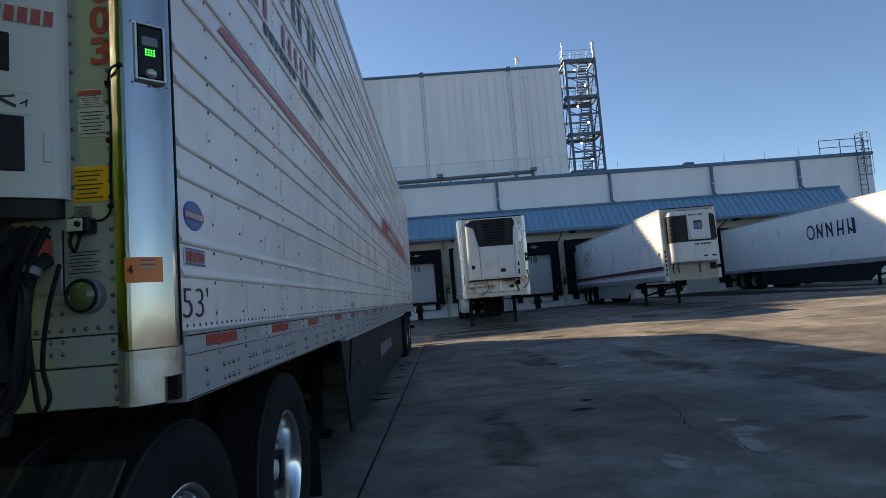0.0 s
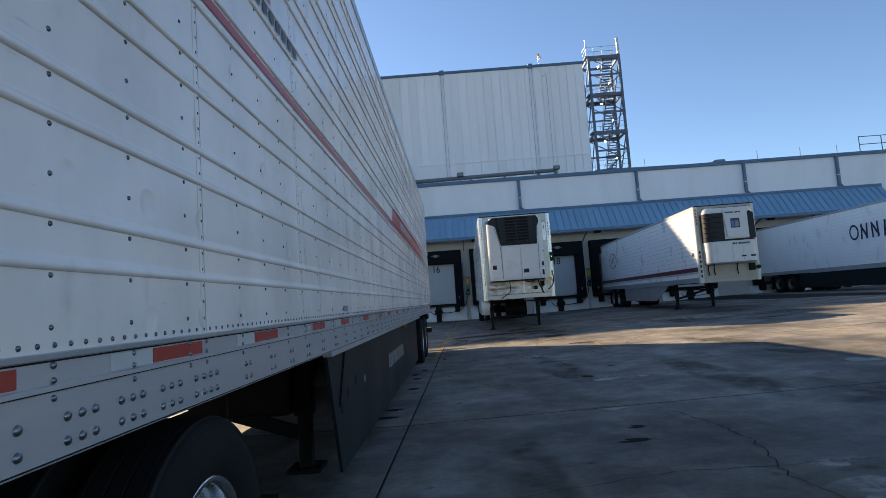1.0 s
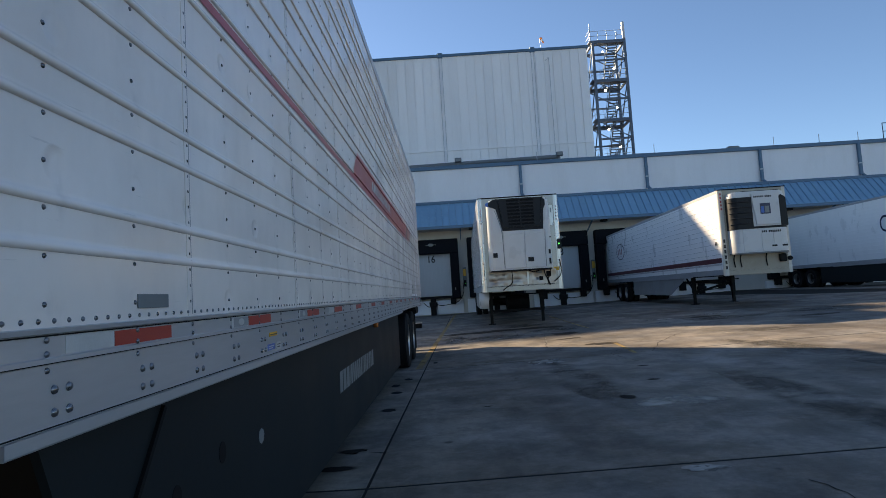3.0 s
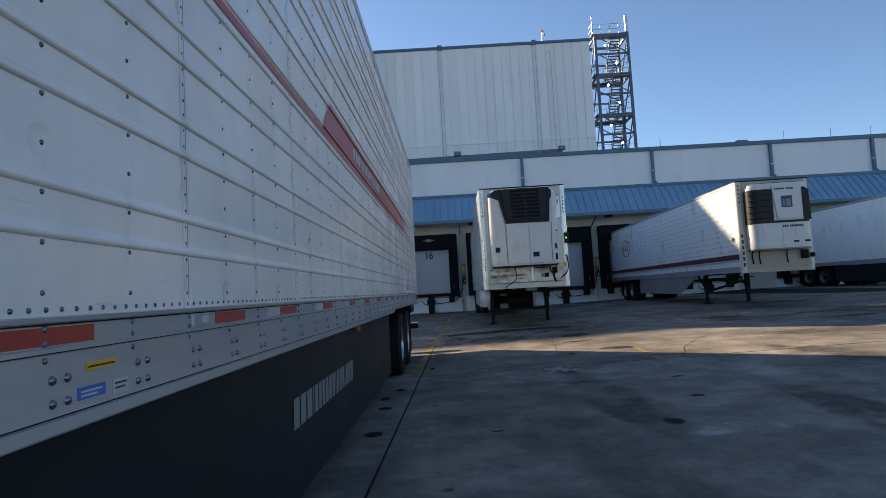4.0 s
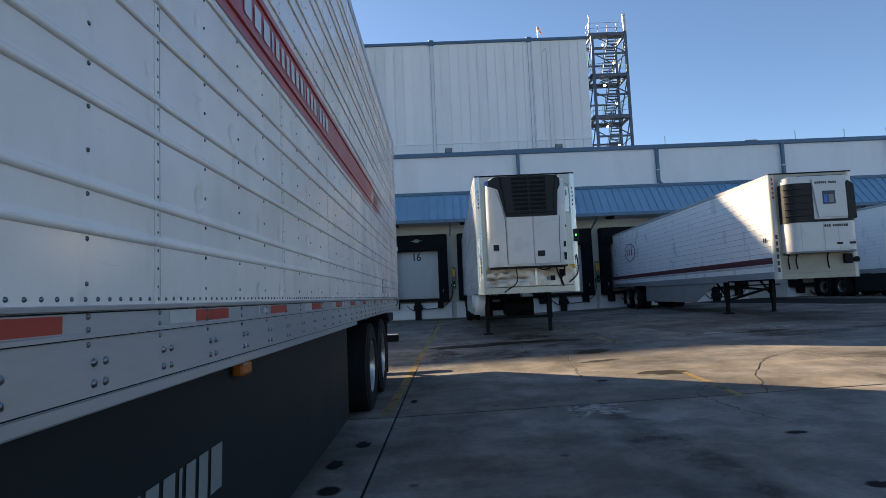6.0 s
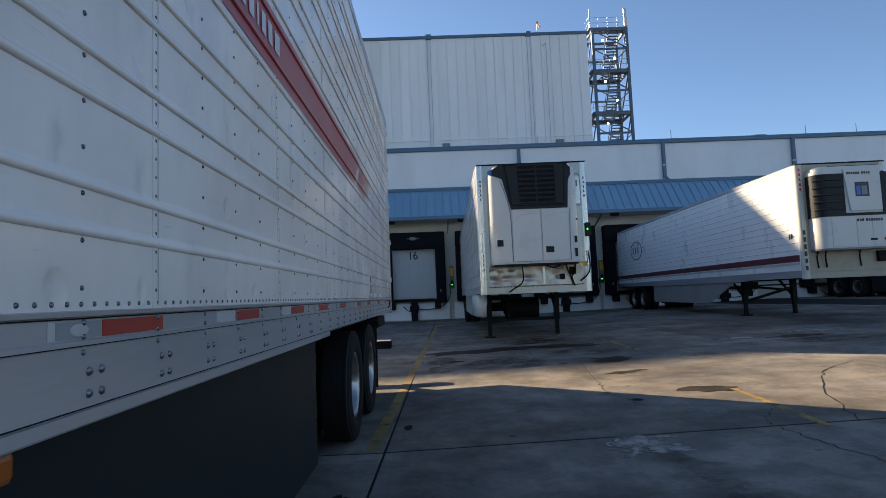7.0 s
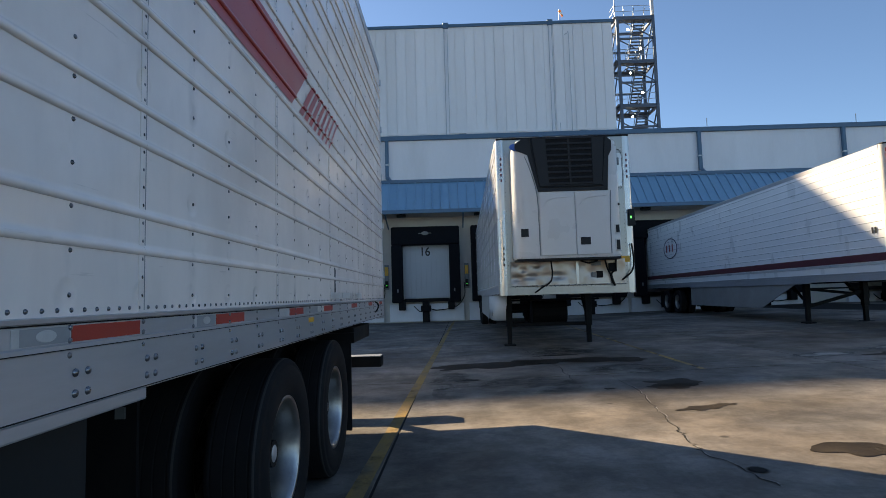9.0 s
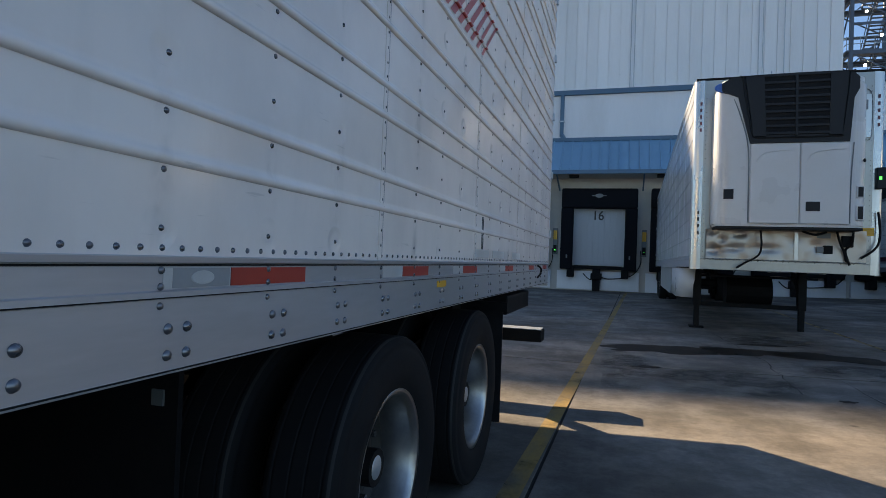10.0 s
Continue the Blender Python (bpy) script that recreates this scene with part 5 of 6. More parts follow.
for q in (((-0.5, 3.0), (-0.34, 3.0), (-0.38, 3.85), (-0.62, 3.85)), ((0.42, 3.0), (0.57, 3.0), (0.63, 3.85), (0.42, 3.85)), ((0.02, 3.0), (0.05, 3.0), (0.035, 3.85), (0.0, 3.85))):
    part("grille_bar", hexa(bmesh.new(), q, -0.622, -0.6, 0.01), CHARCOAL, U)
for k in range(9):
    part("grille_slat", box((-0.4, -0.62, 3.022 + k * 0.101), (0.46, -0.602, 3.059 + k * 0.101), 0.005), CHARCOAL, U)
rim = [(-0.44, 2.985), (0.5, 2.985), (0.565, 3.02), (0.6, 3.2), (0.65, 3.8), (0.61, 3.855), (-0.58, 3.855), (-0.64, 3.8), (-0.54, 3.2), (-0.5, 3.02), (-0.44, 2.985)]
part("grille_rim", tube([(x, -0.608, z) for x, z in rim], 0.01, 6), PLASTIC, U, "black rim round the slats")
for x0, x1 in ((-0.525, 0.085), (0.095, 0.68)):
    d = part("unit_door", box((x0, -0.6, 1.79), (x1, -0.55, 2.9), 0.014), WHITE, U, "white service door of the unit")
    part("moulding", tube([(x0 + 0.08, -0.598, 2.66), (x0 + 0.16, -0.6, 2.76), (x0 + 0.34, -0.6, 2.8), (x1 - 0.06, -0.599, 2.81)], 0.009), WHITE, d)
for x, z, w, hh in ((-0.79, 2.2, 0.13, 0.14), (0.25, 2.03, 0.17, 0.13), (0.81, 2.23, 0.06, 0.13), (0.81, 1.95, 0.06, 0.17)):
    yf = -0.603 if abs(x) < 0.6 else -0.579
    part("latch_rim", box((x - w / 2 - 0.018, yf, z - hh / 2 - 0.018), (x + w / 2 + 0.018, yf + 0.03, z + hh / 2 + 0.018), 0.012), WHITE, U, "white rim round the latch")
    part("latch", box((x - w / 2, yf - 0.003, z - hh / 2), (x + w / 2, yf + 0.02, z + hh / 2), 0.002), PLASTIC, U, "black recessed latch")
part("maker_oval", lathe([(0.0, 0.01), (0.1, 0.008), (0.11, 0)], 24), BLUE_LABEL, U, "blue oval badge", m=Matrix.Translation((-0.9, -0.575, 3.72)) @ Matrix.Rotation(radians(-90), 4, "Z") @ Matrix.Diagonal((1, 1, 0.6, 1)))
hatch = part("side_hatch", box((0.93, -0.119, 3.05), (1.06, -0.106, 3.66), 0.004), POSTALU, t2, "narrow bright metal hatch")
part("hatch_rim", tube([(0.935, -0.12, 3.055), (1.055, -0.12, 3.055), (1.055, -0.12, 3.655), (0.935, -0.12, 3.655), (0.935, -0.12, 3.055)], 0.005, 6), STEEL_RIVET, hatch)
part("hatch_latch", box((0.975, -0.14, 3.44), (1.01, -0.118, 3.58), 0.008), PIPE, hatch, "grey latch")
part("plug_hole", lathe([(0.0, 0.002), (0.024, 0.002), (0.026, 0)], 16), BLACK, U, m=Matrix.Translation((0.86, -0.53, 2.66)) @ Matrix.Rotation(radians(-60), 4, "Z"))
part("unit_bottom_rail", box((-0.94, -0.54, 1.71), (0.86, -0.11, 1.75), 0.01), PLASTIC, U)
# bright sheet under the unit, pushed in here and there
dents = ((-0.56, 1.66, 0.09, 0.05, 0.03), (-0.92, 1.42, 0.09, 0.07, 0.045), (-0.66, 1.45, 0.13, 0.05, 0.03), (-0.2, 1.45, 0.16, 0.06, 0.03), (-0.8, 1.57, 0.06, 0.05, 0.03), (0.15, 1.6, 0.12, 0.08, 0.02), (0.45, 1.5, 0.12, 0.09, 0.03), (-0.95, 1.7, 0.07, 0.05, 0.03))
bm = bmesh.new()
rows = []
for kz in range(23):
    z = 1.29 + 0.02 * kz
    rows.append([bm.verts.new((x, -0.155 + sum(0.85 * d * math.exp(-((x - a) / w) ** 2 - ((z - b) / v) ** 2) for a, b, w, v, d in dents) + 0.004 * math.sin(9 * x + 5 * z), z)) for x in [-1.02 + 0.03 * k for k in range(69)]])
for r0, r1 in zip(rows, rows[1:]):
    for k in range(68):
        bm.faces.new((r0[k], r0[k + 1], r1[k + 1], r1[k]))
panel = part("dented_panel", bm, DENT_GLINT, t2, "dented bright metal panel with brown reflections painted in", smooth=True)
part("panel_strip", box((-1.02, -0.16, 1.28), (1.02, -0.106, 1.292), 0.002), STEEL_RIVET, panel)
part("panel_strap", box((0.14, -0.166, 1.3), (0.19, -0.106, 1.73), 0.003), POSTALU, panel)
for x, z in ((0.42, 1.62), (0.42, 1.42)):
    part("notice_plate", box((x, -0.168, z), (x + 0.17, -0.12, z + 0.08), 0.002), PIPE, panel, "small grey notice plate")
part("light_box", box((1.12, -0.17, 2.32), (1.24, -0.1, 2.62), 0.012), PLASTIC, t2, "black status light box")
part("led", box((1.15, -0.176, 2.45), (1.18, -0.169, 2.49)), GREEN_LED, t2, "green status light")
part("warning_label", box((0.97, -0.122, 1.67), (1.12, -0.11, 1.78)), YELLOW_LABEL, t2, "yellow warning label")
part("drain_hose", tube([(-0.32, -0.3, 1.72), (-0.31, -0.34, 1.5), (-0.34, -0.3, 1.35), (-0.5, -0.28, 1.24), (-0.62, -0.3, 1.16)], 0.014), BLACK, t2, "black drain hose")
for k, p in enumerate((((0.65, -0.2, 1.73), (0.68, -0.26, 1.55), (0.74, -0.2, 1.45), (0.78, -0.18, 1.3)), ((0.85, -0.2, 1.73), (0.82, -0.26, 1.55), (0.76, -0.2, 1.45), (0.82, -0.18, 1.25)),
                       ((1.15, -0.16, 2.0), (1.17, -0.18, 1.7), (1.12, -0.2, 1.5), (0.95, -0.18, 1.35)), ((0.2, -0.3, 1.71), (0.35, -0.33, 1.66), (0.5, -0.3, 1.70)))):
    part("cable", tube(p, 0.016), BLACK, t2, "hanging black cable")
part("coupling_box", box((0.5, -0.17, 1.4), (0.62, -0.1, 1.52), 0.01), BLACK, t2)
part("coupling_box", box((0.72, -0.2, 1.5), (0.86, -0.1, 1.66), 0.01), BLACK, t2)
for s, z0 in ((-1, 3.2), (1, 3.2)):
    part("post_lettering", bars([0.05] * 5, 0.05, 0.028), MAROON, t2, "upright row of small bars", m=facing(s * 1.14 + 0.02, -0.1145, z0, "-y") @ Matrix.Rotation(radians(90), 4, "Z"))
part("post_lettering", bars([0.05] * 4, 0.05, 0.028), INK, t2, "upright row of small bars", m=facing(-1.12, -0.1145, 1.65, "-y") @ Matrix.Rotation(radians(90), 4, "Z"))
bm = bmesh.new()
fold = [(-1.235, 4.2), (-1.235, 2.85), (-1.2, 2.6), (-1.1, 2.42), (-0.94, 2.36)]
rows = [[bm.verts.new((x + d, y + d * 0.6 + 0.25 * (1.12 - z), z)) for x, y in fold] for d in (0.0, 0.014) for z in (0.56, 1.13)]
for r0, r1 in ((0, 1), (3, 2), (2, 0), (1, 3)):
    for k in range(4):
        bm.faces.new((rows[r0][k], rows[r0][k + 1], rows[r1][k + 1], rows[r1][k]))
bmesh.ops.recalc_face_normals(bm, faces=bm.faces)
part("white_flap", bm, WHITE, t2, "white side fairing with an inward folded end", smooth=True)
part("fuel_tank", rod(bmesh.new(), (-0.3, 3.2, 0.72), (0.5, 3.2, 0.72), 0.3, 20), BLACK, t2)

# trailer with the dark red stripe
yaw = math.atan2(0.5, 15.6)
t3 = docked("white docked trailer with a dark red side stripe", Matrix.Translation((9.42 + 1.075, 20.45, gz(10.2))) @ Matrix.Rotation(-yaw * 0.9, 4, "Z"), 2.15, 15.5, 1.0, 3.75, 3.5, SKIRT_LIGHT, (3.3, 10.4, 0.36), every(1.72, 3.6, 0.17), 0.72, CREAMNOSE, 1.9)
h3 = 1.075
# thin grey strips draw the shade under each bead
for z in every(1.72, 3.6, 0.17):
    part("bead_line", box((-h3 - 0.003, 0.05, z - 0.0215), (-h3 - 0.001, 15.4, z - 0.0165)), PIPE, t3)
part("maroon_stripe", box((-h3 - 0.016, 0.02, 1.42), (-h3 - 0.002, 15.4, 1.58)), MAROON, t3, "dark red stripe")
part("maroon_stripe", box((-h3 - 0.015, 0.02, 1.345), (-h3 - 0.002, 15.4, 1.40)), WHITE, t3, "white band under the stripe")
ring = lathe([(0.38, 0.004), (0.41, 0.004), (0.415, 0)], 40)
lg = part("emblem", ring, NAVY, t3, "thin round emblem with red bars", m=Matrix.Translation((-h3 - 0.022, 12.2, 2.62)) @ Matrix.Rotation(math.pi, 4, "Z") @ Matrix.Diagonal((1, 1.9, 1, 1)))
part("emblem_lettering", bars([0.06, 0.06, 0.06], 0.12, 0.3), REDINK, lg, m=Matrix.Translation((0.004, -0.25, -0.14)) @ facing(0, 0, 0, "+x"))
part("length_lettering", bars([0.06, 0.06], 0.03, 0.13), INK, t3, m=facing(-h3 - 0.018, 0.36, 1.98, "-x"))
for k in range(6):
    part("post_lettering", bars([0.06], 0, 0.11), INK, t3, m=facing(-1.03, -0.118, 1.2 + k * 0.17, "-y"))
for k in range(5):
    part("post_lettering", bars([0.045], 0, 0.07), REDINK, t3, m=facing(-1.02, -0.118, 3.1 + k * 0.12, "-y"))
KX = Matrix.Translation((-0.03, 0, 0.03)) @ Matrix.Diagonal((0.9, 0.9, 0.935, 1))
def unit_plan(g, x1=0.98, r=0.26):
    """Plan outline of the unit from its near side round the corner to x1, grown by g."""
    q = [(-0.92 - g, -0.108)] + [(-0.92 + r - (r + g) * math.cos(radians(a)), -0.56 + r - (r + g) * math.sin(radians(a))) for a in range(0, 91, 10)]
    if x1 > 0.9:
        q += [(0.98 - r + (r + g) * math.sin(radians(a)), -0.56 + r - (r + g) * math.cos(radians(a))) for a in range(0, 91, 10)] + [(0.98 + g, -0.108)]
    else:
        q += [(x1, -0.56 - g), (x1, -0.108)]
    return q


bm = bmesh.new()
prism(bm, unit_plan(0.0), 2, 1.76, 3.70)
U = part("cooling_unit", bm, WHITE, t3, "white rounded cooling unit", m=KX)
for name, z0, z1, g in (("shoulder", 3.70, 3.78, -0.03), ("crown", 3.78, 3.82, -0.09)):
    bm = bmesh.new()
    prism(bm, unit_plan(g), 2, z0, z1)
    part(name, bm, WHITE, U)
bm = bmesh.new()
prism(bm, unit_plan(0.014, -0.22), 2, 2.62, 3.62)
part("side_grille", bm, PLASTIC, U, "black grille wrapped round the corner")
part("side_grille", hexa(bmesh.new(), ((0.72, 2.6), (0.95, 2.6), (0.93, 3.55), (0.78, 3.66), (0.70, 3.6)), -0.6, -0.5, 0.03), PLASTIC, U, "black grille")
part("centre_panel", hexa(bmesh.new(), ((-0.12, 2.66), (0.70, 2.66), (0.70, 3.72), (-0.24, 3.72)), -0.612, -0.5, 0.02), WHITE, U, "white centre panel")
for k in range(5):
    z = 2.74 + k * 0.185
    part("grille_slat", tube([(x, y, z + 0.01 * math.sin(3 * x)) for x, y in unit_plan(0.016, -0.3)[3:-1]], 0.026), SLAT, U)
bm = bmesh.new()
prism(bm, unit_plan(0.018), 2, 2.55, 2.62)
part("unit_band", bm, PLASTIC, U, "black band")
bm = bmesh.new()
prism(bm, unit_plan(0.012), 2, 1.72, 1.765)
part("unit_base", bm, PIPE, U)
for x0, x1 in ((-0.62, 0.0), (0.012, 0.4), (0.412, 0.7)):
    part("unit_door", box((x0, -0.572, 1.79), (x1, -0.54, 2.53), 0.012), WHITE, U)
part("logo_block", box((0.03, -0.62, 3.02), (0.38, -0.606, 3.38)), NAVY, U, "dark square emblem")
part("logo_block", box((0.06, -0.624, 3.06), (0.16, -0.618, 3.28)), BLUE_LABEL, U)
part("logo_block", box((0.19, -0.624, 3.06), (0.33, -0.618, 3.28)), LIGHTINK, U)
part("unit_lettering", bars([0.045] * 6 + [-0.03] + [0.045] * 4, 0.012, 0.06), INK, U, m=facing(-0.16, -0.614, 3.58, "-y"))
part("unit_lettering", bars([0.05] * 3 + [-0.03] + [0.05] * 7, 0.012, 0.07), INK, U, m=facing(0.03, -0.575, 2.4, "-y"))
for x in (0.33, 0.68):
    part("latch", box((x, -0.575, 1.92), (x + 0.18, -0.56, 1.98), 0.006), PLASTIC, U)
part("dark_top", box((-0.5, -0.42, 3.81), (0.8, -0.12, 3.845), 0.01), PLASTIC, U)
for x in (-0.7, -0.5, 0.3):
    part("cable", tube([(x, -0.13, 1.72), (x - 0.08, -0.17, 1.5), (x - 0.04, -0.14, 1.25)], 0.018), BLACK, t3)
part("coupling", box((0.65, -0.2, 1.35), (0.85, -0.1, 1.6), 0.02), BLACK, t3)
part("coupling", rod(bmesh.new(), (0.98, -0.16, 1.45), (0.98, -0.1, 1.45), 0.07, 16), BLACK, t3)

# trailer with large dark blue lettering and a dark skirt
t4 = docked("white docked trailer with large navy marks and dark skirt", Matrix.Translation((19.3 + 1.3, 20.0, gz(18))), 2.6, 15.9, 0.98, 3.85, 3.2, SKIRT, (2.0, 11.4, 0.22), every(1.45, 3.7, 0.16))
for k, (w, sl) in enumerate(((0.62, 0), (0.6, 0.08), (0.58, 0.0), (0.6, 0.08), (0.66, 0.0))):
    y = 6.95 - k * 0.72
    bm = bmesh.new()
    if k == 0:
        bm = lathe([(0.27, 0.004), (0.36, 0.004), (0.362, 0)], 28)
        part("big_lettering", bm, NAVY, t4, "navy ring-shaped mark", m=Matrix.Translation((-1.316, y - 0.3, 2.67)) @ Matrix.Rotation(math.pi, 4, "Z") @ Matrix.Diagonal((1, 0.85, 1, 1)))
    else:
        part("big_lettering", bars([0.1, -0.12, 0.1] if k != 4 else [0.1, -0.08, 0.18], 0.06, 0.7, slant=sl), NAVY, t4, "navy upright bars", m=facing(-1.318, y, 2.32, "-x"))
        beam_bm = bmesh.new()
        beam(beam_bm, (-1.318, y - 0.06, 2.95 if k in (1, 2) else 2.6), (-1.318, y - 0.44, 2.36 if k in (1, 4) else 2.6 if k == 3 else 2.4), 0.005, 0.1)
        part("big_lettering", beam_bm, NAVY, t4)


# ---- the dock building ----
FY = 36.1
X0, X1 = -14.0, 30.2
DOORS = (-7.9, -4.1, -0.37, 3.32, 7.2, 10.8, 15.2, 20.7, 24.8)
dock = thing("dock_building", "long white loading dock building with a blue sloped canopy", "building")
lo, hi = 1.12, 3.75
edges = [X0]
for x in DOORS:
    edges += [x - 1.22, x + 1.22]
edges.append(X1)
for a, b in zip(edges[::2], edges[1::2]):
    part("wall_pier", box((a, FY, 0.0 - 0.1), (b, FY + 0.3, hi)), CREAM, dock, "cream lower wall between doors")
part("wall_band", box((X0, FY, hi), (X1, FY + 0.3, 5.6)), CREAM, dock, "cream wall above the doors")
part("base_wall", box((X0, FY + 0.012, -0.1), (X1, FY + 0.3, lo)), CREAM, dock)
for a, b in zip((-14.0, -8.6, -2.1, 5.2, 12.65, 19.4, 25.2), (-8.6, -2.1, 5.2, 12.65, 19.4, 25.2, X1)):
    part("upper_panel", box((a + 0.006, FY - 0.02, 5.6), (b - 0.006, FY + 0.3, 8.62), 0.01), WALL, dock, "smooth white upper wall panel")
part("roof_trim", box((X0, FY - 0.14, 8.6), (X1 + 0.1, FY + 0.35, 8.82), 0.02), DKBLUE, dock, "dark blue eaves trim")
part("roof", box((X0, FY + 0.3, 8.3), (X1, 60.4, 8.55)), PIPE, dock, "flat grey roof")
part("end_wall", box((X1 - 0.3, FY + 0.3, -0.1), (X1, 60.4, 8.6)), WALL, dock)
part("end_wall", box((X0, FY + 0.3, -0.1), (X0 + 0.3, 60.4, 8.6)), WALL, dock)
part("inner_floor", box((X0 + 0.3, FY + 0.3, -0.1), (X1 - 0.3, 60.4, lo)), CREAM, dock)
for x in (-8.6, -2.1, 5.2, 12.65, 19.4, 25.2):
    part("downpipe", box((x - 0.08, FY - 0.2, 6.75), (x + 0.08, FY - 0.03, 8.62), 0.02), DKBLUE, dock, "dark blue downpipe")
    part("downpipe_elbow", beam(bmesh.new(), (x, FY - 0.12, 6.85), (x + 0.22, FY - 0.3, 6.5), 0.14, 0.14), DKBLUE, dock)
    part("pipe_bracket", box((x - 0.11, FY - 0.21, 7.4), (x + 0.11, FY - 0.02, 7.46)), GALV, dock)
part("canopy_flashing", box((X0, FY - 0.36, 6.5), (27.6, FY - 0.0, 6.66), 0.01), DKBLUE, dock, "dark blue flashing above the canopy")
# sloped canopy of standing-seam sheets
CZ0, CZ1, CY0, CY1 = 6.5, 5.05, FY - 0.3, FY - 1.55
bm = bmesh.new()
prism(bm, [(CY0, CZ0), (CY1, CZ1), (CY1, CZ1 - 0.05), (CY0, CZ0 - 0.05)], 0, 0.003, 0.397)
prism(bm, [(CY0, CZ0 + 0.09), (CY1, CZ1 + 0.09), (CY1, CZ1), (CY0, CZ0)], 0, 0.003, 0.05)
sheet = mesh_of(bm, BLUE, "roof_sheet")
k = 0
while X0 + k * 0.4 < 27.4:
    part("roof_sheet", sheet, BLUE, dock, m=Matrix.Translation((X0 + k * 0.4, 0, 0)))
    k += 1
part("canopy_edge", box((X0, CY1 - 0.03, CZ1 - 0.16), (27.4, CY1 + 0.03, CZ1 + 0.01), 0.008), DKBLUE, dock)
part("canopy_soffit", box((X0, CY1 + 0.03, CZ1 - 0.14), (27.4, FY, CZ1 - 0.1)), CREAM, dock)
for x in (-6.0, -2.1, 1.4, 5.2, 8.9, 12.65, 16.2, 19.4, 22.6, 25.2):
    part("canopy_bracket", beam(bmesh.new(), (x, FY, 4.4), (x, CY1 + 0.1, CZ1 - 0.15), 0.06, 0.08), DKBLUE, dock)
    part("soffit_lamp", box((x + 0.5, CY1 + 0.25, CZ1 - 0.27), (x + 0.9, CY1 + 0.5, CZ1 - 0.14), 0.02), BLACK, dock, "dark soffit lamp, unlit")


def dock_bay(x, number):
    b = thing("dock_bay", "loading bay with black foam seal and white sectional door", "dock door", Matrix.Translation((x, FY, 0)), "dock bays")
    for i in range(10):
        part("door_slat", box((-1.2 + i * 0.24 + 0.001, -0.02 - 0.006 * (i % 2), lo), (-1.2 + (i + 1) * 0.24 - 0.001, 0.05, hi), 0.006), DOORWHITE, b)
    part("header_pad", box((-1.58, -0.55, 3.58), (1.58, -0.005, 4.42), 0.06), SEAL, b, "black foam header pad")
    for s in (1, -1):
        part("side_pad", box((s * 1.08, -0.55, 0.92), (s * 1.58, -0.005, 3.58), 0.05), SEAL, b, "black foam side pad")
        part("bumper", box((s * 0.98, -0.5, 0.58), (s * 1.28, -0.16, 1.08), 0.02), RUBBER, b, "black rubber dock bumper")
        part("bolt_light", box((s * 1.3 - 0.03, -0.575, 1.4), (s * 1.3 + 0.03, -0.54, 1.55), 0.01), PIPE, b)
    part("leveller_lip", box((-1.0, -0.35, 0.95), (1.0, -0.02, 1.1), 0.01), BLACK, b, "black dock leveller lip")
    part("pit_hook", box((-0.2, -0.42, 0.0), (0.12, -0.175, 0.95), 0.02), BLACK, b, "black vehicle restraint under the leveller")
    part("restraint_hood", box((-0.27, -0.48, 0.5), (0.19, -0.175, 0.78), 0.03), BLACK, b)
    bas = part("base_panel", box((-1.72, -0.17, 0.05), (1.72, -0.002, 0.86), 0.01), WALL, b, "white painted pit face")
    part("hose", tube([(-0.6, -0.2, 0.75), (-0.3, -0.24, 0.5), (0.1, -0.22, 0.62), (0.5, -0.22, 0.55), (1.35, -0.2, 0.7), (1.75, -0.1, 1.2), (1.75, -0.05, 1.8)], 0.02), BLACK, b, "black hose along the pit face")
    part("oval_badge", lathe([(0.0, 0.01), (0.2, 0.008), (0.21, 0)], 20), LIGHTINK, b, "pale lozenge badge", m=Matrix.Translation((0, -0.552, 4.1)) @ Matrix.Rotation(radians(-90), 4, "Z") @ Matrix.Diagonal((1, 0.8, 0.42, 1)))
    part("badge_wing", box((-0.3, -0.556, 4.085), (0.3, -0.545, 4.115)), LIGHTINK, b)
    if number:
        lettering(number, b, INK, facing(-0.2, -0.045, 3.08, "-y"), 0.42, 0.4, "door_lettering", "bold black door number " + number, 0.015)
    pst = part("control_box", box((1.78, -0.12, 1.55), (1.98, -0.004, 2.7), 0.01), PIPE, b, "grey control box with a yellow notice")
    part("notice", box((1.8, -0.13, 2.2), (1.96, -0.118, 2.6)), YELLOW_LABEL, pst)
    part("signal", box((1.81, -0.16, 1.62), (1.95, -0.118, 1.95), 0.01), BLACK, pst, "black signal lamp")
    part("led", box((1.86, -0.166, 1.72), (1.90, -0.158, 1.76)), GREEN_LED, pst)
    return b


for x, n in zip(DOORS, ("", "", "16", "", "18", "", "", "", "")):
    dock_bay(x, n)

# pipes, lamps and rails on the roof
pipes = thing("roof_pipes", "grey pipes on stands along the roof", "pipes")
part("pipe", rod(bmesh.new(), (-14, 45, 10.72), (9.3, 45, 11.0), 0.16, 12), PIPE, pipes)
part("pipe", rod(bmesh.new(), (-14, 45.4, 10.6), (9.3, 45.4, 10.6), 0.1, 12), PIPE, pipes)
part("pipe", rod(bmesh.new(), (9.3, 45, 8.5), (9.3, 45, 11.0), 0.14, 12), PIPE, pipes)
for k in range(8):
    part("stand", box((-11 + k * 2.7, 44.9, 8.5), (-10.86 + k * 2.7, 45.5, 10.9)), PIPE, pipes)
rp = thing("roof_pipes", "low pipe run along the eaves of the roof", "pipes")
part("pipe", rod(bmesh.new(), (12.6, 38.2, 9.25), (23.6, 38.2, 9.1), 0.09, 10), PIPE, rp)
part("pipe", rod(bmesh.new(), (9.4, 38.5, 9.0), (23.0, 38.5, 9.0), 0.06, 10), PIPE, rp)
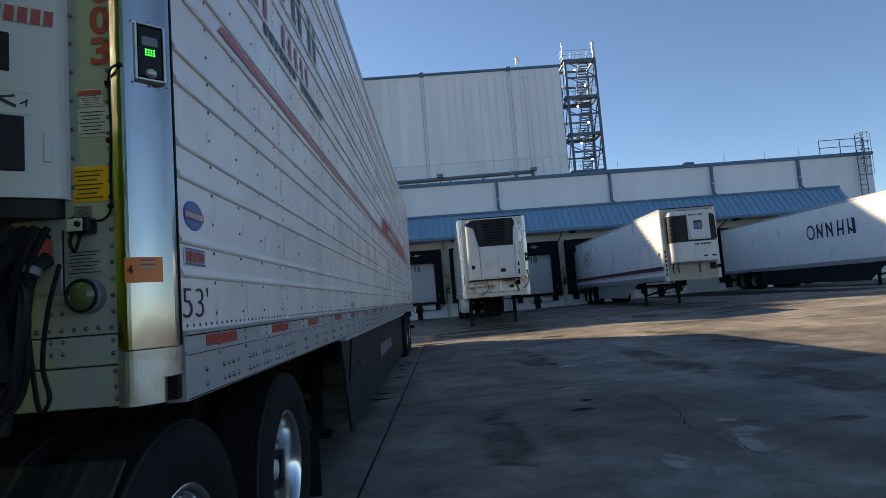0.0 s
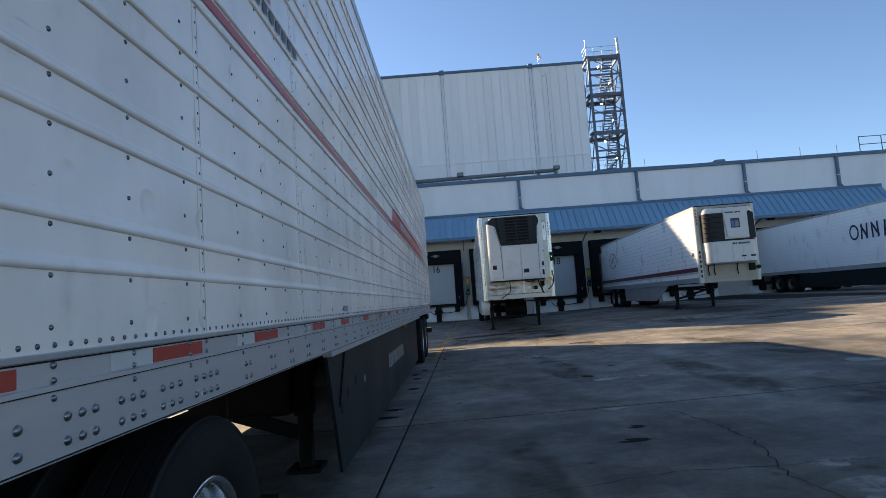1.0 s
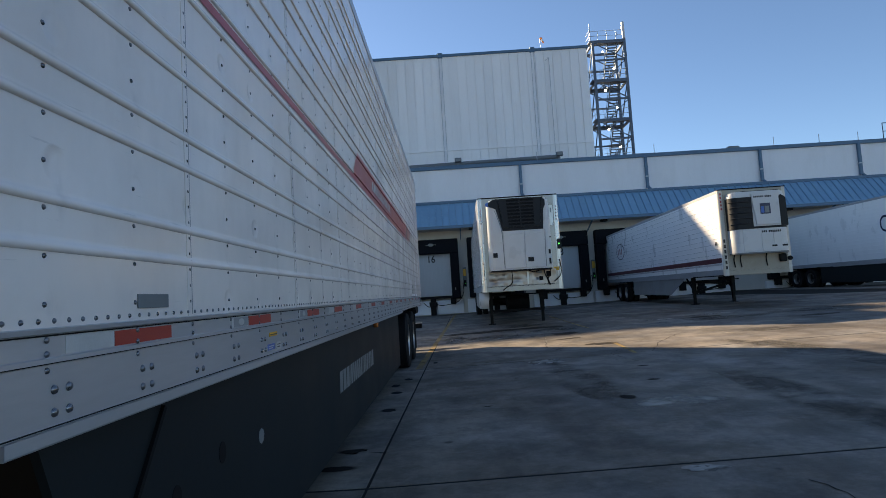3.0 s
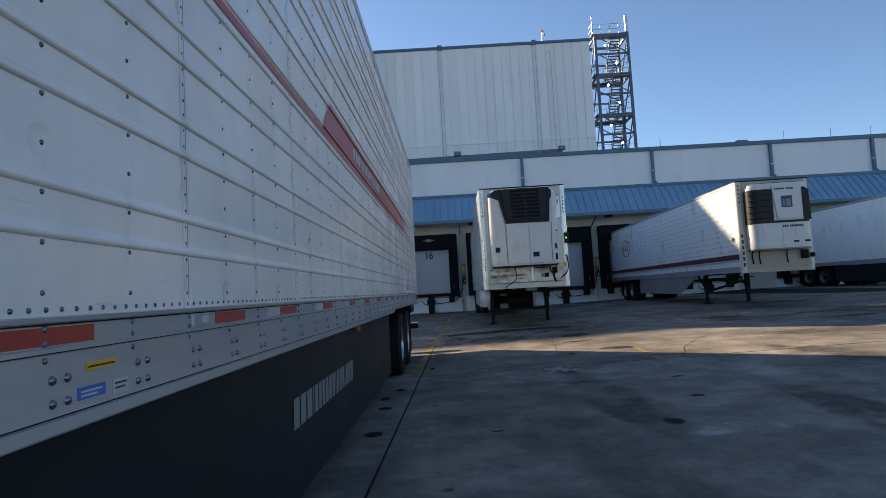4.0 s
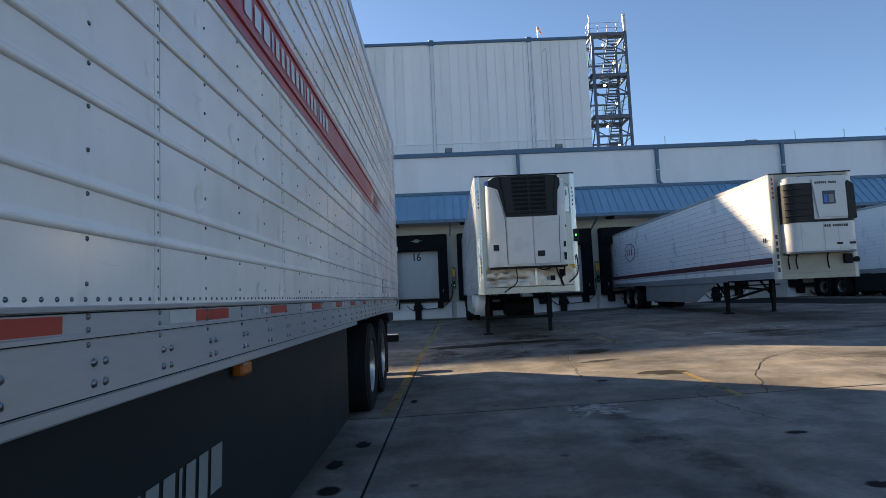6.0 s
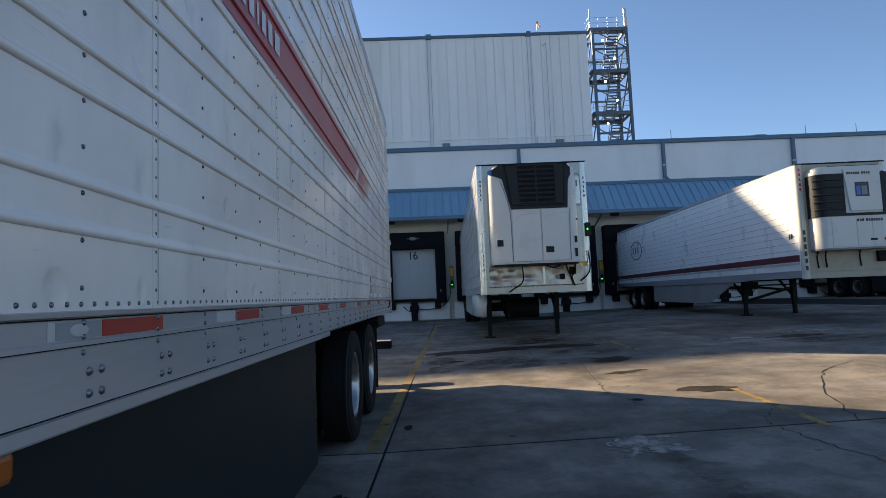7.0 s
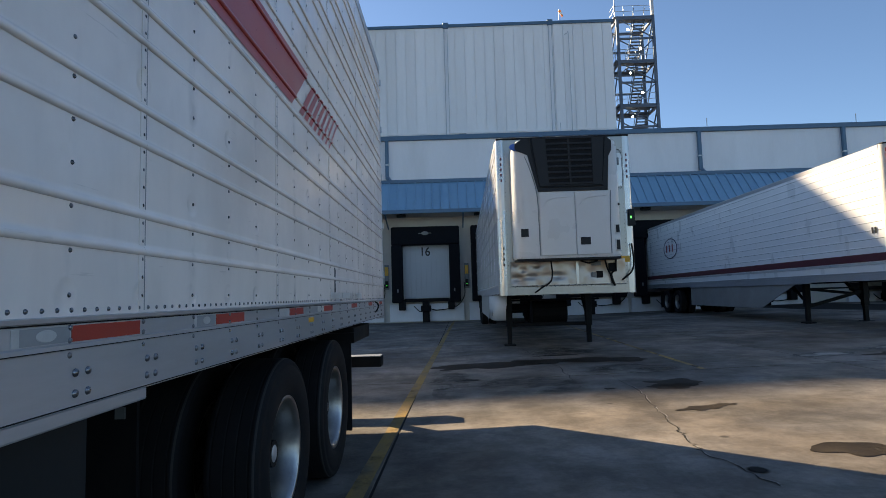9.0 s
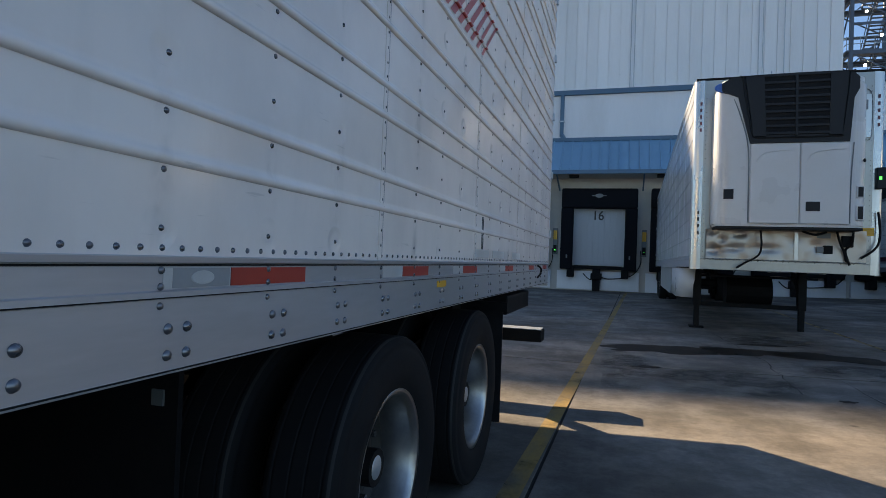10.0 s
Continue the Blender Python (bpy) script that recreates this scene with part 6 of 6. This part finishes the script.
for k in range(9):
    part("stand", box((9.6 + k * 1.7, 38.1, 8.5), (9.72 + k * 1.7, 38.6, 9.1)), PIPE, rp)
part("valve", box((18.6, 38.0, 9.1), (19.3, 38.4, 9.4), 0.05), PIPE, rp)
for x in (1.75, 9.35):
    fl = thing("flood_lamp", "small dark floodlight on the roof edge, unlit", "lamp", Matrix.Translation((x, 44.8, 10.58)))
    part("lamp_body", box((-0.25, -0.2, 0.4), (0.25, 0.12, 0.72), 0.05), TOWER, fl)
    part("lamp_glass", box((-0.2, -0.215, 0.44), (0.2, -0.2, 0.66), 0.006), LIGHTINK, fl)
    part("bracket", box((-0.05, -0.05, -2.35), (0.05, 0.05, 0.4)), PIPE, fl)
lad = thing("caged_ladder", "caged steel ladder with a guard rail at the roof corner", "ladder")
for x in (29.1, 29.55):
    part("stile", rod(bmesh.new(), (x, FY - 0.25, 5.0), (x, FY - 0.25, 10.0), 0.03, 8), TOWER, lad)
for k in range(14):
    part("rung", rod(bmesh.new(), (29.1, FY - 0.25, 5.2 + k * 0.35), (29.55, FY - 0.25, 5.2 + k * 0.35), 0.015, 6), TOWER, lad)
for k in range(6):
    z = 7.2 + k * 0.55
    part("hoop", tube([(29.05, FY - 0.25, z), (29.0, FY - 0.7, z), (29.33, FY - 0.95, z), (29.65, FY - 0.7, z), (29.6, FY - 0.25, z)], 0.02, 6), TOWER, lad)
for x in (29.0, 29.2, 29.46, 29.65):
    part("cage_bar", rod(bmesh.new(), (x, FY - 0.85, 7.2), (x, FY - 0.85, 10.0), 0.015, 6), TOWER, lad)
for z in (9.3, 9.8):
    part("guard_rail", rod(bmesh.new(), (26.9, FY + 0.1, z), (30.0, FY + 0.1, z), 0.025, 6), TOWER, lad)
for x in (26.9, 28.3, 29.9):
    part("rail_post", rod(bmesh.new(), (x, FY + 0.1, 8.7), (x, FY + 0.1, 9.8), 0.025, 6), TOWER, lad)

# ---- the tall cold store behind ----
CY, CT = 60.5, 26.0
cold = thing("cold_store", "tall windowless white cold store clad in ribbed panels", "building")
part("core", box((-95, CY + 0.05, -0.1), (16.1, 100, CT - 0.2)), COLD, cold, "white cold store body")
# roof steps out of view, their heights set to place the shadow edges
part("high_bay", box((-95, CY + 0.25, CT - 0.2), (-36, 100, 30.0), 0.05), COLD, cold, "unseen higher bay of the cold store, added to shape its shadow")
part("high_bay", box((-36, CY + 0.25, CT - 0.2), (-18, 100, 28.7), 0.05), COLD, cold, "unseen higher bay of the cold store, added to shape its shadow")
part("conduit", tube([(11.7, CY - 0.1, 24.6), (11.95, CY - 0.15, 24.75), (12.1, CY - 0.15, 24.5), (12.1, CY - 0.12, 20), (12.1, CY - 0.12, 8.6)], 0.03, 6), GALV, cold, "thin grey conduit down the wall")
bm = box((0.03, CY, 15.9), (0.9 - 0.03, CY + 0.25, CT - 0.25), 0.0)
bx(bm, (0.03, CY - 0.03, 15.9), (0.07, CY, CT - 0.25))
up = mesh_of(bm, COLD, "cladding_panel")
bm = box((0.03, CY - 0.03, 8.3), (0.9 - 0.03, CY + 0.25, 15.82), 0.0)
bx(bm, (0.03, CY - 0.06, 8.3), (0.07, CY - 0.03, 15.82))
dn = mesh_of(bm, COLD, "cladding_panel")
for k in range(45):
    x = 16.1 - (k + 1) * 0.9
    part("cladding_panel", up, COLD, cold, m=Matrix.Translation((x, 0, 0)))
    part("cladding_panel", dn, COLD, cold, m=Matrix.Translation((x, 0, 0)))
part("parapet_trim", box((-95.1, CY - 0.12, CT - 0.28), (16.25, CY + 0.3, CT), 0.02), DKBLUE, cold, "dark blue parapet trim")
part("parapet_trim", box((16.1, CY + 0.3, CT - 0.28), (16.25, 100, CT), 0.02), DKBLUE, cold)
part("seam_cover", box((-95, CY - 0.1, 15.78), (16.1, CY - 0.03, 15.93)), COLD, cold)
for x in (0.9, 10.45):
    part("expansion_joint", box((x - 0.1, CY - 0.09, 8.4), (x + 0.1, CY - 0.01, CT - 0.28)), WALL, cold, "pale expansion joint strip")
    for d in (-0.15, 0.15):
        part("joint_pipe", rod(bmesh.new(), (x + d, CY - 0.1, 8.4), (x + d, CY - 0.1, CT - 0.28), 0.025, 8), GALV, cold, "thin grey pipe beside the joint")
    part("joint_cap", box((x - 0.25, CY - 0.2, CT - 0.4), (x + 0.25, CY + 0.2, CT + 0.12), 0.03), DKBLUE, cold)
sock = thing("windsock", "small orange and white windsock on a roof mast", "windsock", Matrix.Translation((11.75, CY + 2, CT - 0.2)))
part("mast", rod(bmesh.new(), (0, 0, 0), (0, 0, 2.3), 0.03, 8), GALV, sock)
for k in range(3):
    bm = rod(bmesh.new(), (0.04 + 0.1 * k, 0, 2.2 - 0.2 * k), (0.04 + 0.1 * (k + 1), 0, 2.2 - 0.2 * (k + 1)), 0.14 - 0.02 * k, 12, 0.12 - 0.02 * k)
    part("sock_band", bm, ORANGE_LABEL if k % 2 == 0 else WHITE, sock)

# ---- the stair tower beside it ----
TX0, TX1, TY0, TY1 = 17.75, 21.25, 64.2, 67.6
tower = thing("stair_tower", "open steel escape stair tower with railed platforms", "stair tower")
for x in (TX0, TX1):
    for y in (TY0, TY1):
        part("column", box((x - 0.13, y - 0.13, -0.1), (x + 0.13, y + 0.13, 28.0)), TOWER, tower)
LEV = [28.0 - 4.4 * k for k in range(6)]
for i, z in enumerate(LEV):
    part("platform", box((TX0 - 0.35, TY0 - 0.1, z - 0.12), (TX1 + 0.1, TY0 + 1.2, z), 0.0), TOWER, tower, "grated platform")
    part("platform", box((TX0 - 0.1, TY1 - 0.5, z - 4.46), (TX1 + 0.1, TY1 + 0.1, z - 4.4)), TOWER, tower, "grated rear landing")
    for y in (TY0, TY1):
        part("cross_beam", box((TX0, y - 0.09, z - 0.34), (TX1, y + 0.09, z - 0.1)), TOWER, tower)
        part("cross_beam", box((TX0, y - 0.08, z - 2.34), (TX1, y + 0.08, z - 2.16)), TOWER, tower)
        part("diagonal", beam(bmesh.new(), (TX0, y, z - 0.2), (TX1, y, z - 2.2), 0.09, 0.09), TOWER, tower)
        part("diagonal", beam(bmesh.new(), (TX1, y, z - 2.3), (TX0 + 1.3, y, z - 4.35), 0.09, 0.09), TOWER, tower)
    for x in (TX0, TX1):
        part("side_beam", box((x - 0.09, TY0, z - 0.34), (x + 0.09, TY1, z - 0.1)), TOWER, tower)
        part("diagonal", beam(bmesh.new(), (x, TY0, z - 0.2), (x, TY1, z - 4.4), 0.1, 0.1), TOWER, tower)
    # one steep flight a storey, running back into the tower
    xc, ya, yb = TX0 + 2.25, TY0 + 0.1, TY1 - 0.1
    for dx in (-0.53, 0.53):
        part("stringer", beam(bmesh.new(), (xc + dx, ya, z - 0.05), (xc + dx, yb, z - 4.35), 0.06, 0.26), TOWER, tower)
        part("stair_rail", beam(bmesh.new(), (xc + dx, ya, z + 0.9), (xc + dx, yb, z - 3.4), 0.05, 0.05), TOWER, tower)
    for k in range(17):
        f = (k + 0.5) / 17
        yy, zz = ya + (yb - ya) * f, z - 0.05 - 4.3 * f
        part("tread", box((xc - 0.5, yy - 0.12, zz - 0.04), (xc + 0.5, yy + 0.12, zz + 0.02)), TOWER, tower)
    for zz in (0.5, 1.05):
        part("handrail", rod(bmesh.new(), (TX0 - 0.35, TY0 - 0.08, z + zz), (TX1 + 0.1, TY0 - 0.08, z + zz), 0.03, 6), GALV, tower)
        part("handrail", rod(bmesh.new(), (TX0 - 0.35, TY0 - 0.08, z + zz), (TX0 - 0.35, TY0 + 1.2, z + zz), 0.03, 6), GALV, tower)
    for k in range(5):
        xx = TX0 - 0.35 + k * 0.98
        part("rail_post", rod(bmesh.new(), (xx, TY0 - 0.08, z), (xx, TY0 - 0.08, z + 1.05), 0.025, 6), GALV, tower)
    if i < 4:
        part("tower_lamp", box((TX0 + 1.05, TY0 + 0.3, z - 1.25), (TX0 + 1.25, TY0 + 0.45, z - 1.05), 0.04), LAMP_WHITE, tower, "small lit lamp")
        part("tower_lamp", box((TX0 + 2.15, TY0 + 0.3, z - 3.25), (TX0 + 2.35, TY0 + 0.45, z - 3.05), 0.04), LAMP_WHITE, tower, "small lit lamp")
for x, zt_ in ((TX0 - 0.2, 30.0), (TX1, 29.6)):
    part("mast", rod(bmesh.new(), (x, TY0, 28.0), (x, TY0, zt_), 0.06, 8), GALV, tower)
part("antenna", rod(bmesh.new(), (TX1, TY0, 28.1), (TX1 - 0.05, TY0, 29.95), 0.17, 10), WHITE, tower, "white antenna tube")
for x in (6.5, 13.8, 21.2, 24.0, 26.4):
    part("lightning_rod", rod(bmesh.new(), (x, FY + 1.5, 8.5), (x, FY + 1.5, 9.7), 0.02, 5), GALV, dock)


# ---- the yard ----
XS = [-17.0, -11.3, -5.6, 0.2, 5.9, 11.6, 17.3, 23.0, 28.7, 40.0]
YS = [-17.3, -11.6, -5.9, -0.2, 5.5, 11.25, 17.0, 22.7, 28.4, 36.0]
bm = bmesh.new()
gx = [-1500, -300, -60] + XS + [60, 300, 1500]
gy = [-1500, -300, -60, -17.3, 36.0, 100, 300, 1500]
vs = [[bm.verts.new((x, y, gz(x) - 0.0035)) for y in gy] for x in gx]
for i in range(len(gx) - 1):
    for j in range(len(gy) - 1):
        bm.faces.new((vs[i][j], vs[i + 1][j], vs[i + 1][j + 1], vs[i][j + 1]))
me = mesh_of(bm, JOINT, "ground")
me.materials.append(CONCRETE)
for f in me.polygons:
    if not (XS[0] < f.center.x < XS[-1] and YS[0] < f.center.y < YS[-1]):
        f.material_index = 1
ground = new("ground", me)
tagged(ground, "worn open concrete ground with dark slab joints", "ground", kind="structure")
for x0, x1 in zip(XS, XS[1:]):
    for y0, y1 in zip(YS, YS[1:]):
        bm = bmesh.new()
        g, c = 0.009, 0.003
        a, b = x0 + g, x1 - g
        p, q = y0 + 0.018, y1 - 0.018
        # the joints run slightly askew to the parked trailer
        low = [bm.verts.new((x + 0.016 * (y - 9), y, gz(x + 0.016 * (y - 9)) - 0.0045)) for x, y in ((a, p), (b, p), (b, q), (a, q))]
        top = [bm.verts.new((x + 0.016 * (y - 9), y, gz(x + 0.016 * (y - 9)))) for x, y in ((a + c, p + c), (b - c, p + c), (b - c, q - c), (a + c, q - c))]
        bm.faces.new(top)
        for i in range(4):
            j = (i + 1) % 4
            bm.faces.new((low[i], low[j], top[j], top[i]))
        part("slab", bm, CONCRETE, ground)


def blot(name, x, y, rx, ry, material, seed, label, rot=0.0, lift=0.004, jag=0.35):
    """A flat ragged patch on the concrete."""
    rnd = random.Random(seed)
    bm = bmesh.new()
    ph = [(rnd.uniform(0, 6.3), rnd.uniform(0.3, 1)) for _ in range(6)]
    vs = []
    for k in range(48):
        a = 2 * math.pi * k / 48
        r = 1 + jag * sum(w * math.sin((i + 2) * a + p) for i, (p, w) in enumerate(ph)) / 2.6
        u, v = rx * r * math.cos(a), ry * r * math.sin(a)
        xx, yy = x + u * math.cos(rot) - v * math.sin(rot), y + u * math.sin(rot) + v * math.cos(rot)
        vs.append(bm.verts.new((xx, yy, gz(xx) + lift)))
    c = bm.verts.new((x, y, gz(x) + lift))
    for k in range(48):
        bm.faces.new((c, vs[k], vs[(k + 1) % 48]))
    ob = new(name, mesh_of(bm, material, name))
    tagged(ob, label, "stain", kind="structure")


for i, (x, y, rx, ry) in enumerate(((0.02, 6.35, 0.2, 0.12), (-0.12, 5.95, 0.16, 0.08), (0.0, 8.0, 0.1, 0.12), (-0.02, 9.1, 0.08, 0.12), (0.05, 10.2, 0.07, 0.12), (0.38, 12.04, 0.07, 0.12), (-0.08, 9.66, 0.07, 0.12), 
                                    (2.65, 12.6, 0.1, 0.09), (1.0, 17.0, 0.2, 0.12), (2.45, 7.7, 0.12, 0.12))):
    blot("oil_stain", x, y, rx, ry, STAIN, i, "small dark oil stain on the concrete")
for i, (x, y, rx, ry, rot) in enumerate(((1.35, 18.6, 0.9, 0.42, 0.2), (2.35, 18.75, 0.6, 0.34, -0.1), (3.25, 18.6, 0.7, 0.34, -0.3), (3.42, 15.98, 0.3, 0.3, 0.1), (2.7, 19.6, 0.4, 0.12, 0.1), (3.3, 15.75, 0.24, 0.2, 0), (3.1, 14.5, 0.2, 0.09, 0.1),
                                         (3.36, 14.6, 0.12, 0.06, 0.2), (3.52, 12.95, 0.3, 0.17, -0.2), (2.6, 15.8, 0.07, 0.05, 0), (7.4, 17.6, 0.5, 0.25, 0.2), (9.2, 15.4, 0.4, 0.2, 0))):
    blot("damp_stain", x, y, rx, ry, WETSTAIN, 40 + i, "dark damp patch on the concrete", rot)
for i, (x, y, rx, ry) in enumerate(((2.17, 4.57, 0.13, 0.06), (2.04, 4.14, 0.2, 0.07), (-0.1, 6.42, 0.14, 0.07), (1.05, 7.8, 0.09, 0.02), (3.0, 8.6, 0.12, 0.05), (3.26, 9.72, 0.12, 0.06))):
    blot("oil_stain", x, y, rx, ry, STAIN, 20 + i, "small dark oil stain on the concrete", 0.2, 0.0036, 0.45)
for i, (x, y, rx, ry, rot) in enumerate(((2.18, 2.28, 0.26, 0.13, 1.1), (2.74, 2.38, 0.34, 0.14, 1.2), (2.36, 1.97, 0.24, 0.12, 1.0), (2.92, 2.82, 0.4, 0.12, 0.3), (2.95, 3.25, 0.3, 0.12, 0.2), (5.7, 6.95, 0.35, 0.3, 0.4), (2.7, 7.3, 0.7, 0.25, 0.1), (8.2, 18.4, 1.1, 0.3, 0.1), (6.4, 17.9, 0.8, 0.25, 0.2), (2.15, 10.95, 0.42, 0.33, 0))):
    blot("dusty_scuff", x, y, rx, ry, DUST, 120 + i, "pale dusty scuff on the concrete", rot, 0.0026, 0.4)
for i, (x, y, rx, ry, rot) in enumerate(((1.7, 16.4, 1.2, 0.8, 0.1), (0.75, 16.9, 0.5, 1.3, 0.05), (3.2, 17.4, 1.0, 0.6, -0.2), (2.3, 9.0, 0.35, 2.2, 0.1), (3.9, 7.0, 0.4, 2.6, -0.1), (1.2, 3.2, 0.3, 1.8, 0.05), (5.6, 10.0, 0.5, 2.8, 0.15), (7.5, 16.8, 2.0, 0.5, 0.05),
                                         (10.5, 17.2, 2.4, 0.6, -0.05), (2.85, 20.4, 1.1, 0.9, 0), (4.6, 4.4, 0.5, 2.2, 0.3), (2.94, 3.02, 0.45, 0.12, 0.2), (3.7, 2.87, 0.25, 0.1, 0.1), (6.8, 13.2, 1.4, 0.4, 0.2))):
    blot("rubber_smear", x, y, rx, ry, DARKSCUFF, 150 + i, "dark tyre smear worn into the concrete", rot, 0.002, 0.35)
rnd = random.Random(5)
for i in range(18):
    u, v = rnd.uniform(-0.25, 0.25), rnd.uniform(-0.2, 0.2)
    blot("mortar_patch", 2.12 + u - 0.1 * v, 10.95 + v + 0.15 * u, rnd.uniform(0.03, 0.1), rnd.uniform(0.02, 0.07), PALEPATCH, 80 + i, "pale flaking mortar beside a slab joint", rnd.uniform(0, 3), 0.003 + 0.0003 * i, 0.5)
blot("mortar_patch", 2.22, 5.38, 0.12, 0.07, PALEPATCH, 76, "pale mortar patch in the concrete")


def crack(points, w, seed, material=JOINT, lift=0.0035):
    rnd = random.Random(seed)
    bm = bmesh.new()
    pts = []
    for (xa, ya), (xb, yb) in zip(points, points[1:]):
        for k in range(10):
            f = k / 10
            pts.append((xa + (xb - xa) * f + rnd.uniform(-0.025, 0.025), ya + (yb - ya) * f + rnd.uniform(-0.018, 0.018)))
    pts.append(points[-1])
    prev = None
    for i, (x, y) in enumerate(pts):
        j = min(i + 1, len(pts) - 1)
        i0 = max(i - 1, 0)
        d = Vector((pts[j][0] - pts[i0][0], pts[j][1] - pts[i0][1])).normalized()
        ww = w * rnd.uniform(0.3, 1)
        cur = [bm.verts.new((x - d.y * s * ww, y + d.x * s * ww, gz(x) + lift)) for s in (1, -1)]
        if prev:
            bm.faces.new((prev[0], prev[1], cur[1], cur[0]))
        prev = cur
    ob = new("crack", mesh_of(bm, material, "crack"))
    tagged(ob, "thin ragged crack in the concrete", "crack", kind="structure")


crack(((2.66, 5.03), (2.78, 4.3), (2.78, 3.85), (2.59, 3.05), (2.7, 2.2)), 0.007, 1)
MAIN_CRACK = ((2.35, 17.2), (2.9, 16.9), (2.85, 15.5), (2.69, 14.5), (2.6, 13.9), (2.56, 13.46), (2.5, 13.08), (2.62, 12.3))
crack(MAIN_CRACK, 0.008, 2)
crack([(x + 0.011, y) for x, y in MAIN_CRACK], 0.008, 2, PALEPATCH, 0.0022)
crack(((3.65, 11.9), (3.25, 11.4), (3.27, 10.7), (3.4, 10.0)), 0.006, 6)
crack(((3.9, 11.2), (4.4, 12.4), (5.2, 13.6), (6.0, 14.2)), 0.008, 3)
crack(((1.0, 3.1), (2.0, 3.3), (3.4, 3.2)), 0.005, 4)
crack(((2.2, 21.0), (2.4, 18.0), (2.3, 16.0)), 0.007, 5)


def painted_line(points, w, label, paint=YELLOWLINE):
    bm = bmesh.new()
    prev = None
    for i, (x, y) in enumerate(points):
        cur = [bm.verts.new((x + s * w, y, gz(x + s * w) + 0.005)) for s in (-1, 1)]
        if prev:
            bm.faces.new((prev[0], prev[1], cur[1], cur[0]))
        prev = cur
    ob = new("painted_line", mesh_of(bm, paint, "painted_line"))
    tagged(ob, label, "line", kind="structure")


painted_line([(0.13 + 0.0295 * k, 11.3 + k) for k in range(25)], 0.055, "worn yellow bay line on the concrete")
painted_line([(3.6 + 0.05 * k, 11.15 + 0.57 * k) for k in range(4)], 0.035, "faded yellow bay line on the concrete", FADEDLINE)
painted_line([(4.2 + 0.03 * k, 17.0 + k) for k in range(15)], 0.04, "faded yellow bay line on the concrete", FADEDLINE)
